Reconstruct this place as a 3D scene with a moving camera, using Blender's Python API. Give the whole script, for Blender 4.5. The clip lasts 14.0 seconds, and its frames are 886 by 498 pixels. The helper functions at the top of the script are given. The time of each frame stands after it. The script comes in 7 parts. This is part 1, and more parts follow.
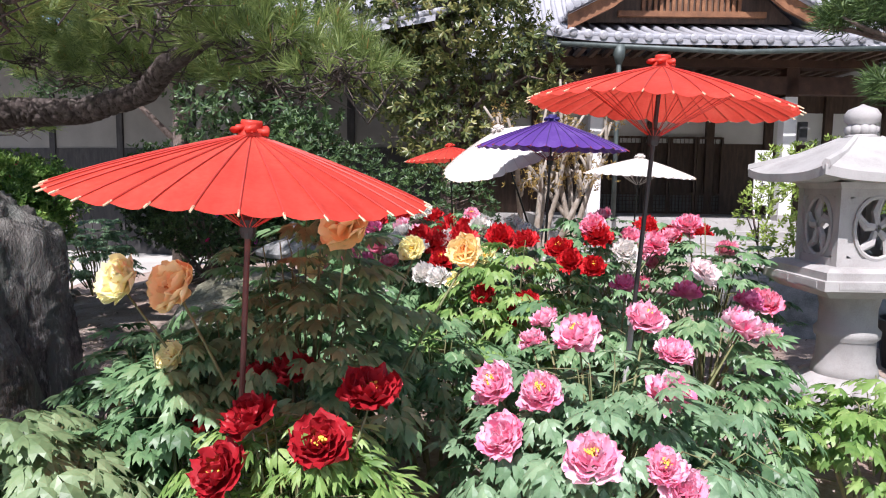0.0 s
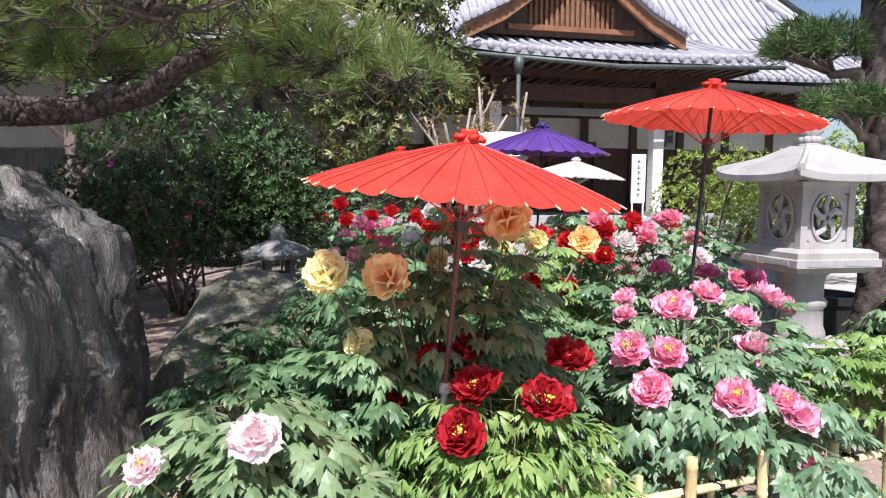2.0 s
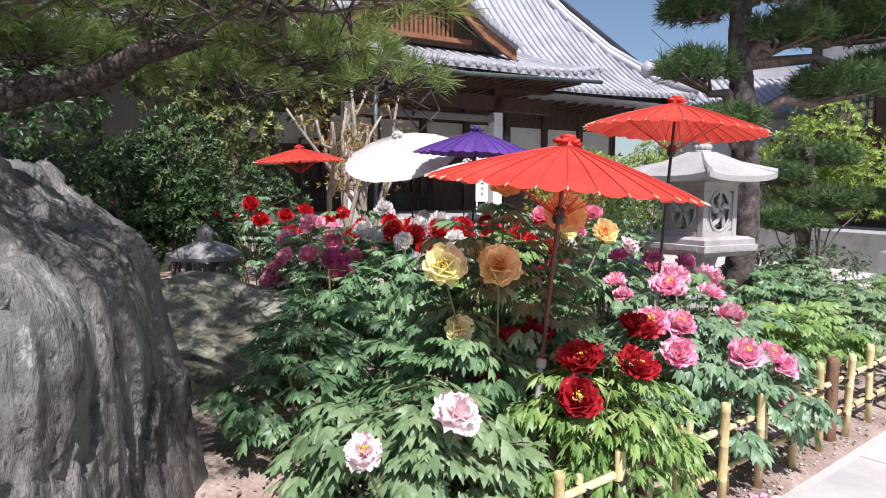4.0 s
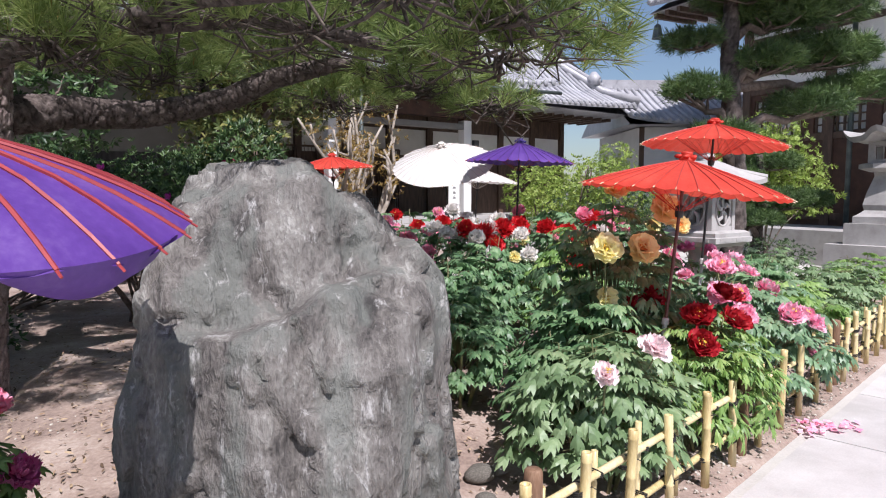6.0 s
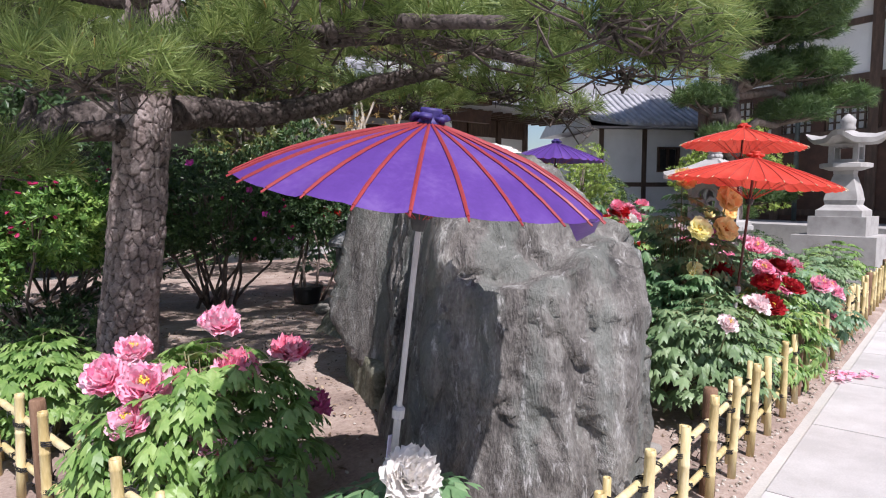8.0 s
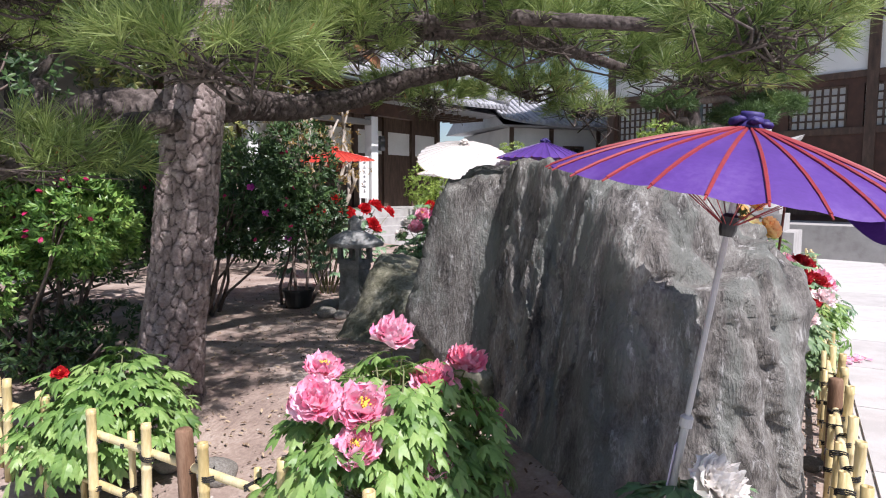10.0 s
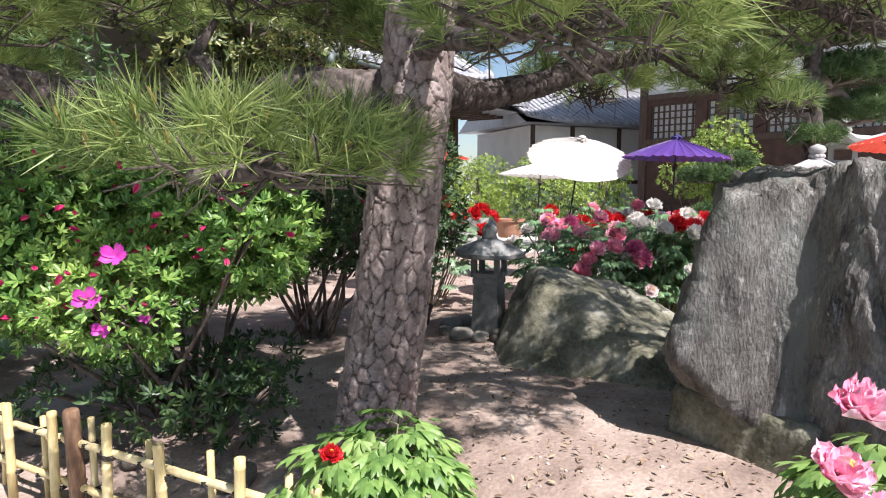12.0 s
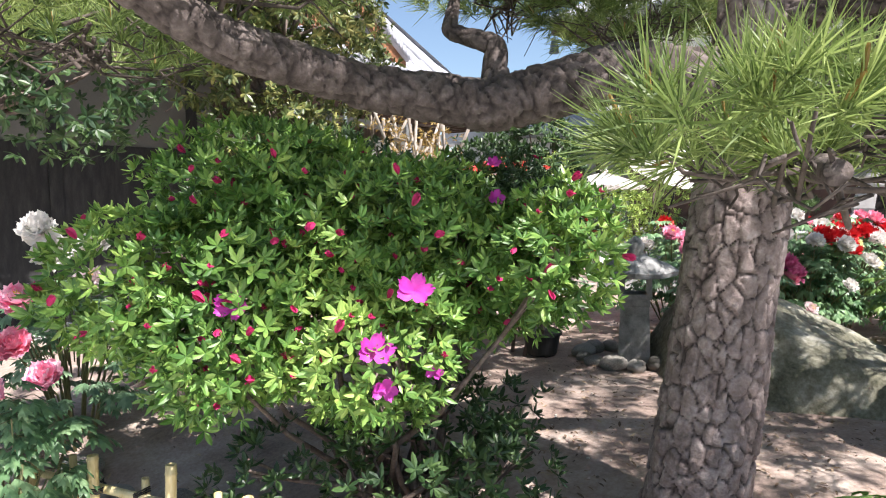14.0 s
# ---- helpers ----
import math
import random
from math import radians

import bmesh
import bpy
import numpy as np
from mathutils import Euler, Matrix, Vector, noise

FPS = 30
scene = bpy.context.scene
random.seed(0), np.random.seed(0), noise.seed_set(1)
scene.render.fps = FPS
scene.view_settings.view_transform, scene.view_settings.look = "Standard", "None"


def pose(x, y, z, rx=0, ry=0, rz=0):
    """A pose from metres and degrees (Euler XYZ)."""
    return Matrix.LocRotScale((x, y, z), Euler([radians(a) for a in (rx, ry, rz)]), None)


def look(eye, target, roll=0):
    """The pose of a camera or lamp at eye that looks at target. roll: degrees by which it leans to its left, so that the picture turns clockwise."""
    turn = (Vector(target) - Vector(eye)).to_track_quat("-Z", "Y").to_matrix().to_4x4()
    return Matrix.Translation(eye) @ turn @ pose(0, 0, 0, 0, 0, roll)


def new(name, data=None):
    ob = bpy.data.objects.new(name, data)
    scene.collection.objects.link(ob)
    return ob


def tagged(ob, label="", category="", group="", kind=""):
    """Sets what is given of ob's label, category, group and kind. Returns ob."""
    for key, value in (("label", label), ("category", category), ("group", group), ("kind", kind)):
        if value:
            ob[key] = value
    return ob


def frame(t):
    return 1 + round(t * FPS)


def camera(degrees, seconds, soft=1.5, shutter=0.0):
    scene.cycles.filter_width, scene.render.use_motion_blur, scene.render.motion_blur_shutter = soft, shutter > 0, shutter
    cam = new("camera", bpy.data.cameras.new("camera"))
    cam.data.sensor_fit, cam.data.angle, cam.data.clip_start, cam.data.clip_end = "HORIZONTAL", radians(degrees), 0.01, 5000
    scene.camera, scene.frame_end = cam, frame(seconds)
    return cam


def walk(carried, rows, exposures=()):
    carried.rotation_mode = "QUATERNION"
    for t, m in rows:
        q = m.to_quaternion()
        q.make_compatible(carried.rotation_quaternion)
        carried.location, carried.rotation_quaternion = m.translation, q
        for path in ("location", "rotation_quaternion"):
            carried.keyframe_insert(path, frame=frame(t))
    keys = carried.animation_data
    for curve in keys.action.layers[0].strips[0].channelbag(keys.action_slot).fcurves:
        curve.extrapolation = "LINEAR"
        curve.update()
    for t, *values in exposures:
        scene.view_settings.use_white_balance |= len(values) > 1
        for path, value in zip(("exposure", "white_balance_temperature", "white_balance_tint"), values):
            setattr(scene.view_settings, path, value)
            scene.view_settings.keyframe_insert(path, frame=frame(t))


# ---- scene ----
cam = camera(68.4, 14.0, soft=1.1)
PATH = [
    (0, (0.741, 1.49, 1.559), (0.142, 3.388, 1.368), 0.8),
    (0.5, (0.414, 1.319, 1.567), (-0.129, 3.234, 1.376), 0.6),
    (1, (0.102, 1.199, 1.531), (-0.397, 3.126, 1.341), 0.7),
    (1.5, (-0.14, 1.072, 1.529), (-0.528, 3.025, 1.343), 0.6),
    (2, (-0.354, 0.892, 1.539), (-0.51, 2.878, 1.358), 0.4),
    (2.5, (-0.623, 0.877, 1.517), (-0.627, 2.869, 1.338), 0.4),
    (2.7, (-0.734, 0.912, 1.521), (-0.684, 2.903, 1.34), 0.4),
    (4.8, (-2.145, 0.458, 1.521), (-1.559, 2.363, 1.352), 0.1),
    (5, (-2.3, 0.382, 1.528), (-1.701, 2.283, 1.361), 0.0),
    (5.5, (-2.657, 0.285, 1.497), (-2.021, 2.174, 1.333), 0.0),
    (6, (-2.976, 0.229, 1.514), (-2.315, 2.109, 1.349), -0.0),
    (6.5, (-3.337, 0.118, 1.525), (-2.646, 1.987, 1.36), -0.0),
    (7, (-3.669, 0.119, 1.479), (-2.957, 1.981, 1.315), 0.0),
    (7.5, (-3.996, 0.108, 1.468), (-3.237, 1.951, 1.3), 0.0),
    (8, (-4.358, 0.03, 1.457), (-3.519, 1.838, 1.29), -0.0),
    (8.2, (-4.481, 0.029, 1.44), (-3.614, 1.824, 1.273), -0.0),
    (10.3, (-5.539, 1.005, 1.483), (-4.363, 2.613, 1.302), 0.1),
    (10.5, (-5.61, 1.169, 1.484), (-4.43, 2.773, 1.302), 0.0),
    (11, (-5.806, 1.545, 1.507), (-4.627, 3.15, 1.325), 0.1),
    (11.5, (-5.962, 1.939, 1.5), (-4.77, 3.534, 1.316), 0.2),
    (12, (-6.153, 2.327, 1.516), (-4.947, 3.912, 1.333), 0.2),
    (12.5, (-6.377, 2.656, 1.554), (-5.175, 4.244, 1.372), 0.2),
    (13, (-6.555, 3.033, 1.548), (-5.337, 4.61, 1.367), 0.2),
    (13.5, (-6.769, 3.466, 1.505), (-5.505, 5.009, 1.355), -0.1),
    (14, (-6.946, 3.911, 1.499), (-5.596, 5.38, 1.359), -0.4),
]
walk(cam, [(t, look(eye, target, roll)) for t, eye, target, roll in PATH],
     exposures=[(0.0, 0.56, 6150, 15), (2.6, 0.55, 6150, 15), (5.0, 0.36, 6150, 15), (8.2, 0.34, 6150, 15), (10.3, 0.54, 6200, 14), (12.0, 0.88, 6350, 12), (14.0, 1.22, 6450, 11)])

# ---------------------------------------------------------------- light
SUN_WAY = Vector((-0.02, 0.74, -1.04)).normalized()
sun = new("sun", bpy.data.lights.new("sun", "SUN"))
sun.data.energy, sun.data.angle, sun.data.color = 5.0, radians(0.53), (1.0, 0.945, 0.92)
sun.matrix_basis = look(-30 * SUN_WAY, (0, 0, 0))
world = bpy.data.worlds.new("sky")
scene.world = world
world.use_nodes = True
_sky = world.node_tree.nodes.new("ShaderNodeTexSky")
_sky.sky_type, _sky.sun_disc = "NISHITA", False
_sky.sun_elevation = math.asin(-SUN_WAY.z)
_sky.sun_rotation = math.atan2(-SUN_WAY.x, -SUN_WAY.y)
world.node_tree.links.new(_sky.outputs[0], world.node_tree.nodes["Background"].inputs[0])
world.node_tree.nodes["Background"].inputs[1].default_value = 0.082


# ---------------------------------------------------------------- materials
def material(name, tones, rough=0.7, scale=6.0, fine=60.0, bump=0.3, depth=0.01, metal=0.0, leafy=0.0,
             island=0.0, stretch=(1, 1, 1), contrast=1.0, attr="", attr_tone=None, random_tone=0.0, vein=None, patch=None):
    """Noise at two scales picks between the tones; bump from both; leafy is the share of light let through."""
    m = bpy.data.materials.new(name)
    m.use_nodes = True
    n, l = m.node_tree.nodes, m.node_tree.links
    bsdf = n["Principled BSDF"]
    bsdf.inputs["Roughness"].default_value = rough
    bsdf.inputs["Metallic"].default_value = metal
    coord = n.new("ShaderNodeTexCoord")
    space = n.new("ShaderNodeMapping")
    space.inputs["Scale"].default_value = stretch
    l.new(coord.outputs["Object"], space.inputs[0])
    big, small = n.new("ShaderNodeTexNoise"), n.new("ShaderNodeTexNoise")
    for tex, s, d in ((big, scale, 5), (small, fine, 4)):
        tex.inputs["Scale"].default_value, tex.inputs["Detail"].default_value = s, d
        tex.inputs["Roughness"].default_value = 0.6
        l.new(space.outputs[0], tex.inputs["Vector"])
    add = n.new("ShaderNodeMath")
    add.operation = "MULTIPLY_ADD"
    add.inputs[1].default_value = 0.45
    l.new(small.outputs[0], add.inputs[0])
    l.new(big.outputs[0], add.inputs[2])
    value = add.outputs[0]
    if island or random_tone:
        if island:
            source = n.new("ShaderNodeNewGeometry").outputs["Random Per Island"]
        else:
            source = n.new("ShaderNodeObjectInfo").outputs["Random"]
        more = n.new("ShaderNodeMath")
        more.operation = "MULTIPLY_ADD"
        more.inputs[1].default_value = island or random_tone
        l.new(source, more.inputs[0])
        l.new(value, more.inputs[2])
        less = n.new("ShaderNodeMath")
        less.operation = "SUBTRACT"
        less.inputs[1].default_value = (island or random_tone) / 2
        l.new(more.outputs[0], less.inputs[0])
        value = less.outputs[0]
    ramp = n.new("ShaderNodeValToRGB")
    ramp.color_ramp.interpolation = "LINEAR"
    spread = 0.25 / contrast
    while len(ramp.color_ramp.elements) < len(tones):
        ramp.color_ramp.elements.new(0.5)
    for k, tone in enumerate(tones):
        e = ramp.color_ramp.elements[k]
        e.position = 0.725 - spread + 2 * spread * k / max(1, len(tones) - 1)
        e.color = (*tone, 1)
    l.new(value, ramp.inputs[0])
    colour = ramp.outputs[0]
    if patch:
        spots = n.new("ShaderNodeTexNoise")
        spots.inputs["Scale"].default_value, spots.inputs["Detail"].default_value, spots.inputs["Roughness"].default_value = 3.4, 5, 0.55
        tall = n.new("ShaderNodeMapping")
        tall.inputs["Scale"].default_value = (1.6, 1.6, 0.55)
        tall.inputs["Rotation"].default_value = (0.15, 0.25, 0)
        l.new(coord.outputs["Object"], tall.inputs[0])
        l.new(tall.outputs[0], spots.inputs["Vector"])
        share = n.new("ShaderNodeMapRange")
        share.inputs["From Min"].default_value, share.inputs["From Max"].default_value, share.inputs["To Max"].default_value = 0.50, 0.60, 0.8
        l.new(spots.outputs[0], share.inputs["Value"])
        spotted = n.new("ShaderNodeMix")
        spotted.data_type = "RGBA"
        l.new(share.outputs[0], spotted.inputs["Factor"])
        l.new(colour, spotted.inputs[6])
        spotted.inputs[7].default_value = (*patch, 1)
        colour = spotted.outputs[2]
    if vein:
        lines = n.new("ShaderNodeTexNoise")
        lines.inputs["Scale"].default_value, lines.inputs["Detail"].default_value, lines.inputs["Roughness"].default_value = 11, 9, 0.75
        slant = n.new("ShaderNodeMapping")
        slant.inputs["Scale"].default_value = (1.5, 1.5, 0.36)
        slant.inputs["Rotation"].default_value = (0.12, 0.22, 0)
        l.new(coord.outputs["Object"], slant.inputs[0])
        l.new(slant.outputs[0], lines.inputs["Vector"])
        pick = n.new("ShaderNodeMapRange")
        pick.inputs["From Min"].default_value, pick.inputs["From Max"].default_value, pick.inputs["To Max"].default_value = 0.57, 0.66, 0.8
        l.new(lines.outputs[0], pick.inputs["Value"])
        veined = n.new("ShaderNodeMix")
        veined.data_type = "RGBA"
        l.new(pick.outputs[0], veined.inputs["Factor"])
        l.new(colour, veined.inputs[6])
        veined.inputs[7].default_value = (*vein, 1)
        colour = veined.outputs[2]
    if attr:
        at = n.new("ShaderNodeAttribute")
        at.attribute_name = attr
        mix = n.new("ShaderNodeMix")
        mix.data_type = "RGBA"
        l.new(at.outputs["Fac"], mix.inputs["Factor"])
        l.new(colour, mix.inputs[6])
        mix.inputs[7].default_value = (*attr_tone, 1)
        colour = mix.outputs[2]
    l.new(colour, bsdf.inputs["Base Color"])
    if bump:
        b = n.new("ShaderNodeBump")
        b.inputs["Strength"].default_value, b.inputs["Distance"].default_value = bump, depth
        l.new(add.outputs[0], b.inputs["Height"])
        l.new(b.outputs[0], bsdf.inputs["Normal"])
    if leafy:
        tr = n.new("ShaderNodeBsdfTranslucent")
        l.new(colour, tr.inputs[0])
        blend = n.new("ShaderNodeMixShader")
        blend.inputs[0].default_value = leafy
        l.new(bsdf.outputs[0], blend.inputs[1])
        l.new(tr.outputs[0], blend.inputs[2])
        l.new(blend.outputs[0], n["Material Output"].inputs[0])
    return m


SOIL = material("soil", [(0.17, 0.12, 0.10), (0.33, 0.25, 0.205), (0.50, 0.415, 0.355)], 0.95, 2.2, 45, 0.8, 0.02)
COURT = material("court", [(0.380, 0.361, 0.332), (0.494, 0.475, 0.437), (0.570, 0.551, 0.513)], 0.9, 1.1, 70, 0.4, 0.006)
SLAB = material("paving", [(0.42, 0.40, 0.38), (0.50, 0.48, 0.46), (0.58, 0.56, 0.54)], 0.85, 3, 90, 0.35, 0.004, random_tone=0.25)
ROCK = material("green_schist", [(0.038, 0.035, 0.032), (0.093, 0.084, 0.076), (0.155, 0.142, 0.128), (0.215, 0.204, 0.184), (0.35, 0.342, 0.312)], 0.75, 4.6, 52, 1.0, 0.03,
                stretch=(1.6, 1.6, 0.6), contrast=1.2, vein=(0.46, 0.45, 0.43), patch=(0.15, 0.158, 0.14))
BOULDER = material("mossy_boulder", [(0.07, 0.07, 0.045), (0.145, 0.14, 0.095), (0.24, 0.23, 0.17), (0.36, 0.35, 0.29)], 0.92, 4, 40, 0.8, 0.02, contrast=1.3)
COBBLE = material("cobble", [(0.10, 0.09, 0.075), (0.19, 0.175, 0.15), (0.30, 0.28, 0.25)], 0.85, 9, 60, 0.5, 0.008, random_tone=0.6)
GRANITE = material("granite", [(0.281, 0.265, 0.250), (0.390, 0.374, 0.359), (0.452, 0.437, 0.421)], 0.85, 3.5, 160, 0.5, 0.004)
OLD_STONE = material("weathered_stone", [(0.13, 0.13, 0.12), (0.25, 0.25, 0.24), (0.38, 0.37, 0.35)], 0.92, 6, 90, 0.6, 0.006)
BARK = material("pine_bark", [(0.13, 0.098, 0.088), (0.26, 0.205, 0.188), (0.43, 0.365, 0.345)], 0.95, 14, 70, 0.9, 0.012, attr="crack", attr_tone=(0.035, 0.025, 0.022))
# darker copy of the pine bark; the shade on the limbs is in its tones
SHADED_BARK = material("shaded_bark", [(0.05, 0.038, 0.033), (0.105, 0.083, 0.074), (0.20, 0.165, 0.15)], 0.95, 14, 70, 0.9, 0.012, attr="crack", attr_tone=(0.025, 0.018, 0.016))
TWIG = material("twig", [(0.07, 0.05, 0.04), (0.16, 0.12, 0.10), (0.25, 0.20, 0.17)], 0.9, 20, 90, 0.5, 0.004)
DARK_TWIG = material("dark_twig", [(0.035, 0.027, 0.023), (0.085, 0.066, 0.056), (0.16, 0.13, 0.11)], 0.9, 20, 90, 0.5, 0.004)
# wall boards and posts: near-black tones carry the deep shade under the eaves
SHADED_WOOD = material("shaded_wood", [(0.012, 0.012, 0.013), (0.03, 0.028, 0.028), (0.055, 0.05, 0.048)], 0.8, 5, 50, 0.4, 0.004, stretch=(3, 3, 0.6))
PALE_BARK = material("pale_bark", [(0.204, 0.163, 0.122), (0.326, 0.279, 0.224), (0.422, 0.381, 0.326)], 0.8, 9, 60, 0.4, 0.004)
NEEDLE = material("needles", [(0.085, 0.135, 0.036), (0.21, 0.285, 0.08), (0.40, 0.47, 0.165)], 0.5, 1.6, 9, 0, leafy=0.4, island=0.35)
DARK_NEEDLE = material("dark_needles", [(0.035, 0.07, 0.022), (0.08, 0.14, 0.042), (0.16, 0.24, 0.07)], 0.5, 2.5, 12, 0, leafy=0.15, island=0.35)
PEONY_LEAF = material("peony_leaf", [(0.075, 0.16, 0.07), (0.16, 0.29, 0.13), (0.28, 0.42, 0.21)], 0.42, 4, 30, 0.25, 0.004, leafy=0.28, island=0.35)
FRESH_LEAF = material("fresh_leaf", [(0.10, 0.20, 0.05), (0.21, 0.35, 0.09), (0.36, 0.50, 0.17)], 0.45, 4, 30, 0.25, 0.004, leafy=0.3, island=0.35)
BLUE_LEAF = material("bluish_leaf", [(0.09, 0.17, 0.085), (0.185, 0.31, 0.165), (0.31, 0.45, 0.265)], 0.42, 4, 30, 0.25, 0.004, leafy=0.25, island=0.35)
DULL_LEAF = material("dull_leaf", [(0.11, 0.18, 0.08), (0.20, 0.30, 0.14), (0.31, 0.41, 0.22)], 0.45, 4, 30, 0.25, 0.004, leafy=0.25, island=0.35)
BRONZE_LEAF = material("bronze_leaf", [(0.063, 0.098, 0.034), (0.115, 0.138, 0.052), (0.184, 0.149, 0.069)], 0.45, 4, 30, 0.25, 0.004, leafy=0.28, island=0.35)
AZALEA_LEAF = material("azalea_leaf", [(0.06, 0.147, 0.028), (0.16, 0.30, 0.062), (0.37, 0.52, 0.126)], 0.42, 2.2, 14, 0.2, 0.003, leafy=0.25, island=0.4)
DARK_LEAF = material("dark_leaf", [(0.024, 0.055, 0.020), (0.050, 0.099, 0.031), (0.099, 0.165, 0.050)], 0.45, 2.2, 14, 0.2, 0.003, leafy=0.2, island=0.4)
OLIVE_LEAF = material("olive_leaf", [(0.052, 0.081, 0.023), (0.115, 0.144, 0.040), (0.276, 0.265, 0.081)], 0.4, 1.2, 10, 0.2, 0.003, leafy=0.2, island=0.5)
LIME_LEAF = material("lime_leaf", [(0.149, 0.230, 0.040), (0.276, 0.380, 0.069), (0.437, 0.529, 0.138)], 0.45, 2.2, 14, 0.2, 0.003, leafy=0.35, island=0.4)
RUST_LEAF = material("rust_leaf", [(0.20, 0.12, 0.03), (0.33, 0.22, 0.06), (0.42, 0.30, 0.10)], 0.5, 3, 14, 0.2, 0.003, leafy=0.3, island=0.4)
STEM = material("green_stem", [(0.10, 0.12, 0.04), (0.18, 0.19, 0.08), (0.24, 0.19, 0.11)], 0.6, 12, 60, 0.2, 0.002)
BAMBOO = material("bamboo", [(0.46, 0.35, 0.15), (0.62, 0.50, 0.25), (0.72, 0.62, 0.38)], 0.42, 5, 40, 0.25, 0.003, stretch=(3, 3, 0.6), random_tone=0.25)
FENCE_POST = material("burnt_post", [(0.10, 0.055, 0.03), (0.19, 0.105, 0.06), (0.30, 0.19, 0.12)], 0.8, 8, 60, 0.6, 0.004, stretch=(3, 3, 0.5))
TIE = material("palm_rope", [(0.012, 0.011, 0.01), (0.03, 0.027, 0.024)], 0.9, 20, 200, 0.4, 0.002)
DARK_WOOD = material("dark_wood", [(0.045, 0.028, 0.02), (0.085, 0.052, 0.036), (0.14, 0.088, 0.06)], 0.65, 4, 40, 0.4, 0.004, stretch=(3, 3, 0.6))
BROWN_WOOD = material("brown_wood", [(0.13, 0.055, 0.025), (0.22, 0.095, 0.042), (0.32, 0.15, 0.07)], 0.6, 4, 40, 0.4, 0.004)
PLASTER = material("plaster", [(0.66, 0.65, 0.62), (0.76, 0.75, 0.73), (0.82, 0.81, 0.79)], 0.9, 1.2, 60, 0.2, 0.004)
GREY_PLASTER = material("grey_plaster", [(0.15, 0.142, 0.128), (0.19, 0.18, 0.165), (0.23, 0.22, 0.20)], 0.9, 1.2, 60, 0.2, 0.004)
TILE = material("roof_tile", [(0.281, 0.281, 0.302), (0.374, 0.374, 0.395), (0.468, 0.468, 0.499)], 0.42, 1.5, 30, 0.3, 0.006, island=0.25)
RED_TIMBER = material("red_timber", [(0.042, 0.020, 0.013), (0.070, 0.032, 0.020), (0.105, 0.049, 0.032)], 0.65, 4, 40, 0.4, 0.004)
COPPER = material("copper_pipe", [(0.05, 0.062, 0.062), (0.085, 0.105, 0.10), (0.13, 0.16, 0.15)], 0.55, 5, 50, 0.2, 0.002, metal=0.3)
TERRACOTTA = material("terracotta", [(0.28, 0.13, 0.08), (0.38, 0.19, 0.12), (0.46, 0.26, 0.18)], 0.8, 5, 60, 0.3, 0.003)
BLACK_POT = material("black_pot", [(0.012, 0.012, 0.012), (0.03, 0.03, 0.03)], 0.5, 5, 60, 0.2, 0.002)
GREY_TUBE = material("grey_tube", [(0.36, 0.34, 0.33), (0.46, 0.44, 0.43), (0.52, 0.5, 0.49)], 0.45, 6, 60, 0.15, 0.001)
MAROON = material("lacquered_pole", [(0.06, 0.018, 0.014), (0.11, 0.03, 0.024), (0.16, 0.06, 0.045)], 0.45, 6, 60, 0.2, 0.001)
BLACK_POLE = material("black_pole", [(0.012, 0.011, 0.012), (0.03, 0.027, 0.026)], 0.4, 6, 60, 0.2, 0.001)
WHITE_BOARD = material("white_board", [(0.74, 0.73, 0.70), (0.80, 0.79, 0.77)], 0.6, 4, 60, 0.1, 0.001)
INK = material("ink", [(0.02, 0.02, 0.02), (0.05, 0.05, 0.05)], 0.7, 8, 60, 0)
TAG = material("paper_tag", [(0.55, 0.48, 0.66), (0.68, 0.62, 0.76)], 0.7, 8, 60, 0)
PAPER = {
    "red": material("red_paper", [(0.66, 0.055, 0.035), (0.78, 0.085, 0.055), (0.84, 0.13, 0.085)], 0.5, 3, 60, 0.15, 0.002, leafy=0.42),
    "purple": material("purple_paper", [(0.08, 0.03, 0.20), (0.11, 0.045, 0.26), (0.165, 0.09, 0.32)], 0.45, 4, 60, 0.15, 0.002, leafy=0.12),
    "white": material("white_paper", [(0.78, 0.74, 0.70), (0.84, 0.81, 0.77), (0.87, 0.85, 0.82)], 0.55, 3, 60, 0.15, 0.002, leafy=0.3),
}
RIB = {
    "red": material("red_rib", [(0.42, 0.035, 0.025), (0.55, 0.06, 0.04)], 0.5, 6, 60, 0.1, 0.001),
    "purple": material("orange_rib", [(0.24, 0.025, 0.03), (0.34, 0.05, 0.05)], 0.5, 6, 60, 0.1, 0.001),
    "white": material("pale_rib", [(0.62, 0.56, 0.50), (0.70, 0.64, 0.58)], 0.5, 6, 60, 0.1, 0.001),
}
PLUM = material("plum_rib", [(0.05, 0.02, 0.13), (0.08, 0.035, 0.18)], 0.5, 6, 60, 0.1, 0.001)
NAVY = material("navy_cloth", [(0.02, 0.014, 0.09), (0.045, 0.03, 0.16), (0.08, 0.06, 0.24)], 0.6, 9, 60, 0.3, 0.003)
RIB_TIP = material("bamboo_tip", [(0.60, 0.42, 0.24), (0.72, 0.56, 0.38)], 0.5, 12, 60, 0.1, 0.001)


def petal(name, inner, outer, centre, leafy=0.27):
    return material(name, [inner, tuple((a + b) / 2 for a, b in zip(inner, outer)), outer], 0.55, 9, 50, 0.25, 0.003, leafy=leafy, island=0.3,
                    attr="heart", attr_tone=centre)


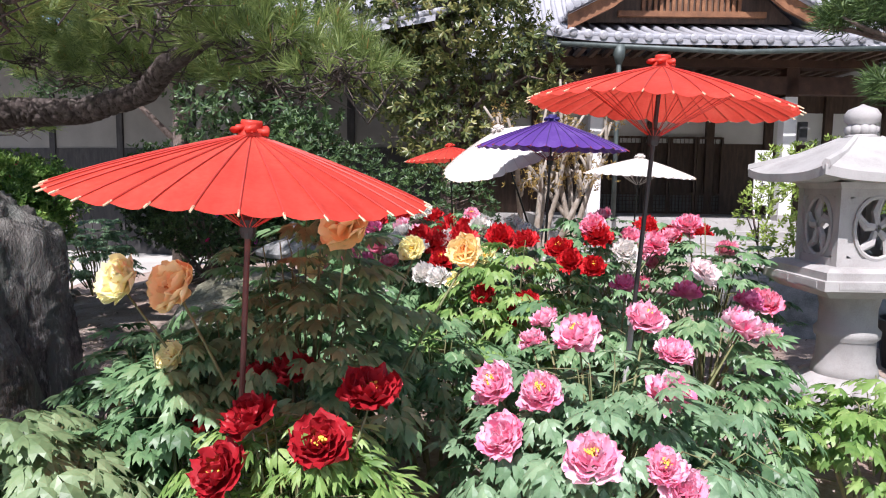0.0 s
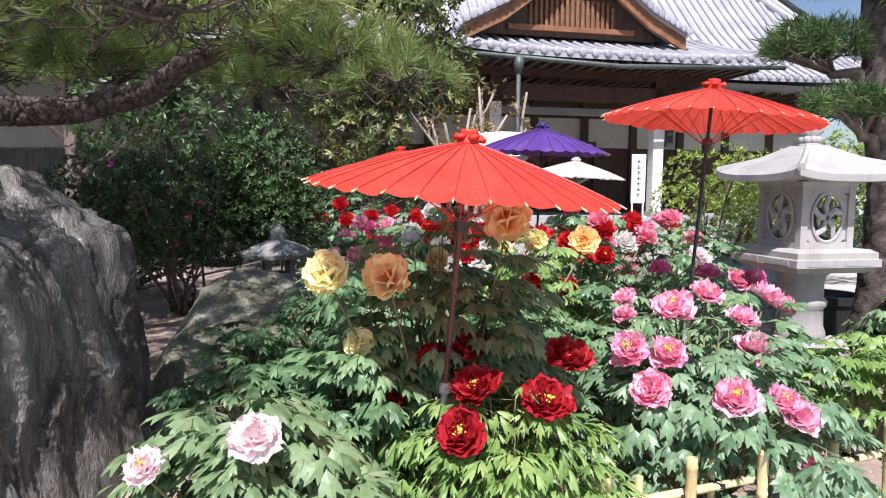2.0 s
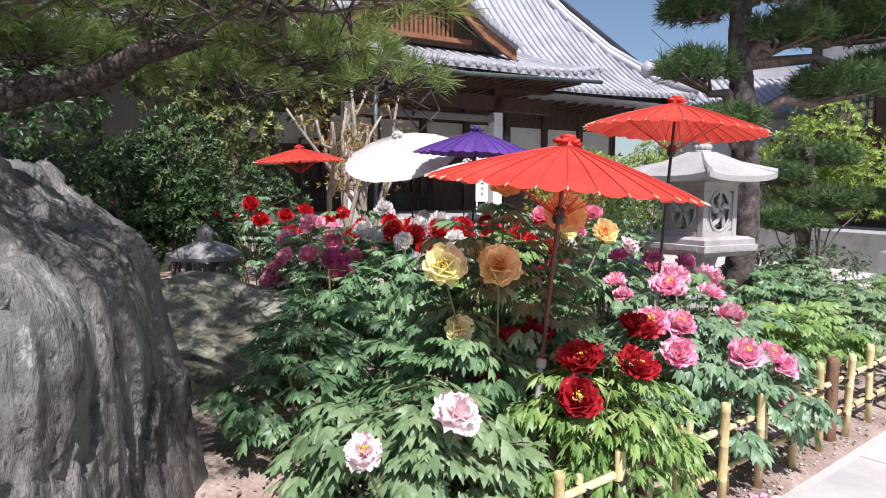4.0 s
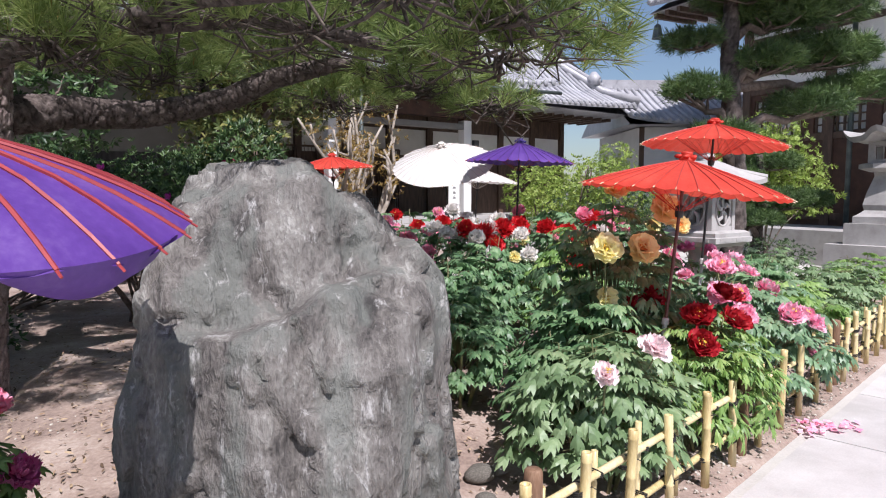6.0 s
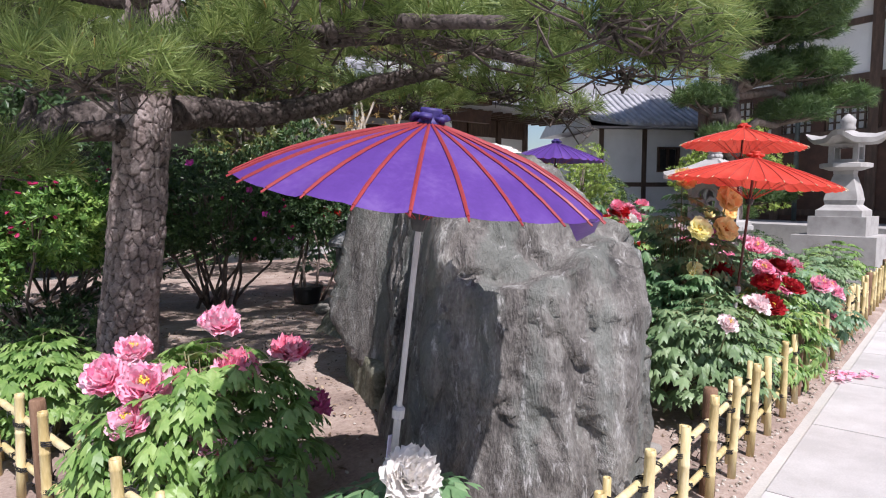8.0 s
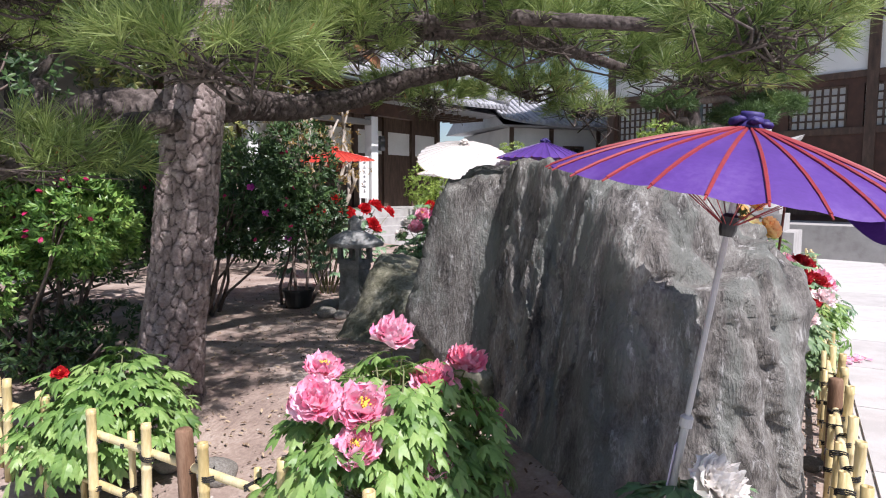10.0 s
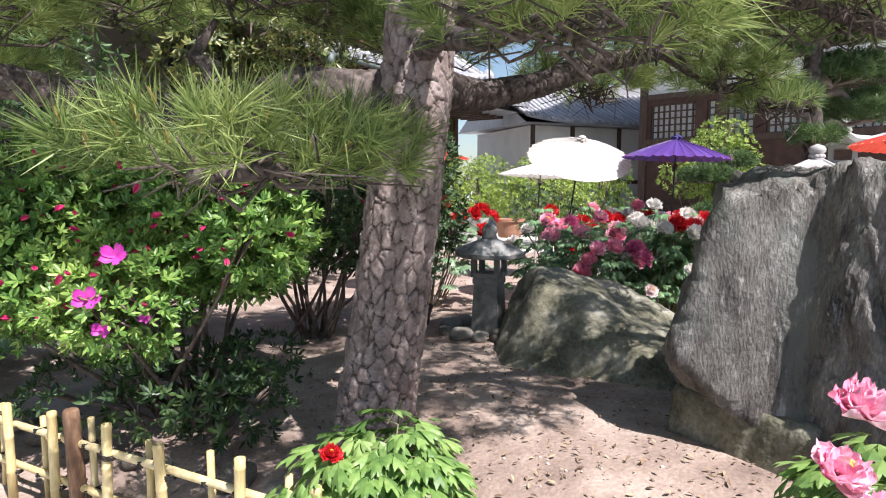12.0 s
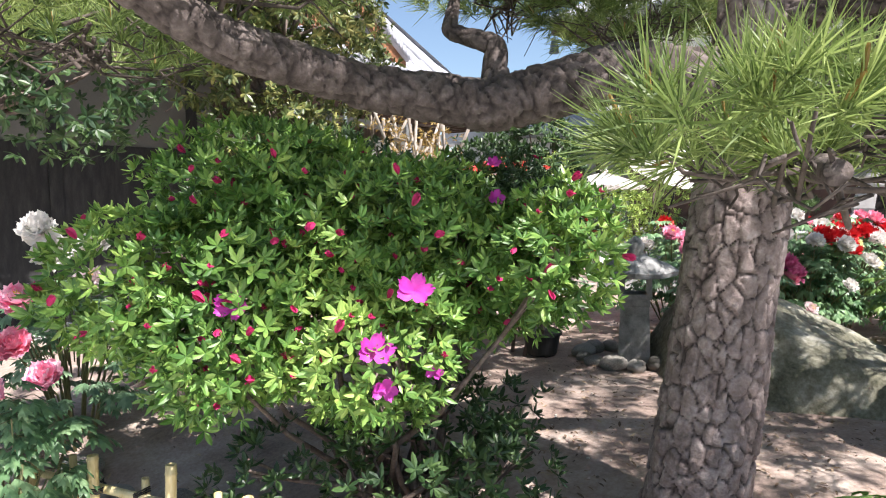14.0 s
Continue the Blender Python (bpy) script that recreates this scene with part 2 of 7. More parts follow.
PETAL = {
    "pink": petal("pink_petal", (0.92, 0.25, 0.43), (0.98, 0.77, 0.85), (0.86, 0.04, 0.14)),
    "deep_pink": petal("deep_pink_petal", (0.90, 0.17, 0.32), (0.96, 0.60, 0.70), (0.84, 0.03, 0.09)),
    "magenta": petal("magenta_petal", (0.70, 0.09, 0.30), (0.86, 0.30, 0.50), (0.62, 0.04, 0.20)),
    "red": petal("red_petal", (0.58, 0.008, 0.014), (0.76, 0.035, 0.045), (0.46, 0.006, 0.012)),
    "dark_red": petal("dark_red_petal", (0.32, 0.005, 0.012), (0.52, 0.022, 0.034), (0.22, 0.003, 0.008), 0.2),
    "yellow": petal("yellow_petal", (0.95, 0.88, 0.46), (0.96, 0.93, 0.66), (0.93, 0.72, 0.14)),
    "orange": petal("orange_petal", (0.98, 0.75, 0.36), (0.99, 0.88, 0.54), (0.95, 0.50, 0.09)),
    "white": petal("white_petal", (0.88, 0.84, 0.79), (0.93, 0.90, 0.87), (0.90, 0.82, 0.70)),
    "pale_pink": petal("pale_pink_petal", (0.91, 0.72, 0.73), (0.94, 0.86, 0.85), (0.82, 0.36, 0.45)),
    "azalea": petal("azalea_petal", (0.60, 0.04, 0.42), (0.78, 0.13, 0.60), (0.52, 0.02, 0.32)),
    "bud": petal("bud_petal", (0.52, 0.02, 0.13), (0.66, 0.06, 0.21), (0.42, 0.02, 0.09)),
}
STAMEN = material("stamen", [(0.72, 0.42, 0.03), (0.84, 0.62, 0.10)], 0.7, 30, 90, 0)
STAMEN_RED = material("stamen_red", [(0.60, 0.10, 0.02), (0.72, 0.26, 0.03)], 0.7, 30, 90, 0)


# ---------------------------------------------------------------- building blocks
class Geo:
    """Collects vertices and faces of one mesh."""

    def __init__(self):
        self.v, self.f, self.n, self.a = [], [], 0, []

    def add(self, verts, faces, attr=None):
        verts = np.asarray(verts, float).reshape(-1, 3)
        self.v.append(verts)
        self.f += [tuple(int(i) + self.n for i in q) for q in faces]
        self.n += len(verts)
        self.a.append(np.zeros(len(verts)) if attr is None else np.asarray(attr, float))
        return self

    def many(self, verts, faces, mats, places, attr=None):
        """One copy of the template for each 3x3 turn in mats and each place."""
        verts, faces = np.asarray(verts, float), np.asarray(faces)
        out = np.einsum("nij,vj->nvi", mats, verts) + np.asarray(places)[:, None]
        k = len(places)
        f = (faces[None] + (np.arange(k) * len(verts))[:, None, None] + self.n).reshape(-1, faces.shape[1])
        self.v.append(out.reshape(-1, 3))
        self.f += f.tolist()
        self.n += k * len(verts)
        self.a.append(np.zeros(k * len(verts)) if attr is None else np.tile(attr, k))
        return self

    def box(self, x0, y0, z0, x1, y1, z1, m=None):
        v = np.array([(x, y, z) for z in (z0, z1) for x, y in ((x0, y0), (x1, y0), (x1, y1), (x0, y1))], float)
        if m is not None:
            v = np.array([m @ Vector(p) for p in v])
        return self.add(v, [(3, 2, 1, 0), (4, 5, 6, 7), (0, 1, 5, 4), (1, 2, 6, 5), (2, 3, 7, 6), (3, 0, 4, 7)])

    def lathe(self, profile, sides=24, m=None, phase=0.0, squash=1.0):
        """Turns (radius, z) pairs about z, with closed ends."""
        k, rows = len(profile), []
        ang = np.arange(sides) * 2 * np.pi / sides + phase
        for r, z in profile:
            rows.append(np.c_[r * np.cos(ang), squash * r * np.sin(ang), np.full(sides, z)])
        v = np.concatenate(rows + [[[0, 0, profile[0][1]], [0, 0, profile[-1][1]]]])
        if m is not None:
            v = np.array([m @ Vector(p) for p in v])
        start = self.n
        self.v.append(v)
        self.a.append(np.zeros(len(v)))
        f = []
        for i in range(k - 1):
            for j in range(sides):
                a, b = i * sides + j, i * sides + (j + 1) % sides
                f.append((a, b, b + sides, a + sides))
        for j in range(sides):
            f.append(((j + 1) % sides, j, k * sides))
            f.append(((k - 1) * sides + j, (k - 1) * sides + (j + 1) % sides, k * sides + 1))
        self.f += [tuple(i + start for i in q) for q in f]
        self.n += len(v)
        return self

    def tube(self, points, radii, sides=8, wobble=0.0, seed=0):
        """A round limb along the points."""
        p = np.asarray(points, float)
        r = np.broadcast_to(np.asarray(radii, float), (len(p),))
        way = np.gradient(p, axis=0)
        way /= np.linalg.norm(way, axis=1)[:, None] + 1e-9
        rng = np.random.default_rng(seed)
        rows = []
        side = np.cross(way[0], (0.31, 0.77, 0.55))
        for i in range(len(p)):
            side = side - way[i] * (side @ way[i])
            side /= np.linalg.norm(side) + 1e-9
            up = np.cross(way[i], side)
            ang = np.arange(sides) * 2 * np.pi / sides
            rr = r[i] * (1 + wobble * rng.uniform(-1, 1, sides))
            rows.append(p[i] + (np.cos(ang) * rr)[:, None] * side + (np.sin(ang) * rr)[:, None] * up)
        v = np.concatenate(rows + [p[:1], p[-1:]])
        f, k = [], len(p)
        for i in range(k - 1):
            for j in range(sides):
                a, b = i * sides + j, i * sides + (j + 1) % sides
                f.append((a, b, b + sides, a + sides))
        for j in range(sides):
            f.append(((j + 1) % sides, j, k * sides))
            f.append(((k - 1) * sides + j, (k - 1) * sides + (j + 1) % sides, k * sides + 1))
        start = self.n
        self.v.append(v)
        self.a.append(np.zeros(len(v)))
        self.f += [tuple(i + start for i in q) for q in f]
        self.n += len(v)
        return self

    def mesh(self, name, mat, smooth=False, attr=""):
        me = bpy.data.meshes.new(name)
        me.from_pydata(np.concatenate(self.v).tolist(), [], self.f)
        if attr:
            layer = me.attributes.new(attr, "FLOAT", "POINT")
            layer.data.foreach_set("value", np.concatenate(self.a).astype(np.float32))
        me.materials.append(mat)
        if smooth:
            me.polygons.foreach_set("use_smooth", [True] * len(me.polygons))
        me.update()
        return me


def part(name, geo, mat, parent, label="", smooth=False, attr="", kind=""):
    ob = new(name, geo.mesh(name, mat, smooth, attr) if isinstance(geo, Geo) else geo)
    ob.parent = parent
    return tagged(ob, label, "", "", kind)


def thing(name, label, category, group="", kind="", at=(0, 0, 0)):
    ob = new(name)
    ob.location = at
    ob.empty_display_size = 0.1
    return tagged(ob, label, category, group, kind)


def turns(axes, spin, scale=1.0):
    """Turns that carry +z to each axis, spun about it."""
    axes = np.asarray(axes, float)
    axes = axes / (np.linalg.norm(axes, axis=1)[:, None] + 1e-9)
    ref = np.where(np.abs(axes[:, 2:3]) < 0.92, (0.0, 0.0, 1.0), (1.0, 0.0, 0.0))
    side = np.cross(ref, axes)
    side /= np.linalg.norm(side, axis=1)[:, None] + 1e-9
    up = np.cross(axes, side)
    c, s = np.cos(spin)[:, None], np.sin(spin)[:, None]
    m = np.stack([c * side + s * up, c * up - s * side, axes], -1)
    return m * np.broadcast_to(np.asarray(scale, float), (len(axes),))[:, None, None]


# ---------------------------------------------------------------- ground and garden bed
CORNER = np.array((-3.87, 1.29))
ALONG_R, IN_R = np.array((0.898, 0.44)), np.array((-0.44, 0.898))
ALONG_L, IN_L = np.array((-0.402, 0.916)), np.array((0.916, 0.402))


def bed_height(x, y):
    """Height of the soil: a low mound that falls to the fence."""
    p = np.array((x, y)) - CORNER
    d = np.clip(min(p @ IN_R, p @ IN_L) / 1.8, 0, 1)
    return 0.02 + 0.2 * d * d * (3 - 2 * d)


def far_grid(name, mat, label):
    xs = np.r_[-400, -150, -60, -30, np.arange(-20, 21, 2.0), 30, 60, 150, 400]
    g = Geo()
    v = [(x, y, -0.004) for y in xs for x in xs]
    k = len(xs)
    g.add(v, [(j * k + i, j * k + i + 1, (j + 1) * k + i + 1, (j + 1) * k + i) for j in range(k - 1) for i in range(k - 1)])
    return tagged(new(name, g.mesh(name, mat)), label, "ground", kind="structure")


far_grid("ground", COURT, "pale sandy court round the garden")
g = Geo()
da, db = np.r_[-0.16, -0.1, np.arange(0, 9.5, 0.085)], np.r_[-0.16, -0.1, np.arange(0, 11, 0.085)]
det = np.linalg.inv(np.stack([IN_R, IN_L]))
v = []
for b_ in db:
    for a_ in da:
        x, y = CORNER + det @ np.array((a_, b_))
        z = bed_height(x, y)
        z += 0.028 * noise.noise((x * 1.7, y * 1.7, 0)) * min(1, max(0, min(a_, b_)) * 3) + 0.008 * noise.noise((x * 9, y * 9, 3))
        v.append((x, y, z if min(a_, b_) > -0.12 else -0.02))
k = len(da)
g.add(v, [(j * k + i, (j + 1) * k + i, (j + 1) * k + i + 1, j * k + i + 1) for j in range(len(db) - 1) for i in range(k - 1)])
tagged(new("garden_soil", g.mesh("garden_soil", SOIL, True)), "bare sandy soil of the peony bed", "soil", kind="structure")

# paving beside the fence
path_root = thing("pavement", "grey concrete paving beside the bamboo fence", "pavement", kind="structure")
slab_meshes = []
for w in (1.18, 1.2):
    g = Geo()
    g.box(0, 0, -0.03, 1.19, w, 0.012)
    slab_meshes.append(g.mesh("paving_slab", SLAB))
for col in range(3):
    for row in range(-2, 14):
        p = CORNER + ALONG_R * (row * 1.2) - IN_R * (0.18 + (col + 1) * 1.205)
        ob = part("paving_slab", slab_meshes[0], None, path_root)
        ob.matrix_basis = pose(p[0], p[1], 0.0, 0, 0, math.degrees(math.atan2(ALONG_R[1], ALONG_R[0])))

# ---------------------------------------------------------------- bamboo fence
def bamboo_geo(r, h):
    g = Geo()
    prof, z = [], 0.0
    node = 0.17
    while z < h:
        prof += [(r, z), (r, min(h, z + node - 0.012))]
        if z + node < h:
            prof += [(r * 1.13, z + node - 0.006)]
        z += node
    prof = [p for k, p in enumerate(prof) if k == 0 or p[1] > prof[k - 1][1]]
    prof += [(r * 0.72, h + 0.0005), (r * 0.7, h - 0.012)]
    return g.lathe(prof, 10)


def fence(along, inward, posts, length, seed, label):
    rng = random.Random(seed)
    root = thing("bamboo_fence", label, "fence", group="bamboo fence round the bed", at=(CORNER[0], CORNER[1], 0))
    turn = math.degrees(math.atan2(along[1], along[0]))
    tall = [bamboo_geo(0.021, h).mesh("bamboo_upright", BAMBOO, True) for h in (0.50, 0.52, 0.54)]
    thin = [bamboo_geo(0.015, h).mesh("bamboo_upright", BAMBOO, True) for h in (0.44, 0.47, 0.5)]
    pg = Geo()
    pg.lathe([(0.036, -0.05), (0.037, 0.1), (0.035, 0.5), (0.033, 0.535), (0.026, 0.542)], 14)
    post_me = pg.mesh("wooden_post", FENCE_POST, True)
    tg = Geo()
    for a in range(3):
        ring = [(0.027 * math.cos(t), 0.034 * math.sin(t), (a - 1) * 0.008 + 0.012 * math.cos(t)) for t in np.linspace(0, 2 * math.pi, 11)]
        tg.tube(ring, 0.0035, 5)
    tg.tube([(0.0, -0.03, 0.01), (0.02, -0.05, 0.02), (0.045, -0.055, 0.0)], 0.0025, 4)
    tie_me = tg.mesh("rope_tie", TIE, True)
    for z in (0.17, 0.385):
        rail = Geo()
        n = int(length / 0.3)
        pts = [(along[0] * s, along[1] * s, z + 0.01 * math.sin(s * 1.3 + z * 9)) for s in np.linspace(0, length, n)]
        rail.tube(pts, [0.0165 * (1.1 if k % 2 else 1.0) for k in range(n)], 9)
        part("bamboo_rail", rail, BAMBOO, root, "horizontal bamboo rail", smooth=True)
    s, k = 0.0, 0
    marks = [(p, "post") for p in posts]
    while s < length:
        if min(abs(s - p) for p in posts) > 0.07:
            marks.append((s, "tall" if k % 2 else "thin"))
        s += 0.19 + rng.uniform(-0.015, 0.015)
        k += 1
    for s, what in marks:
        off = {"post": 0.0, "tall": -0.036, "thin": 0.032}[what]
        x, y = along * s + inward * off
        me = post_me if what == "post" else rng.choice(tall if what == "tall" else thin)
        name = {"post": "wooden_post"}.get(what, "bamboo_upright")
        ob = part(name, me, None, root, "burnt brown wooden post" if what == "post" else "")
        ob.matrix_basis = pose(x, y, 0, rng.uniform(-2, 2), rng.uniform(-2, 2), rng.uniform(0, 360))
        if s < 8:
            for z in (0.17, 0.385):
                t = part("rope_tie", tie_me, None, root)
                t.matrix_basis = pose(x * 1.0 - inward[0] * off * 0.5, y - inward[1] * off * 0.5, z, 0, rng.uniform(-15, 15), turn + (0 if off <= 0 else 180))
    return root


fence(ALONG_R, IN_R, [0.15, 2.15, 4.15, 6.1, 8.1, 10.1], 11.5, 4, "low yellow bamboo lattice fence tied with black rope beside the paving")
fence(ALONG_L, IN_L, [2.29, 4.66, 7.03], 8.2, 5, "low yellow bamboo lattice fence tied with black rope before the pine")


# ---------------------------------------------------------------- rocks
def rock(name, centre, planes, mat, label, soft=26, rough=0.05, streak=0.02, detail=6, seed=0, base=-0.08, category="rock", ledge=False, plates=0.0, second=()):
    """A stone cut by flat sides (normal, point), with worn edges, pits and grooves; second: the sides of a second mass grown into it."""
    bm = bmesh.new()
    bmesh.ops.create_icosphere(bm, subdivisions=detail, radius=1)
    c = np.array(centre)
    d = np.array([v.co[:] for v in bm.verts])

    def reach(sides, hard):
        inv = np.zeros(len(d))
        for nrm, p in sides:
            nrm = np.array(nrm, float) / np.linalg.norm(nrm)
            dist = nrm @ (np.array(p) - c)
            inv += np.maximum(d @ nrm / dist, 1e-3) ** hard
        return inv ** (-1 / hard)

    r = reach(planes, soft)
    if second:
        r = np.maximum(r, reach(second, 40))
    for v, dd, rr in zip(bm.verts, d, r):
        p = c + dd * rr
        q = Vector(p) + Vector((seed * 7.1, 0, 0))
        big = noise.fractal(q * 1.5, 0.9, 2.1, 4)
        grain = noise.fractal(Vector((q.x * 7 + q.z * 1.2, q.y * 7, q.z * 1.5)), 0.9, 2.2, 4)
        ridge = noise.ridged_multi_fractal(Vector((q.x * 2.4 + 0.8 * q.z, q.y * 2.4, q.z * 0.9)), 0.9, 2.1, 4, 1.0, 2.0)
        block = noise.noise(Vector((q.x * 3.1 + 0.5 * q.z, q.y * 3.1, q.z * 1.3)))
        amount = rough * big + streak * grain - streak * 0.9 * max(0.0, ridge - 1.2) + streak * 1.5 * (math.floor(block * 4) / 4)
        if plates:
            wander = 0.35 * noise.noise_vector(q * 2.2)
            gaps, cells = noise.voronoi(Vector((q.x * 3.6 + 0.5 * q.z, q.y * 3.6, q.z * 1.15)) + wander)
            amount += plates * (noise.cell(cells[0] * 3.7) * 1.0 - 0.5 * max(0.0, 1 - (gaps[1] - gaps[0]) / 0.07))
            gaps, cells = noise.voronoi(Vector((q.x * 11 + 2 * q.z, q.y * 11, q.z * 3.2)) + wander * 3)
            amount += plates * 0.75 * noise.cell(cells[0] * 5.3)
        if ledge:
            over = p[2] - (0.98 + 0.30 * (p[0] + 3.3) + 0.06 * big)
            front = min(1.0, max(0.0, (3.0 - p[1]) / 0.5)) * min(1.0, max(0.0, (p[0] + 3.12) / 0.12)) * min(1.0, max(0.0, (0.72 - dd[2]) / 0.25))
            amount -= 0.12 * front * min(1.0, max(0.0, over / 0.05))
        v.co = Vector(p + dd * amount)
        v.co.z = max(v.co.z, base)
    me = bpy.data.meshes.new(name)
    bm.to_mesh(me)
    bm.free()
    me.materials.append(mat)
    me.polygons.foreach_set("use_smooth", [True] * len(me.polygons))
    return tagged(new(name, me), label, category)


rock("standing_stone", (-2.75, 3.25, 0.8), [
    ((-0.97, 0.22, 0.14), (-3.22, 2.8, 0.9)), ((-0.5, 0.8, 0.1), (-3.10, 3.75, 0.8)), ((0, 1, 0.12), (-2.7, 4.2, 0.5)), ((0.6, 0.75, 0.3), (-2.3, 3.85, 0.9)),
    ((1, -0.06, 0.10), (-2.06, 3.5, 0.7)), ((0.66, -0.1, 0.75), (-2.33, 3.2, 1.43)), ((-0.1, -1, 0.16), (-2.8, 2.13, 0.6)),
    ((0.15, -0.7, 0.7), (-2.7, 2.42, 1.40)), ((0.72, -0.68, 0.0), (-2.20, 2.40, 0.6)), ((-0.75, -0.65, 0.1), (-3.12, 2.40, 1.2)),
    ((-0.02, 0.0, 1), (-2.95, 3.4, 1.66)), ((-0.6, -0.35, 0.72), (-3.06, 2.85, 1.55)), ((0, 0, -1), (-2.75, 3.1, -0.6))],
    ROCK, "tall grey-green standing stone with pale streaks beside the umbrella", soft=22, rough=0.05, streak=0.025, detail=7, seed=1, ledge=True, plates=0.028,
    second=[((-0.9, -0.34, 0.14), (-3.15, 4.0, 0.9)), ((-0.7, 0.7, 0.25), (-3.23, 4.16, 0.9)), ((0, 1, 0.12), (-2.8, 4.27, 0.9)), ((-0.5, 0.0, 0.85), (-2.98, 4.0, 1.55)),
            ((-0.75, -0.66, 0.0), (-3.10, 3.42, 0.9)), ((0.3, -0.95, 0.0), (-2.7, 2.95, 0.9)), ((0, 0, 1), (-2.9, 3.9, 1.63)), ((0.7, 0.0, 0.7), (-2.55, 3.8, 1.5)), ((1, 0.0, 0.1), (-2.25, 3.8, 0.7)), ((-0.55, 0.3, -0.75), (-3.16, 4.1, 0.5)), ((0, 0, -1), (-2.75, 3.6, -0.3))])
rock("boulder", (-2.1, 5.6, 0.25), [
    ((-0.9, -0.35, 0.45), (-2.72, 5.3, 0.3)), ((-0.7, 0.6, 0.4), (-2.62, 6.2, 0.3)), ((0.2, -1, 0.5), (-2.1, 4.75, 0.2)),
    ((0.1, -0.45, 1), (-2.25, 5.6, 0.74)), ((0.3, 0.2, 1), (-2.1, 6.1, 0.82)), ((1, 0.1, 0.6), (-1.35, 5.6, 0.3)),
    ((0.2, 1, 0.5), (-1.9, 6.75, 0.3)), ((0, 0, -1), (-2, 5.6, -0.3))],
    BOULDER, "low mossy brown-grey boulder on the bare soil", soft=16, rough=0.06, streak=0.018, detail=6, seed=4, base=0.0)
rock("foot_stone", (-2.95, 3.95, 0.15), [
    ((-1, 0.1, 0.1), (-3.16, 3.95, 0.15)), ((0, 1, 0.1), (-2.95, 4.33, 0.15)), ((1, 0, 0.1), (-2.6, 3.95, 0.1)), ((0, -1, 0.1), (-2.95, 3.5, 0.1)),
    ((0, 0, 1), (-2.95, 3.95, 0.47)), ((0, 0, -1), (-2.95, 3.95, -0.2))], BOULDER, "brown block of stone under the standing stone", detail=5, seed=9, rough=0.03)
rock("garden_stone", (2.3, 8.6, 0.3), [
    ((-1, -0.2, 0.6), (1.5, 8.5, 0.3)), ((1, -0.3, 0.7), (3.2, 8.6, 0.3)), ((0, -1, 0.6), (2.3, 8.0, 0.3)), ((0, 1, 0.5), (2.3, 9.4, 0.3)),
    ((0, 0, 1), (2.2, 8.6, 0.72)), ((0, 0, -1), (2.3, 8.6, -0.3))], OLD_STONE, "low dark garden rock before the temple steps", detail=5, seed=12, rough=0.05)


def cobble_mesh(seed):
    bm = bmesh.new()
    bmesh.ops.create_icosphere(bm, subdivisions=3, radius=1)
    for v in bm.verts:
        v.co *= 1 + 0.22 * noise.noise(v.co * 1.3 + Vector((seed * 3.3, 0, 0)))
    me = bpy.data.meshes.new("cobble")
    bm.to_mesh(me)
    bm.free()
    me.materials.append(COBBLE)
    me.polygons.foreach_set("use_smooth", [True] * len(me.polygons))
    return me


COBBLES = [cobble_mesh(k) for k in range(5)]


def cobble(x, y, size, seed):
    rng = random.Random(seed)
    ob = new("cobble", COBBLES[seed % 5])
    ob.matrix_basis = pose(x, y, bed_height(x, y) + size * 0.38, 0, 0, rng.uniform(0, 360)) @ Matrix.Diagonal((size, size * 0.8, size * 0.6, 1))
    return tagged(ob, "rounded grey river stone lying on the soil", "stone", group="river stones in the bed")


rng = random.Random(11)
for k in range(15):
    p = CORNER + ALONG_L * (2.7 + 0.33 * k + rng.uniform(-0.1, 0.1)) + IN_L * (0.42 + rng.uniform(-0.08, 0.12))
    cobble(p[0], p[1], rng.uniform(0.07, 0.12), k)
for k in range(13):
    a = 2 * math.pi * k / 13
    cobble(-2.3 + 0.36 * math.cos(a), 6.75 + 0.36 * math.sin(a), rng.uniform(0.07, 0.11), 40 + k)
for k, (x, y) in enumerate(((-1.95, 2.85), (-1.86, 2.7), (-1.8, 2.95), (-1.98, 2.55), (-1.75, 3.15), (-1.9, 2.35), (-1.62, 3.2))):
    cobble(x, y, rng.uniform(0.05, 0.08), 60 + k)


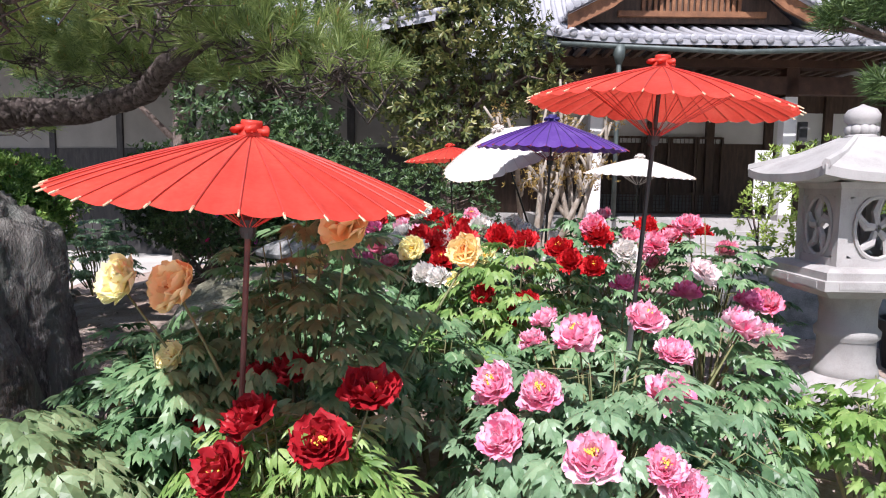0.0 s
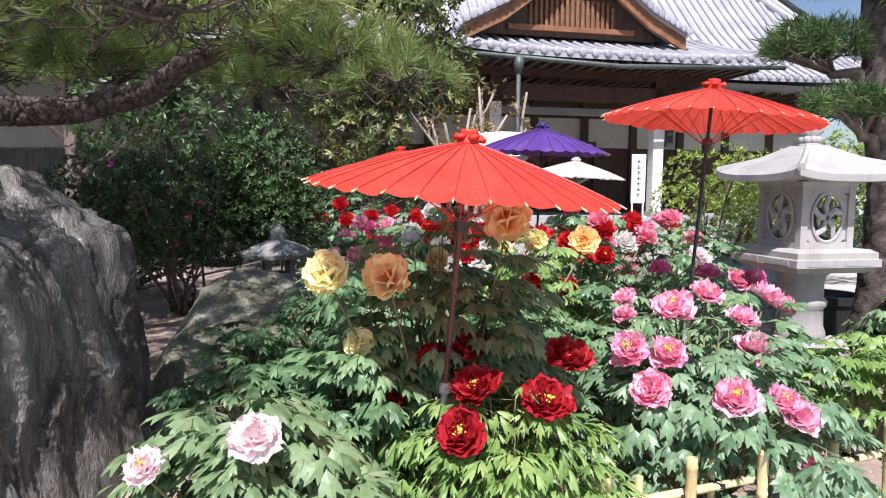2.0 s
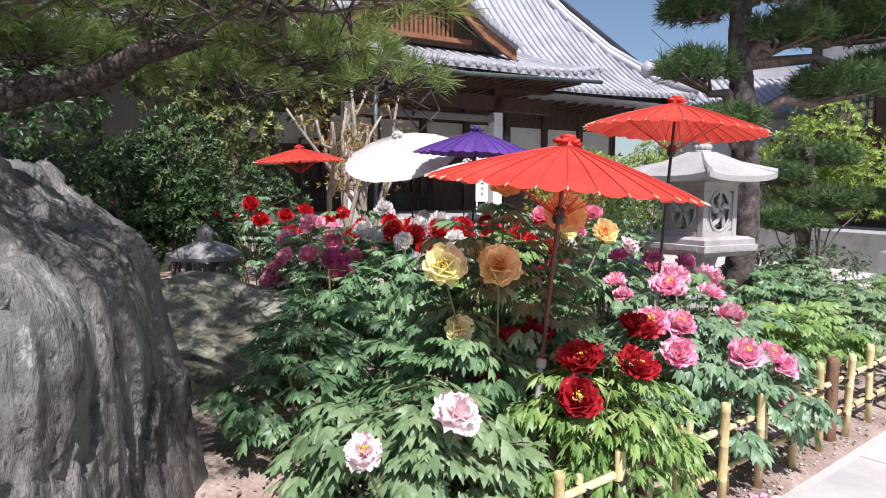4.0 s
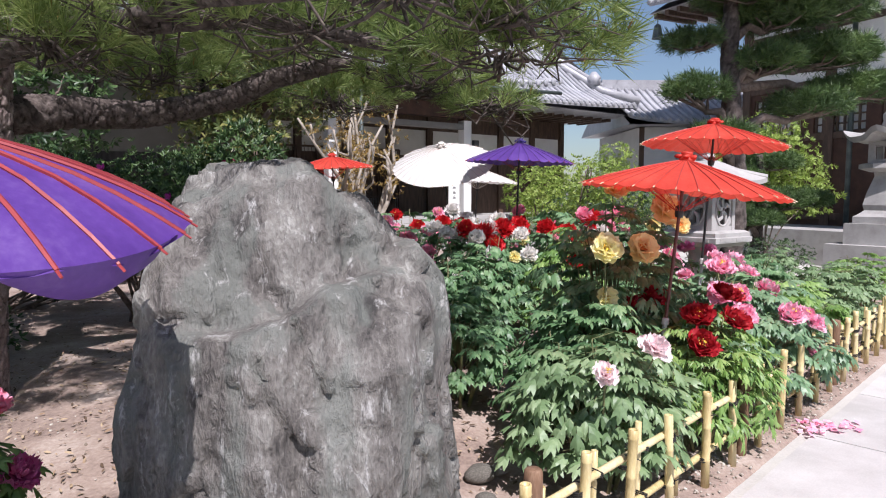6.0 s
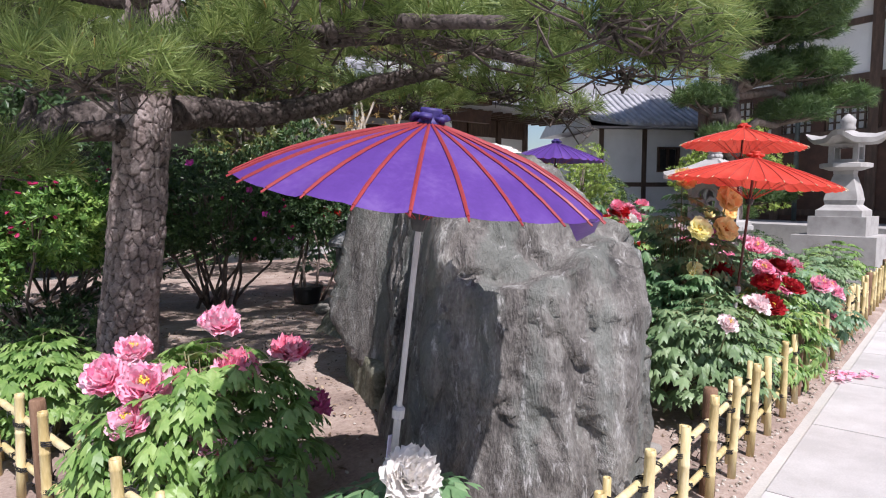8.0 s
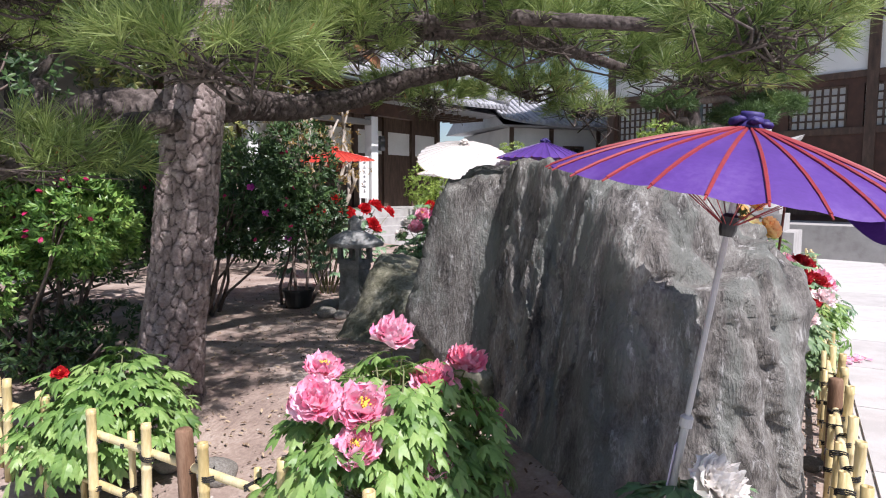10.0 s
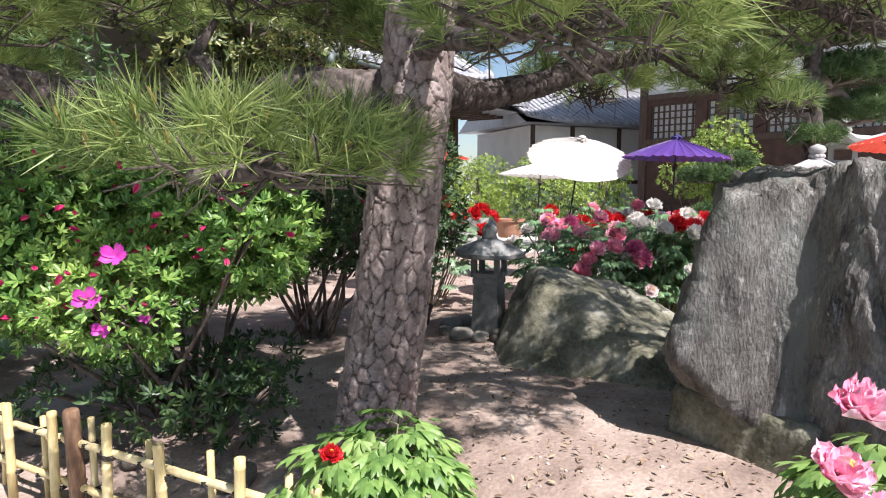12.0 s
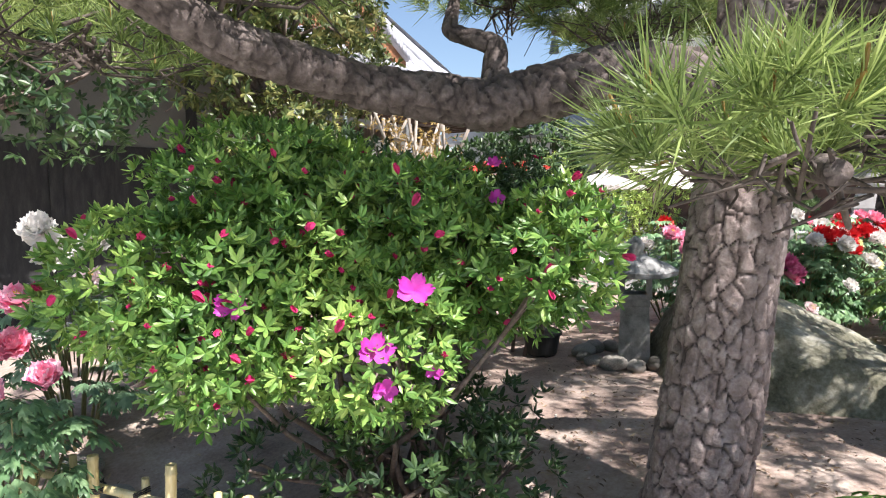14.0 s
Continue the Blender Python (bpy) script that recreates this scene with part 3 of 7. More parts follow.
# ---------------------------------------------------------------- paper umbrellas
def umbrella(apex, radius, colour, tilt, toward, length, ribs=32, label="", pole="lacquer", sag=0.012, fold=False, drop=0.33, tag=False, seed=0, dome=0.12):
    """apex: top of the canopy; tilted by so many degrees toward that compass way (degrees from +x)."""
    root = thing("paper_umbrella", label, "umbrella", group="paper umbrellas in the peony bed")
    root.matrix_basis = Matrix.Translation(apex) @ Matrix.Rotation(radians(tilt), 4, Vector((-math.sin(radians(toward)), math.cos(radians(toward)), 0))) @ Matrix.Rotation(radians(seed * 37), 4, "Z")
    rng = np.random.default_rng(seed)
    rad = np.array([0.035, 0.12, 0.26, 0.42, 0.58, 0.74, 0.88, 1.0]) * radius
    sub = 4
    n = ribs * sub
    v, attr = [], []
    wob = rng.uniform(-1, 1, ribs)
    for i, r in enumerate(rad):
        for j in range(n):
            a = 2 * math.pi * j / n
            f = (j % sub) / sub
            dip = math.sin(math.pi * f)
            z = -drop * r * (1 - dome + 1.35 * dome * (r / radius) ** 2) - sag * dip * (r / radius) ** 1.2
            rr = r * (1 - (0.022 * dip if i == len(rad) - 1 else 0))
            z += 0.006 * wob[j // sub] * (r / radius) ** 2
            if fold and i >= 5:
                w = max(0.0, math.cos(a - fold)) ** 8
                z -= w * 0.02 * (r / radius - 0.6) / 0.4
                rr -= w * 0.03 * radius * (r / radius - 0.6) / 0.4
            v.append((rr * math.cos(a), rr * math.sin(a), z))
    g = Geo()
    g.add(v, [(i * n + j, (i + 1) * n + j, (i + 1) * n + (j + 1) % n, i * n + (j + 1) % n) for i in range(len(rad) - 1) for j in range(n)])
    part("canopy", g, PAPER[colour], root, colour + " oiled-paper canopy", smooth=True)
    if fold:
        flap = Geo()
        edge = [(math.cos(fold + t), math.sin(fold + t)) for t in np.linspace(-0.42, 0.42, 11)]
        fv = []
        for share, below in ((0.97, 0.008), (0.94, 0.06), (0.86, 0.095)):
            for q, (c, e) in enumerate(edge):
                fv.append((c * radius * share, e * radius * share, -drop * radius * (1 + 0.35 * dome) - below * math.sin(math.pi * (q + 0.6) / 11.2)))
        flap.add(fv, [(i * 11 + j, i * 11 + j + 1, (i + 1) * 11 + j + 1, (i + 1) * 11 + j) for i in range(2) for j in range(10)])
        part("torn_flap", flap, PAPER[colour], root, "loose torn paper hanging below the rim", smooth=True)
    wide = 1.9 if fold else 1.0
    for k in range(ribs):
        a = 2 * math.pi * k / ribs
        row = [v[i * n + k * sub] for i in range(len(rad))]
        ribgeo = Geo()
        ribgeo.tube([(p[0], p[1], p[2] + 0.0018) for p in row], [0.0022 * wide, 0.0026 * wide, 0.003 * wide, 0.003 * wide, 0.003 * wide, 0.003 * wide, 0.0028 * wide, 0.0024 * wide], 5)
        rib = part("rib", ribgeo, PLUM if colour == "purple" and not fold else RIB[colour], root)
        p, q = np.array(row[-1]), np.array(row[-2])
        way = (p - q) / np.linalg.norm(p - q)
        tip = Geo()
        tip.tube([p - way * 0.01 + (0, 0, 0.001), p + way * 0.016], [0.0034, 0.0028], 5)
        part("rib_tip", tip, RIB[colour] if colour == "purple" else RIB_TIP, rib, "bamboo rib end")
        if k % 2 == 0:
            st = Geo()
            m = np.array(v[4 * n + k * sub])
            st.tube([(0.012 * math.cos(a), 0.012 * math.sin(a), -0.30), m - (0, 0, 0.006)], 0.0018, 4)
            part("strut", st, RIB[colour], root)
    bow = Geo()
    for k in range(5):
        a = 2 * math.pi * k / 5 + 0.4
        loop = [(0.045 * math.cos(a), 0.045 * math.sin(a), 0.012), (0.088 * math.cos(a + 0.25), 0.088 * math.sin(a + 0.25), 0.012 + 0.012 * (k % 2)),
                (0.075 * math.cos(a + 0.65), 0.075 * math.sin(a + 0.65), 0.026), (0.035 * math.cos(a + 0.8), 0.035 * math.sin(a + 0.8), 0.03)]
        bow.tube(loop, [0.014, 0.02, 0.017, 0.01], 7, wobble=0.2, seed=k)
    bow.lathe([(0.062, -0.022), (0.066, -0.004), (0.056, 0.008), (0.046, 0.03), (0.055, 0.05), (0.05, 0.066), (0.03, 0.062)], 16)
    bow.v = [q * 0.62 for q in bow.v]
    part("cloth_cap", bow, {"white": RIB["white"], "purple": NAVY}.get(colour, PAPER[colour]), root, "knotted " + colour + " cloth cap", smooth=True)
    hub = Geo()
    hub.lathe([(0.02, -0.33), (0.026, -0.31), (0.026, -0.27), (0.016, -0.26)], 12)
    part("runner", hub, BLACK_POLE, root, "dark wooden runner")
    upper = Geo()
    upper.lathe([(0.0095, -length * 0.55), (0.0095, -0.02)], 10)
    part("pole", upper, {"lacquer": MAROON, "grey": GREY_TUBE}.get(pole, BLACK_POLE), root, "grey pole" if pole == "grey" else "dark pole")
    lower = Geo()
    lower.lathe([(0.0125, -length), (0.0125, -length * 0.54), (0.0105, -length * 0.535)], 12)
    part("stake", lower, GREY_TUBE, root, "grey metal tube holding the pole")
    clip = Geo()
    clip.lathe([(0.0135, -length * 0.545), (0.021, -length * 0.542), (0.021, -length * 0.525), (0.0135, -length * 0.52)], 12)
    part("clamp", clip, GREY_TUBE, root)
    if tag:
        t = Geo()
        t.box(0.012, -0.012, -length * 0.66, 0.016, 0.02, -length * 0.58)
        part("paper_tag", t, TAG, root, "small pale lilac paper tag")
    return root


umbrella((-0.452, 3.27, 1.715), 0.565, "red", 5.5, -25, 1.75, 34, "red oiled-paper umbrella with a maroon pole over the yellow peonies", tag=True, drop=0.31, seed=1)
umbrella((0.765, 4.42, 2.075), 0.54, "red", 4, -5, 2.05, 34, "red oiled-paper umbrella on a dark pole above pink peonies", pole="black", drop=0.31, seed=2)
umbrella((-3.565, 1.83, 1.672), 0.555, "purple", 9, -68, 1.75, 27, "purple oiled-paper umbrella with dark red ribs before the standing stone", pole="grey", fold=-2.55, tag=True, drop=0.325, seed=3, dome=0.26, sag=0.006)
umbrella((0.03, 6.38, 2.055), 0.55, "purple", 2, -30, 1.95, 34, "purple oiled-paper umbrella standing among white peonies", pole="black", drop=0.36, seed=4)
umbrella((-0.56, 7.16, 2.06), 0.58, "white", 27, 238, 1.95, 34, "white paper umbrella leaning over red peonies", pole="black", drop=0.36, seed=5)
umbrella((0.62, 8.93, 1.90), 0.58, "white", 3, -20, 1.85, 34, "white paper umbrella standing near the temple steps", pole="black", drop=0.32, seed=6)
umbrella((-1.5, 8.8, 2.02), 0.53, "red", 3, 200, 1.95, 34, "red paper umbrella beside pale-barked shrubs", pole="black", drop=0.28, seed=7)


# ---------------------------------------------------------------- stone lanterns
def square(prof, m=None, sides=4, phase=math.pi / 4):
    g = Geo()
    g.lathe(prof, sides, m, phase)
    return g


def big_lantern(x, y, turn):
    z0 = bed_height(x, y) - 0.02
    root = thing("stone_lantern", "large pale granite lantern with round carved windows beside the trained pine", "stone lantern", at=(x, y, z0))
    root.rotation_euler = (0, 0, radians(turn))
    root.scale = (0.75, 0.75, 1.02)
    r2 = math.sqrt(2)
    part("base", square([(0.46, 0.0), (0.46, 0.12), (0.42, 0.14), (0.42, 0.16)], sides=6, phase=0), GRANITE, root, "six-sided granite base")
    lotus = Geo()
    lotus.lathe([(0.40, 0.14), (0.43, 0.19), (0.40, 0.25), (0.30, 0.29), (0.24, 0.32)], 36)
    ring_ = part("lotus_base", lotus, GRANITE, root, "carved lotus ring", smooth=True)
    for k in range(14):
        a = 2 * math.pi * k / 14
        part("lotus_petal", Geo().lathe([(0.02, -0.05), (0.075, 0.0), (0.06, 0.06), (0.015, 0.09)], 8, pose(0.37 * math.cos(a), 0.37 * math.sin(a), 0.21, 0, 0, math.degrees(a))), GRANITE, ring_, smooth=True)
    shaft = Geo()
    shaft.lathe([(0.235, 0.30), (0.225, 0.36), (0.205, 0.40), (0.20, 0.52), (0.225, 0.54), (0.23, 0.575), (0.20, 0.60), (0.195, 0.70), (0.215, 0.76), (0.27, 0.80)], 32)
    part("shaft", shaft, GRANITE, root, "ringed round shaft", smooth=True)
    slab = square([(0.36 * r2, 0.79), (0.43 * r2, 0.83), (0.45 * r2, 0.835), (0.45 * r2, 0.885), (0.43 * r2, 0.89), (0.43 * r2, 0.93), (0.38 * r2, 0.95)])
    platform = part("platform", slab, GRANITE, root, "stepped square platform")
    for k in range(4):
        for s in (-0.2, 0.2):
            panel = Geo()
            panel.box(s - 0.15, -0.454, 0.845, s + 0.15, -0.446, 0.878, pose(0, 0, 0, 0, 0, 90 * k))
            part("panel", panel, GRANITE, platform)
    box = Geo()
    w, h0, h1 = 0.285, 0.945, 1.375
    for k in range(4):
        m = pose(0, 0, 0, 0, 0, 90 * k)
        box.box(-w, -w, h0, -w + 0.07, -w + 0.07, h1, m)
        box.box(-w + 0.07, -w + 0.006, h0, w - 0.07, -w + 0.03, h0 + 0.05, m)
        box.box(-w + 0.07, -w + 0.006, h1 - 0.05, w - 0.07, -w + 0.03, h1, m)
        # plate with a round hole
        zc, ro, hw, hh = (h0 + h1) / 2, 0.155, w - 0.07, (h1 - h0) / 2 - 0.05
        ang = np.linspace(0, 2 * math.pi, 33)[:-1] + math.pi / 4
        inner = [(ro * math.cos(t), -w + 0.02, zc + ro * math.sin(t)) for t in ang]
        outer = []
        for t in ang:
            c, s = math.cos(t), math.sin(t)
            q = min(hw / max(abs(c), 1e-6), hh / max(abs(s), 1e-6))
            outer.append((q * c, -w + 0.02, zc + q * s))
        pts = np.array([m @ Vector(p) for p in inner + outer])
        box.add(pts, [(j, (j + 1) % 32, 32 + (j + 1) % 32, 32 + j) for j in range(32)])
        ring = [(0.165 * math.cos(t), -w + 0.012, zc + 0.165 * math.sin(t)) for t in np.linspace(0, 2 * math.pi, 33)]
        box.tube([m @ Vector(p) for p in ring], 0.014, 6)
        for b in range(5):
            t = 2 * math.pi * b / 5 + 0.3
            leaf = [(0.02 * math.cos(t), -w + 0.02, zc + 0.02 * math.sin(t)), (0.085 * math.cos(t + 0.25), -w + 0.018, zc + 0.085 * math.sin(t + 0.25)),
                    (0.155 * math.cos(t - 0.1), -w + 0.02, zc + 0.155 * math.sin(t - 0.1))]
            box.tube([m @ Vector(p) for p in leaf], [0.02, 0.028, 0.02], 6)
    box.box(-0.22, -0.22, h0, 0.22, 0.22, h0 + 0.01)
    part("fire_box", box, GRANITE, root, "square fire box with round tracery windows")
    cap = Geo()
    m6, k6 = 4, 12
    rows = []
    for r, z, lift in ((0.58, 1.40, 0.035), (0.585, 1.445, 0.04), (0.45, 1.50, 0.02), (0.30, 1.56, 0.0), (0.15, 1.625, 0.0), (0.11, 1.65, 0.0)):
        row = []
        for k in range(4):
            a = np.array([math.cos(math.pi / 4 + math.pi / 2 * k), math.sin(math.pi / 4 + math.pi / 2 * k)]) * r * r2 * 0.98
            b = np.array([math.cos(math.pi / 4 + math.pi / 2 * (k + 1)), math.sin(math.pi / 4 + math.pi / 2 * (k + 1))]) * r * r2 * 0.98
            for s in range(k6):
                f = s / k6
                p = a * (1 - f) + b * f
                row.append((p[0], p[1], z + lift * (2 * abs(f - 0.5)) ** 3))
        rows.append(row)
    nn = 4 * k6
    v = [p for row in rows for p in row] + [(0, 0, 1.39), (0, 0, 1.66)]
    f = [(i * nn + j, i * nn + (j + 1) % nn, (i + 1) * nn + (j + 1) % nn, (i + 1) * nn + j) for i in range(len(rows) - 1) for j in range(nn)]
    cap.add(v, f)
    cap.add(v, [((j + 1) % nn, j, len(v) - 2) for j in range(nn)])
    ridges = []
    for k in range(4):
        a = math.pi / 4 + math.pi / 2 * k
        ridge = Geo()
        ridges.append(ridge)
        ridge.tube([(0.13 * math.cos(a), 0.13 * math.sin(a), 1.635), (0.42 * math.cos(a), 0.42 * math.sin(a), 1.545), (0.80 * math.cos(a), 0.80 * math.sin(a), 1.485)], [0.025, 0.03, 0.03], 6)
    cap.lathe([(0.40, 1.365), (0.44, 1.40)], 4, None, math.pi / 4)
    roof = part("roof", cap, GRANITE, root, "four-sided stone roof with upturned corners")
    for ridge in ridges:
        part("ridge", ridge, GRANITE, roof)
    jewel = Geo()
    jewel.lathe([(0.10, 1.64), (0.115, 1.66), (0.10, 1.675)], 24)
    beads = []
    for k in range(10):
        a = 2 * math.pi * k / 10
        beads.append(Geo().lathe([(0.015, 0), (0.042, 0.035), (0.042, 0.07), (0.01, 0.1)], 8, pose(0.075 * math.cos(a), 0.075 * math.sin(a), 1.665)))
    jewel.lathe([(0.08, 1.66), (0.08, 1.75), (0.118, 1.79), (0.122, 1.84), (0.095, 1.885), (0.03, 1.915), (0.006, 1.93)], 24)
    for q in [q for piece in [jewel, *beads] for q in piece.v]:
        q[:, 2] = 1.64 + (q[:, 2] - 1.64) * 0.66
    finial = part("jewel", jewel, GRANITE, root, "onion-shaped finial", smooth=True)
    for bead in beads:
        part("lotus_petal", bead, GRANITE, finial, smooth=True)
    return root


big_lantern(1.86, 5.75, 17)


def snow_lantern(x, y, z0, scale, mat, label, turn=0.0, tall=True):
    root = thing("stone_lantern", label, "stone lantern", at=(x, y, z0))
    root.scale = (scale,) * 3
    root.rotation_euler = (0, 0, radians(turn))
    if tall:
        steps = Geo()
        steps.box(-0.8, -0.8, -1.45, 0.8, 0.8, -0.45)
        steps.box(-0.55, -0.55, -0.45, 0.55, 0.55, -0.05)
        part("pedestal", steps, mat, root, "stepped granite pedestal")
        shaft = square([(0.62, -0.05), (0.62, 0.08), (0.5, 0.14), (0.42, 0.2), (0.45, 0.3), (0.40, 0.5), (0.26, 0.85), (0.28, 0.95)], sides=4)
        part("shaft", shaft, mat, root, "flared shaft")
    else:
        part("shaft", square([(0.38, -0.1), (0.36, 0.5), (0.33, 0.95)], sides=4), mat, root, "square shaft")
    part("platform", square([(0.3, 0.93), (0.5, 1.0), (0.5, 1.08), (0.42, 1.1)] if tall else [(0.3, 0.93), (0.36, 0.97), (0.36, 1.05), (0.34, 1.1)], sides=6 if tall else 4), mat, root)
    floor_ = Geo()
    floor_.box(-0.27, -0.27, 1.085, 0.27, 0.27, 1.1)
    fire_box = part("fire_box", floor_, mat, root, "open square fire box")
    for k in range(4):
        for name, size in (("corner_post", (-0.28, -0.28, 1.09, -0.18, -0.18, 1.5)), ("sill", (-0.18, -0.27, 1.1, 0.18, -0.2, 1.17)), ("lintel", (-0.18, -0.27, 1.43, 0.18, -0.2, 1.5))):
            piece = Geo()
            piece.box(*size, pose(0, 0, 0, 0, 0, 90 * k))
            part(name, piece, mat, fire_box)
    cap = Geo()
    n = 48
    rows = []
    for r, z, lift in ((0.62, 1.50, 0.16), (0.66, 1.60, 0.17), (0.42, 1.64, 0.06), (0.22, 1.74, 0.0), (0.1, 1.80, 0)) if tall else ((0.56, 1.46, 0.03), (0.58, 1.54, 0.03), (0.42, 1.68, 0.01), (0.22, 1.80, 0.0), (0.1, 1.84, 0)):
        rows.append([(r * (1 + 0.25 * (lift > 0) * abs(math.cos(2 * a)) ** 6) * math.cos(a), r * (1 + 0.25 * (lift > 0) * abs(math.cos(2 * a)) ** 6) * math.sin(a),
                      z + lift * abs(math.cos(2 * a)) ** 6) for a in np.arange(n) * 2 * math.pi / n + math.pi / 4])
    v = [p for row in rows for p in row] + [(0, 0, 1.49), (0, 0, 1.8)]
    cap.add(v, [(i * n + j, i * n + (j + 1) % n, (i + 1) * n + (j + 1) % n, (i + 1) * n + j) for i in range(len(rows) - 1) for j in range(n)])
    cap.add(v, [((j + 1) % n, j, len(v) - 2) for j in range(n)] )
    part("roof", cap, mat, root, "stone roof with curled corners", smooth=False)
    jewel = Geo()
    jewel.lathe([(0.12, 1.78), (0.16, 1.83), (0.13, 1.9), (0.15, 1.95), (0.15, 2.02), (0.08, 2.1), (0.01, 2.15)], 20)
    part("jewel", jewel, mat, root, smooth=True)
    return root


snow_lantern(6.75, 7.4, 1.12, 0.8, GRANITE, "tall weathered granite lantern with curled roof on a stepped pedestal", 20)
low = snow_lantern(-2.32, 6.68, bed_height(-2.32, 6.68) + 0.02, 0.46, OLD_STONE, "small dark stone lantern ringed with river stones", 30, False)


# ---------------------------------------------------------------- flowers
def petals_geo(kind_seed, layers, size=1.0, ruffle=0.09):
    """layers: (count, tilt from the axis, length, width, cup)."""
    rng = np.random.default_rng(kind_seed)
    g = Geo()
    us, vs = np.linspace(-1, 1, 9), np.linspace(0, 1, 8)
    faces = [(j * 9 + i, j * 9 + i + 1, (j + 1) * 9 + i + 1, (j + 1) * 9 + i) for j in range(7) for i in range(8)]
    for li, (count, tilt, length, width, cup) in enumerate(layers):
        for k in range(count):
            a = 2 * math.pi * (k + rng.uniform(-0.2, 0.2)) / count + li * 0.7
            t = radians(tilt + rng.uniform(-15, 15))
            L, W = length * rng.uniform(0.86, 1.12), width * rng.uniform(0.85, 1.15)
            ph, ph2 = rng.uniform(0, 6.28, 2)
            pts = []
            for vv in vs:
                rim = max(0.0, (vv - 0.68) / 0.32) ** 1.6
                w = W * (0.25 + 0.95 * math.sin(math.pi * min(1, vv * 0.72 + 0.08))) * (1 - 0.22 * rim)
                for u in us:
                    edge = 1 - rim * (0.14 * u * u - 0.06 * math.sin(u * 6 + ph2) - 0.05 * math.sin(u * 13 + ph))
                    out = L * vv * edge
                    bend = t - cup * vv
                    x = out * math.sin(bend)
                    z = out * math.cos(bend) + ruffle * L * vv * vv * math.sin(u * 4.6 + ph) + 0.22 * W * u * u
                    pts.append((x * math.cos(a) - u * w * math.sin(a), x * math.sin(a) + u * w * math.cos(a), z))
            heart = np.repeat(np.clip(1 - vs * 1.8, 0, 1) ** 1.6, 9) * rng.uniform(0.3, 1.0)
            g.add(np.array(pts) * size, faces, heart)
    return g


OPEN = [(8, 86, 0.082, 0.042, 0.25), (8, 66, 0.074, 0.040, 0.35), (7, 46, 0.062, 0.034, 0.4), (5, 28, 0.045, 0.026, 0.4)]
DOUBLE = [(10, 98, 0.088, 0.036, 0.3), (11, 80, 0.086, 0.033, 0.4), (12, 62, 0.082, 0.030, 0.4), (12, 44, 0.078, 0.027, 0.35), (10, 26, 0.072, 0.024, 0.2), (6, 10, 0.062, 0.02, 0.1)]
CUP = [(7, 78, 0.08, 0.046, 0.55), (7, 58, 0.076, 0.044, 0.6), (6, 40, 0.066, 0.036, 0.6)]
BOWL = [(6, 84, 0.082, 0.052, 0.35), (6, 68, 0.078, 0.050, 0.45), (5, 46, 0.060, 0.040, 0.5)]
LOOSE = [(8, 94, 0.090, 0.043, 0.35), (9, 76, 0.086, 0.039, 0.4), (9, 56, 0.077, 0.032, 0.4), (8, 34, 0.064, 0.025, 0.3), (5, 16, 0.05, 0.02, 0.1)]
RAGGED = [(6, 96, 0.088, 0.042, 0.2), (6, 70, 0.084, 0.038, 0.3), (5, 44, 0.074, 0.032, 0.4), (4, 20, 0.06, 0.026, 0.2)]
SHAPES = {"pink": LOOSE, "deep_pink": LOOSE, "magenta": DOUBLE, "red": DOUBLE, "dark_red": OPEN, "yellow": BOWL, "orange": BOWL, "white": DOUBLE, "pale_pink": RAGGED}
FLOWER = {}
for kk, kind in enumerate(SHAPES):
    FLOWER[kind] = [petals_geo(100 + 7 * kk + j, SHAPES[kind], 1.0, 0.06 if kind in ("orange", "yellow") else 0.16).mesh("petals", PETAL[kind], True, "heart") for j in range(3)]
g = Geo()
srng = np.random.default_rng(5)
for k in range(26):
    a, r = srng.uniform(0, 6.28), srng.uniform(0.002, 0.014)
    q = np.array((r * math.cos(a), r * math.sin(a), 0.0))
    g.tube([q * 0.5 + (0, 0, 0.006), q + (0, 0, 0.022), q * 1.15 + (0, 0, 0.03)], [0.0012, 0.0014, 0.0026], 4)
STAMENS = g.mesh("stamens", STAMEN, True)
STAMENS_RED = g.mesh("stamens", STAMEN_RED, True)


def flower(parent, x, y, z, kind, size, facing, seed):
    rng = random.Random(seed)
    ob = part("flower", FLOWER[kind][seed % 3], None, parent, kind.replace("_", " ") + " peony bloom")
    axis = Vector(facing).normalized()
    m = axis.to_track_quat("Z", "Y").to_matrix().to_4x4()
    s = size / 0.152
    ob.matrix_basis = Matrix.Translation((x, y, z)) @ m @ Matrix.Rotation(rng.uniform(0, 6.28), 4, "Z") @ Matrix.Diagonal((s, s, s * rng.uniform(0.85, 1.0), 1))
    if kind in ("yellow", "orange", "dark_red", "red", "pink", "pale_pink") and (kind in ("dark_red", "orange", "yellow") or seed % 2):
        st = part("stamens", STAMENS_RED if kind == "orange" else STAMENS, None, ob, "golden stamens")
        lift = 0.005 if kind in ("dark_red", "orange", "yellow") else 0.026
        st.matrix_basis = Matrix.Translation((0, 0, lift)) @ Matrix.Diagonal((1.3, 1.3, 1.1, 1))
    return ob


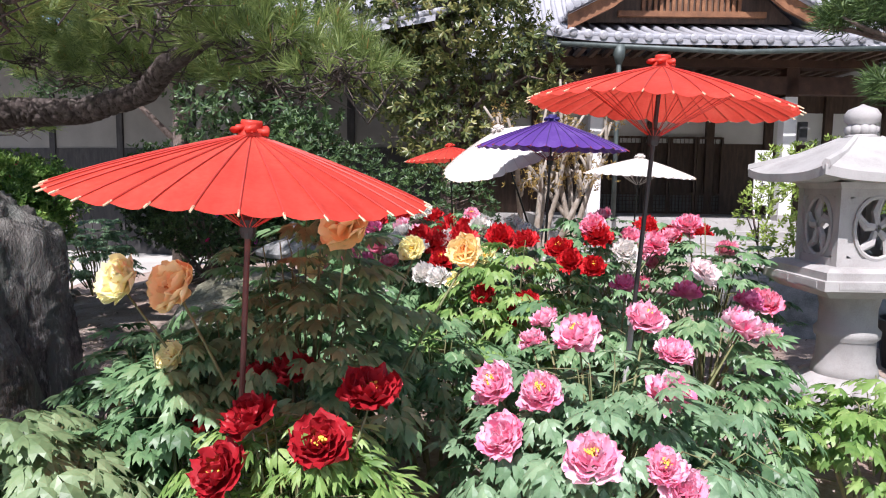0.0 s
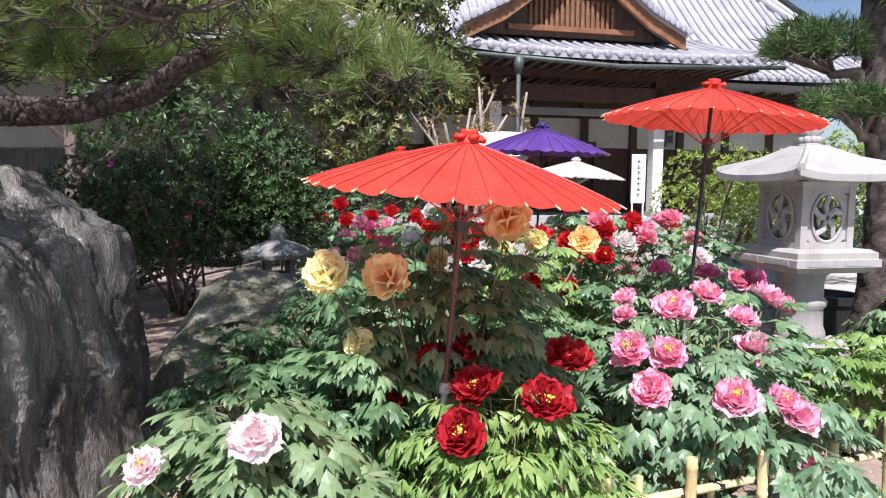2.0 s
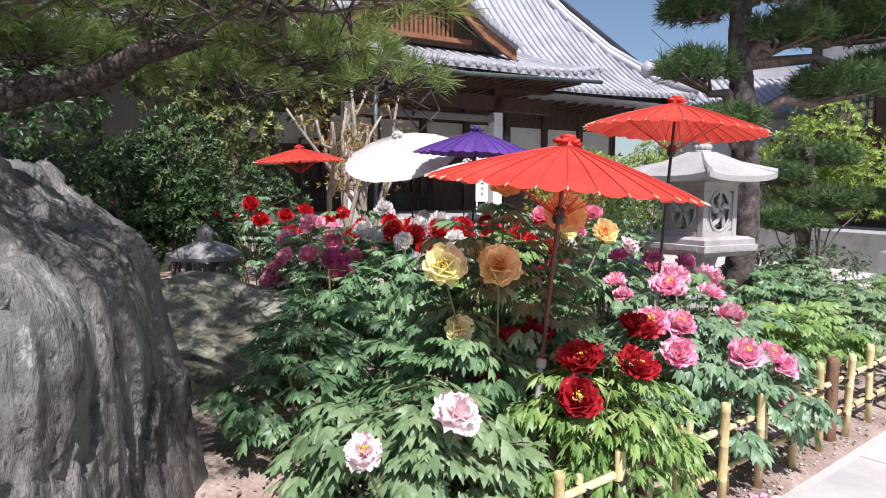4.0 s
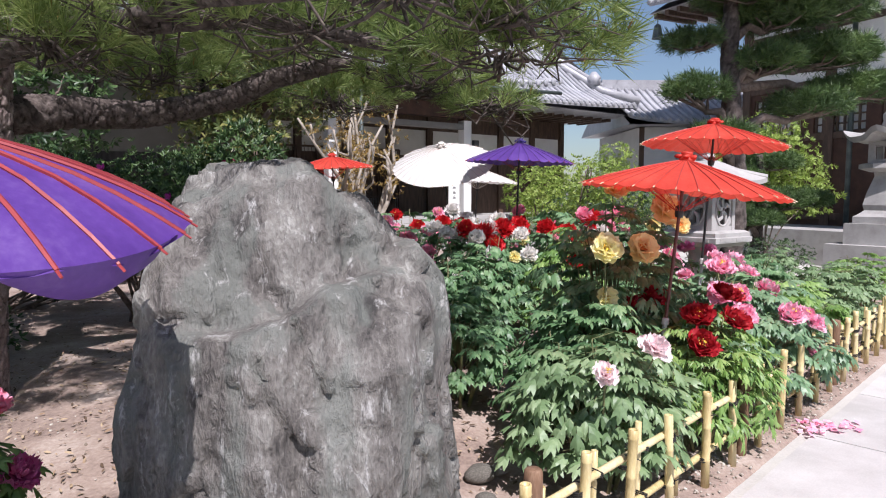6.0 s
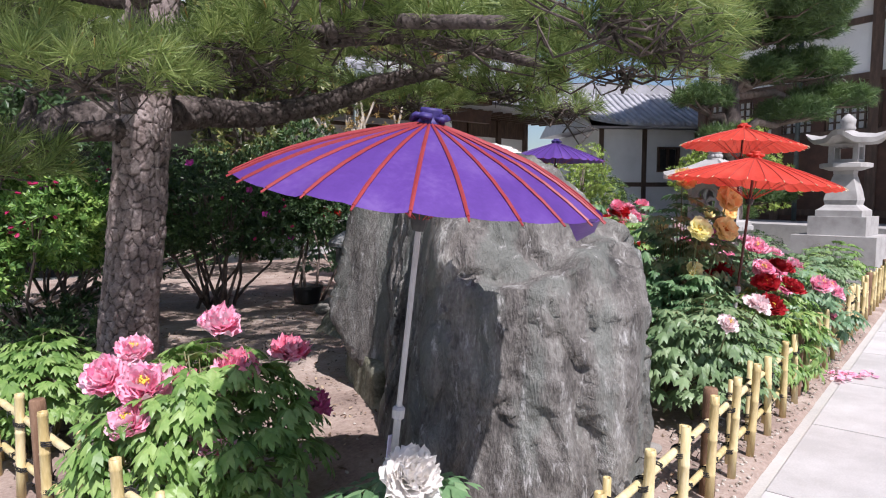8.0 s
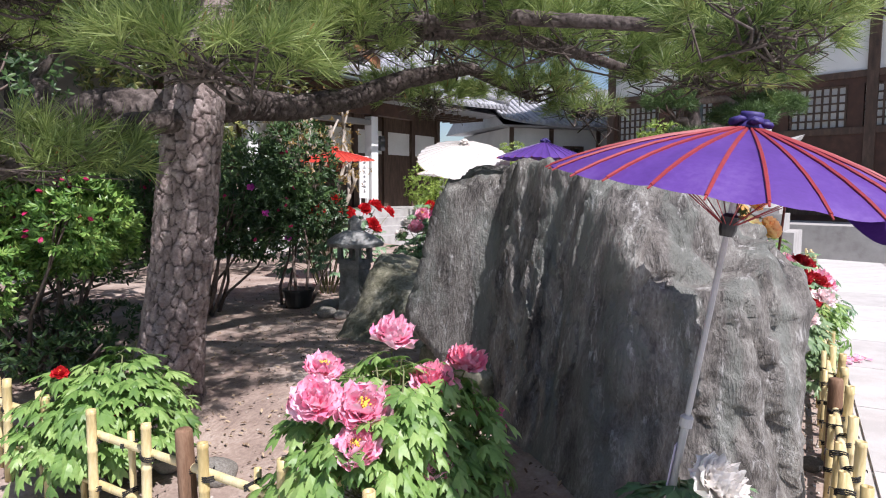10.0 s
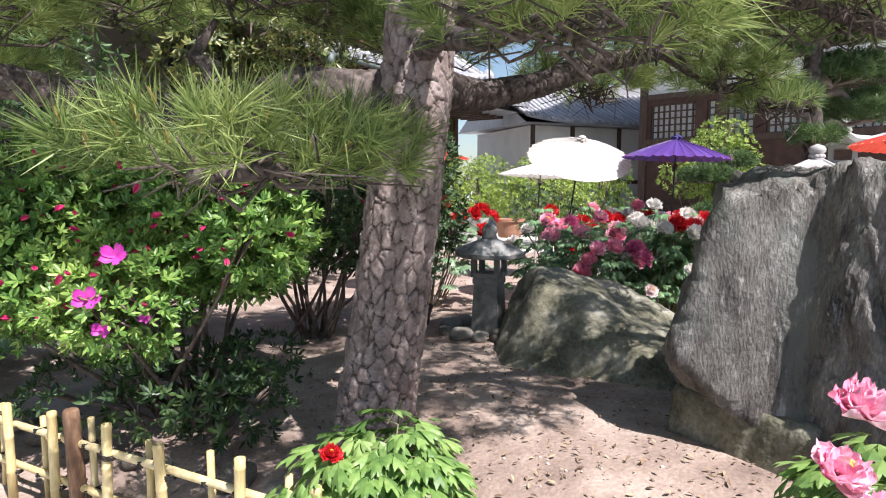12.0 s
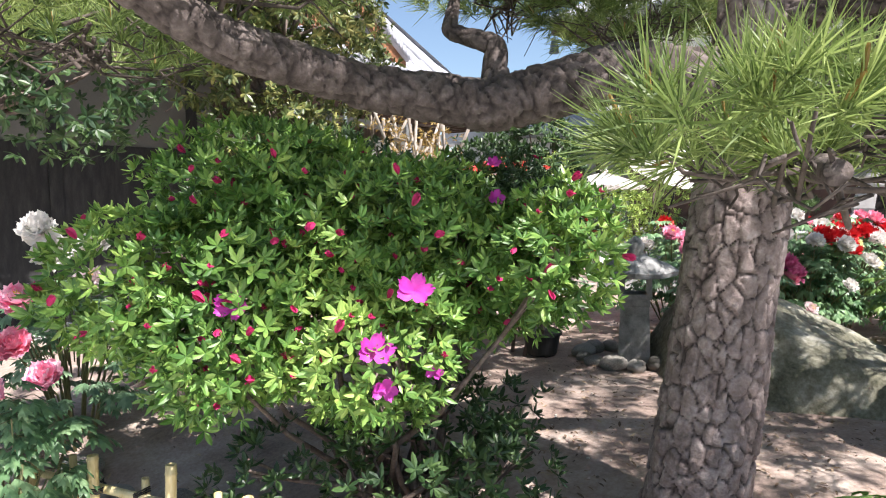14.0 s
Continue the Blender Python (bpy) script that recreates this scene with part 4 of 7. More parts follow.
# ---------------------------------------------------------------- peony shrubs
LEAFLET_V = np.array([(0, 0, 0), (-0.17, 0.22, -0.01), (-0.30, 0.46, -0.06), (-0.34, 0.74, -0.15), (-0.13, 0.60, -0.03), (-0.10, 0.80, -0.07), (0, 1.0, -0.17),
                      (0.10, 0.80, -0.07), (0.13, 0.60, -0.03), (0.34, 0.74, -0.15), (0.30, 0.46, -0.06), (0.17, 0.22, -0.01), (0, 0.42, 0.035), (0, 0.74, 0.0)])
LEAFLET_F = np.array([(0, 12, 1), (1, 12, 2), (2, 12, 4), (2, 4, 3), (4, 12, 13), (4, 13, 5), (5, 13, 6), (6, 13, 7), (7, 13, 8), (8, 13, 12),
                      (8, 12, 10), (8, 10, 9), (10, 12, 11), (11, 12, 0)])
NARROW_V = LEAFLET_V * (0.62, 1.1, 1.0)


def compound_leaf(rng, narrow, droop):
    """One divided leaf along +x: turns and places of nine leaflets, and its stalk."""
    mats, places = [], []
    L = 0.30
    base = np.array((0.0, 0.0, 0.0))
    arms = [(0.0, 1.0), (0.75, 0.62), (-0.75, 0.62)]
    split = L * 0.42
    for ang, share in arms:
        start = np.array((split, 0, 0.02))
        way = np.array((math.cos(ang), math.sin(ang), -droop * 0.4))
        tip = start + way * L * 0.26 * (1.2 if ang == 0 else 0.9)
        for da, s in ((0.0, 1.0), (0.8, 0.82), (-0.8, 0.82)):
            th = ang + da + rng.uniform(-0.15, 0.15)
            dz = -droop - abs(rng.gauss(0, 0.18))
            y = np.array((math.cos(th), math.sin(th), dz))
            y /= np.linalg.norm(y)
            x = np.array((math.sin(th), -math.cos(th), rng.uniform(-0.3, 0.3)))
            x -= y * (x @ y)
            x /= np.linalg.norm(x)
            z = np.cross(x, y)
            size = 0.092 * s * rng.uniform(0.85, 1.15)
            mats.append(np.stack([x, y, z], -1) * size)
            places.append(tip if da == 0 else start * 0.35 + tip * 0.65)
    return np.array(mats), np.array(places)


LEAF_BANK = {}
for droop_ in (0.1, 0.32, 0.62):
    for s_ in range(4):
        LEAF_BANK[droop_, s_] = compound_leaf(random.Random(int(droop_ * 100) + s_), False, droop_)


def peony(x, y, rx, ry, h, leaves, mat, flowers, label, seed, narrow=False, size=1.0, low=0.12, group="peony shrubs in the bed", extra=0):
    """A shrub with woody stems, divided leaves on a dome, and its blooms at their places."""
    z0 = bed_height(x, y)
    h, leaves = h + 0.07, int(leaves * 1.35)
    root = thing("peony_shrub", label, "peony shrub", group=group)
    rng, R = np.random.default_rng(seed), random.Random(seed)
    flowers = list(flowers)
    for k in range(extra):
        a, up = R.uniform(2.2, 6.0), R.uniform(0.45, 0.95)
        ca = math.sqrt(1 - up * up)
        flowers.append((x + rx * ca * math.cos(a), y + ry * ca * math.sin(a), z0 + low + (h - low) * up + 0.05, R.choice([f[3] for f in flowers]), R.uniform(0.13, 0.17)))
    g = Geo()
    stems = Geo()
    tv = NARROW_V if narrow else LEAFLET_V
    mats, places = [], []
    heads = [np.array(f[:3]) for f in flowers]
    for k in range(leaves):
        a = rng.uniform(0, 2 * math.pi)
        up = rng.uniform(0.0, 1.0) ** 0.8
        shell = rng.uniform(0.6, 1.0)
        ca = math.sqrt(max(0.0, 1 - up * up))
        q = np.array((x + rx * shell * ca * math.cos(a), y + ry * shell * ca * math.sin(a), z0 + low + (h - low) * (0.1 + 0.9 * up * shell)))
        q[2] += 0.05 * noise.noise(Vector((q[0] * 4, q[1] * 4, seed)))
        bank = LEAF_BANK[(0.1, 0.32, 0.62)[R.randrange(3) if up < 0.7 else R.randrange(2)], R.randrange(4)]
        th = a + rng.normal(0, 0.5)
        tilt = rng.normal(0.04 + 0.36 * (1 - up), 0.25)
        c, s, ct, st = math.cos(th), math.sin(th), math.cos(tilt), math.sin(tilt)
        turn = np.array(((c, -s, 0), (s, c, 0), (0, 0, 1.0))) @ np.array(((ct, 0, st), (0, 1, 0), (-st, 0, ct)))
        sc = size * rng.uniform(0.75, 1.15)
        root_ = q - turn @ np.array((0.17 * sc, 0, 0))
        mats.append(np.einsum("ij,njk->nik", turn * sc, bank[0]))
        places.append(root_ + bank[1] @ (turn * sc).T)
        if k % 3 == 0:
            mid = np.array((x, y, z0)) * 0.5 + root_ * 0.5 + (0, 0, 0.08)
            stems.tube([mid, root_, root_ + turn @ np.array((0.12 * sc, 0, 0.02))], [0.0045, 0.003, 0.0018], 4)
    g.many(tv, LEAFLET_F, np.concatenate(mats), np.concatenate(places))
    part("foliage", g, mat, root, "deeply divided green leaves", kind="stuff")
    for k in range(7):
        a = 2 * math.pi * k / 7 + rng.uniform(-0.3, 0.3)
        e = np.array((x + rx * 0.55 * math.cos(a), y + ry * 0.55 * math.sin(a), z0 + h * rng.uniform(0.45, 0.7)))
        b = np.array((x + 0.07 * math.cos(a), y + 0.07 * math.sin(a), z0 - 0.03))
        stems.tube([b, b * 0.5 + e * 0.5 + (0, 0, 0.08), e], [0.011, 0.008, 0.005], 6)
    for p in heads:
        b = np.array((x + (p[0] - x) * 0.25, y + (p[1] - y) * 0.25, z0 + 0.1))
        axis = np.array((p[0] - x, p[1] - y, 0.5))
        stems.tube([b, b * 0.45 + p * 0.55 + (0, 0, 0.06), p - (0, 0, 0.03)], [0.008, 0.006, 0.004], 6)
    part("stem_wood", stems, STEM, root, "brown-green woody stems", smooth=True, kind="stuff")
    for k, (fx, fy, fz, kind, sz) in enumerate(flowers):
        face = (1.0 * (fx - x) + R.uniform(-0.25, 0.25) - 0.1, 0.8 * (fy - y) - 0.5 + R.uniform(-0.2, 0.2), 0.75 + R.uniform(0, 0.4))
        if kind in ("yellow", "orange"):
            face = (0.15 * (fx - x) - 0.15, -0.9, 0.42)
        flower(root, fx, fy, fz, kind, sz, face, seed * 13 + k)
    return root


peony(-0.58, 3.80, 0.60, 0.46, 1.30, 120, PEONY_LEAF, [
    (-0.969, 3.278, 1.215, "yellow", 0.17), (-0.739, 3.279, 1.205, "orange", 0.19), (-0.875, 3.395, 0.927, "yellow", 0.12),
    (-0.30, 3.64, 1.415, "orange", 0.20), (-0.525, 3.873, 1.56, "orange", 0.19), (0.06, 3.95, 1.30, "orange", 0.14), (-0.16, 3.95, 1.30, "yellow", 0.11), (-0.62, 4.0, 1.2, "yellow", 0.12)],
    "tall tree peony with yellow and orange blooms under red umbrella", 1, size=1.0, low=0.35)
peony(-0.80, 3.66, 0.46, 0.32, 0.98, 60, PEONY_LEAF, [], "dark green peony foliage at the foot of the yellow blooms", 21)
peony(-0.88, 3.42, 0.30, 0.24, 0.92, 60, PEONY_LEAF, [], "peony foliage below the pale yellow blooms", 23)
peony(-0.30, 3.25, 0.55, 0.32, 0.73, 140, FRESH_LEAF, [
    (-0.408, 3.187, 0.82, "dark_red", 0.19), (-0.076, 3.329, 0.90, "dark_red", 0.19), (-0.756, 3.381, 0.669, "dark_red", 0.145),
    (-0.457, 3.10, 0.686, "dark_red", 0.185), (-0.165, 3.174, 0.784, "dark_red", 0.185), (-0.46, 3.52, 0.88, "dark_red", 0.17), (-0.6, 3.5, 0.85, "dark_red", 0.15)],
    "low peony with dark crimson blooms and narrow yellow-green leaves", 2, narrow=True)
peony(0.62, 3.93, 0.72, 0.62, 0.86, 190, BLUE_LEAF, [
    (0.505, 4.013, 0.982, "pink", 0.18), (1.136, 4.576, 0.95, "pink", 0.17), (0.245, 3.732, 0.848, "pink", 0.16), (0.302, 3.584, 0.715, "pink", 0.16),
    (0.606, 3.491, 0.71, "pink", 0.165), (0.839, 3.918, 0.819, "pink", 0.16), (0.819, 3.56, 0.69, "pink", 0.13), (0.88, 3.55, 0.63, "pink", 0.14),
    (0.405, 3.74, 0.83, "pink", 0.15), (0.85, 4.12, 0.92, "pink", 0.14), (0.74, 4.32, 1.0, "pink", 0.16), (0.30, 4.15, 0.92, "pink", 0.11), (0.33, 4.3, 0.98, "pink", 0.12),
    (0.95, 3.60, 0.42, "pink", 0.12), (0.64, 4.85, 1.06, "magenta", 0.13), (0.93, 4.9, 1.04, "magenta", 0.14), (1.22, 4.95, 1.0, "magenta", 0.13)],
    "broad peony covered in ruffled pink blooms beside the fence", 3)
peony(1.0, 4.55, 0.5, 0.45, 0.85, 80, PEONY_LEAF, [(1.26, 4.66, 0.9, "pink", 0.14)], "peony with a few pink blooms behind the fence", 31)
peony(-1.16, 2.99, 0.52, 0.31, 0.74, 135, DULL_LEAF, [(-1.05, 2.72, 0.80, "pale_pink", 0.15), (-1.36, 2.66, 0.72, "pale_pink", 0.11)],
      "low peony with pale pink blooms and dull broad leaves", 4, size=1.1)
peony(-1.1, 3.5, 0.4, 0.4, 0.6, 60, PEONY_LEAF, [], "leafy green peony without blooms beside the boulder", 22)
peony(0.0, 5.15, 0.62, 0.5, 0.95, 110, FRESH_LEAF, [
    (0.106, 5.041, 0.904, "red", 0.17), (0.0, 5.02, 0.82, "red", 0.14), (-0.12, 5.0, 0.95, "red", 0.13), (-0.45, 5.2, 1.0, "white", 0.14), (-0.38, 5.5, 1.15, "white", 0.15)],
    "peony with scarlet and white blooms in the middle of the bed", 5)
peony(0.25, 5.95, 0.62, 0.5, 1.12, 110, PEONY_LEAF, [
    (-0.02, 5.7, 1.2, "red", 0.17), (0.2, 5.7, 1.16, "red", 0.17), (0.28, 5.62, 1.1, "red", 0.15), (0.45, 5.85, 1.24, "red", 0.15), (0.6, 5.75, 1.16, "white", 0.16),
    (0.78, 5.9, 1.2, "deep_pink", 0.15), (0.72, 6.1, 1.3, "red", 0.15), (0.95, 6.2, 1.28, "deep_pink", 0.15), (1.05, 5.5, 1.08, "pale_pink", 0.17)],
    "peony crowded with red blooms round the purple umbrella", 6, extra=4)
peony(1.15, 6.1, 0.55, 0.5, 1.05, 80, PEONY_LEAF, [(0.9, 6.4, 1.22, "deep_pink", 0.15), (1.1, 6.5, 1.25, "red", 0.14), (1.25, 6.3, 1.15, "deep_pink", 0.14)],
      "peony with deep pink blooms near the stone lantern", 7, extra=6)
peony(-0.62, 6.0, 0.62, 0.55, 1.1, 110, PEONY_LEAF, [
    (-0.75, 5.65, 1.12, "white", 0.15), (-0.55, 5.75, 1.18, "white", 0.16), (-0.4, 5.95, 1.26, "white", 0.16), (-0.85, 5.85, 1.15, "white", 0.14),
    (-0.65, 5.5, 0.98, "white", 0.15), (-0.28, 5.7, 1.1, "yellow", 0.13), (-0.45, 5.5, 0.95, "yellow", 0.12), (-0.95, 5.55, 0.8, "white", 0.12), (-0.28, 6.46, 1.15, "white", 0.18), (-0.46, 6.50, 1.20, "white", 0.17), (-0.14, 6.42, 1.20, "white", 0.18), (-0.23, 6.36, 1.03, "white", 0.17), (-0.38, 6.33, 0.90, "white", 0.16), (-0.08, 6.36, 0.87, "white", 0.16)],
    "peony with clustered white blooms beside the purple umbrella", 8, extra=5)
peony(-0.53, 5.95, 0.45, 0.4, 0.98, 70, PEONY_LEAF, [(-0.63, 5.75, 1.15, "red", 0.20), (-0.79, 5.81, 1.19, "red", 0.18), (-0.46, 5.73, 1.20, "red", 0.19), (-0.57, 5.65, 1.05, "red", 0.17), (-0.23, 5.85, 1.21, "red", 0.19)],
    "peony with large scarlet blooms near the purple umbrella", 18)
peony(-1.3, 6.35, 0.62, 0.55, 1.0, 110, PEONY_LEAF, [
    (-1.247, 6.135, 1.091, "deep_pink", 0.16), (-1.45, 6.0, 1.0, "deep_pink", 0.15), (-1.6, 6.25, 1.12, "pink", 0.15), (-1.1, 6.0, 0.98, "deep_pink", 0.14),
    (-1.25, 5.9, 0.86, "deep_pink", 0.13), (-1.75, 6.1, 0.8, "deep_pink", 0.15), (-1.0, 6.3, 1.15, "pink", 0.14), (-1.45, 6.5, 1.2, "magenta", 0.14), (-1.25, 5.75, 0.62, "pale_pink", 0.13)],
    "peony with rose-pink blooms behind the mossy boulder", 9, extra=6)
peony(-0.9, 7.1, 0.7, 0.55, 1.12, 110, PEONY_LEAF, [
    (-0.7, 6.7, 1.22, "red", 0.16), (-0.95, 6.8, 1.18, "red", 0.15), (-1.2, 6.85, 1.15, "pink", 0.16), (-1.35, 6.9, 1.2, "pink", 0.15), (-0.5, 6.7, 1.2, "red", 0.15),
    (-1.1, 7.1, 1.28, "red", 0.15), (-0.35, 6.9, 1.25, "white", 0.15), (-0.75, 6.55, 1.1, "deep_pink", 0.14)],
    "peony with mixed red and pink blooms under the white umbrella", 10, extra=8)
peony(-1.95, 8.1, 0.8, 0.6, 1.2, 110, BLUE_LEAF, [
    (-1.9, 7.65, 1.2, "red", 0.17), (-1.65, 7.7, 1.25, "red", 0.15), (-1.45, 7.8, 1.28, "red", 0.17), (-1.6, 7.6, 1.08, "red", 0.15), (-1.2, 7.9, 1.2, "red", 0.15),
    (-2.2, 7.8, 1.22, "red", 0.15)], "tall peony with scarlet blooms near the small stone lantern", 11, extra=6)
peony(0.6, 7.3, 0.7, 0.6, 1.1, 90, PEONY_LEAF, [(0.3, 6.9, 1.2, "red", 0.15), (0.6, 6.8, 1.18, "deep_pink", 0.15), (0.9, 6.9, 1.2, "red", 0.15), (0.2, 7.1, 1.22, "white", 0.15)],
      "peony with red and white blooms behind the purple umbrella", 12, extra=6)
for k, (px_, py_, r_, h_, m_) in enumerate(((1.75, 4.75, 0.5, 0.62, FRESH_LEAF), (2.35, 5.0, 0.5, 0.55, FRESH_LEAF), (3.1, 5.35, 0.55, 0.6, DULL_LEAF), (3.9, 5.8, 0.55, 0.62, DULL_LEAF),
                                            (4.8, 6.2, 0.6, 0.65, FRESH_LEAF), (2.9, 6.1, 0.5, 0.6, PEONY_LEAF), (3.8, 6.7, 0.6, 0.6, DULL_LEAF), (-0.2, 4.4, 0.5, 0.75, PEONY_LEAF), (0.45, 4.75, 0.5, 0.85, PEONY_LEAF))):
    peony(px_, py_, r_, r_ * 0.8, h_, 75, m_, [], "leafy peony out of bloom along the fence", 40 + k)
peony(-4.15, 2.87, 0.52, 0.38, 0.76, 190, FRESH_LEAF, [
    (-4.365, 2.756, 0.70, "pink", 0.185), (-4.056, 3.057, 0.863, "pink", 0.175), (-3.773, 2.928, 0.746, "deep_pink", 0.165), (-4.136, 2.654, 0.489, "pink", 0.15),
    (-3.672, 2.899, 0.502, "magenta", 0.14), (-4.50, 2.83, 0.74, "pink", 0.165), (-4.42, 2.68, 0.60, "pink", 0.15), (-4.02, 2.80, 0.72, "deep_pink", 0.17),
    (-4.40, 2.98, 0.80, "pink", 0.14), (-4.22, 2.86, 0.68, "deep_pink", 0.12)],
    "peony with large ruffled pink blooms before the standing stone", 13)
peony(-3.62, 1.98, 0.3, 0.26, 0.42, 45, PEONY_LEAF, [(-3.62, 1.86, 0.57, "white", 0.185)], "small peony with one large white bloom under the purple umbrella", 14)
peony(-4.93, 4.30, 0.42, 0.36, 0.58, 140, FRESH_LEAF, [(-5.149, 4.275, 0.605, "red", 0.075), (-4.95, 4.1, 0.45, "red", 0.07)], "small bright green peony with a red bud beside the pine", 15)
peony(-6.0, 8.1, 0.5, 0.5, 1.0, 90, BLUE_LEAF, [
    (-6.15, 7.8, 1.25, "white", 0.19), (-6.22, 7.72, 1.38, "white", 0.17), (-5.95, 7.8, 1.3, "white", 0.16), (-6.3, 7.9, 1.0, "pink", 0.17), (-6.35, 7.75, 0.8, "deep_pink", 0.16), (-6.0, 7.75, 1.1, "pale_pink", 0.15), (-6.25, 7.6, 0.65, "pink", 0.15)],
    "peony with pale and deep pink blooms beyond the azalea", 16)
peony(-6.5, 6.9, 0.32, 0.4, 0.75, 60, PEONY_LEAF, [(-6.62, 6.7, 0.82, "deep_pink", 0.14)], "dark leafy peony beside the fence corner", 17)

for k, (px_, py_, r_, h_) in enumerate(((-1.55, 4.0, 0.40, 0.62), (-1.35, 4.75, 0.45, 0.75), (-0.95, 5.0, 0.45, 0.85))):
    peony(px_, py_, r_, r_ * 0.85, h_, 80, PEONY_LEAF, [], "leafy peony out of bloom beside the mossy boulder", 60 + k)

# fallen petals by the path
g = Geo()
prng = np.random.default_rng(8)
n = 70
pl = np.c_[prng.normal(0.72, 0.10, n), prng.normal(3.28, 0.06, n), np.full(n, 0.024)]
g.many([(-0.5, -0.4, 0), (0.5, -0.4, 0.1), (0.6, 0.4, 0.25), (-0.4, 0.5, 0.1)], [(0, 1, 2, 3)], turns(np.c_[prng.normal(0, 0.3, (n, 2)), np.ones(n)], prng.uniform(0, 6.28, n), prng.uniform(0.03, 0.05, n)), pl)
tagged(new("fallen_petals", g.mesh("fallen_petals", PETAL["pink"], False, "heart")), "scattered pink petals fallen on the paving edge", "petals", kind="stuff")


# ---------------------------------------------------------------- pines
def tuft(count, length, spread, seed, width=0.0028):
    """A brush of needles round +z."""
    rng = np.random.default_rng(seed)
    v, f = [], []
    for k in range(count):
        a, t = rng.uniform(0, 6.28), radians(rng.uniform(*spread))
        way = np.array((math.sin(t) * math.cos(a), math.sin(t) * math.sin(a), math.cos(t)))
        side = np.cross(way, rng.normal(size=3))
        side /= np.linalg.norm(side)
        b = way * rng.uniform(0.0, 0.03) + (0, 0, rng.uniform(-0.04, 0.02))
        L = length * rng.uniform(0.7, 1.1)
        tip = b + way * L + (0, 0, -0.12 * L * math.sin(t))
        k0 = len(v)
        v += [b - side * width, b + side * width, (b + tip) / 2 + side * width * 0.9, tip, (b + tip) / 2 - side * width * 0.9]
        f += [(k0, k0 + 1, k0 + 2), (k0, k0 + 2, k0 + 4), (k0 + 4, k0 + 2, k0 + 3)]
    return np.array(v), np.array(f)


def bark_tube(points, radii, sides, cell, seed, deep=0.016):
    """A limb whose bark is broken into plates."""
    p = np.asarray(points, float)
    s = np.r_[0, np.cumsum(np.linalg.norm(np.diff(p, axis=0), axis=1))]
    n = max(6, int(s[-1] / (0.008 if sides > 100 else 0.011 if sides > 40 else 0.03)))
    q = np.linspace(0, s[-1], n)
    pts = np.stack([np.interp(q, s, p[:, k]) for k in range(3)], 1)
    for _ in range(6):
        pts[1:-1] = pts[1:-1] * 0.5 + (pts[:-2] + pts[2:]) * 0.25
    rad = np.interp(q, s, radii)
    g = Geo()
    g.tube(pts, rad, sides)
    v = g.v[0]
    crack = np.zeros(len(v))
    for i in range(n):
        for j in range(sides):
            k = i * sides + j
            way = v[k] - pts[i]
            L = np.linalg.norm(way) + 1e-9
            w3 = noise.noise_vector(Vector(v[k]) * 9) * 0.22
            a = Vector((v[k][0] / cell, v[k][1] / cell, v[k][2] / (cell * 1.75) + seed)) + w3 * 1.3
            a += noise.noise_vector(Vector(v[k]) * 34) * 0.09
            d, near = noise.voronoi(a)
            plate = noise.cell(near[0] * 3.3)
            gap = d[1] - d[0]
            edge = max(0.0, 1 - gap / (0.12 if sides > 60 else 0.16))
            big = noise.noise(Vector(v[k]) * 3.0 + Vector((seed, 0, 0)))
            fine_ = noise.noise(Vector(v[k]) * 45)
            v[k] = v[k] + way / L * (-deep * edge * min(1, rad[i] / 0.12) + 0.006 * plate * min(1, rad[i] / 0.15) + rad[i] * 0.07 * big + 0.004 * fine_ * min(1, rad[i] / 0.1))
            crack[k] = edge ** 1.5
    g.a[0] = crack
    return g


def pad_places(pads, per, rng):
    """Tuft places and ways on the upper skin of flattened pads."""
    P, A = [], []
    for (x, y, z, rx, ry, rz) in pads:
        k = int(per * rx * ry / 0.4)
        a, r = rng.uniform(0, 6.28, k), np.sqrt(rng.uniform(0, 1, k))
        top = np.sqrt(np.clip(1 - r * r, 0, 1))
        lift = rng.uniform(-0.35, 1.0, k) * (0.35 + 0.65 * top)
        P.append(np.c_[x + rx * r * np.cos(a), y + ry * r * np.sin(a), z + rz * lift])
        A.append(np.c_[0.95 * r * np.cos(a), 0.95 * r * np.sin(a), 0.75 + 0.3 * rng.uniform(-1, 1, k)] + rng.normal(0, 0.25, (k, 3)))
    return np.concatenate(P), np.concatenate(A)


def twigs(geo, pads, joints, rng, count=16):
    for (x, y, z, rx, ry, rz), j in zip(pads, joints):
        j = np.array(j, float)
        c = np.array((x, y, z - rz * 0.25))
        for k in range(count):
            a, r = rng.uniform(0, 6.28), rng.uniform(0.45, 0.95)
            e = np.array((x + rx * r * math.cos(a), y + ry * r * math.sin(a), z + rz * rng.uniform(-0.3, 0.3)))
            mid = c * 0.5 + e * 0.5 + rng.normal(0, 0.07, 3) - (0, 0, 0.05)
            geo.tube([c * 0.85 + j * 0.15 + rng.normal(0, 0.05, 3), c * 0.6 + mid * 0.4 + rng.normal(0, 0.05, 3), mid, e * 0.8 + mid * 0.2 + rng.normal(0, 0.04, 3), e],
                     [0.0095, 0.008, 0.0065, 0.005, 0.0035], 5, 0.15, int(k))
            for b in range(2):
                e2 = mid + (e - mid) * 0.5 + rng.normal(0, 0.13, 3) * (1, 1, 0.6)
                geo.tube([mid * 0.6 + e * 0.4, (mid + e) / 2 + rng.normal(0, 0.04, 3), e2], [0.0045, 0.004, 0.003], 4)


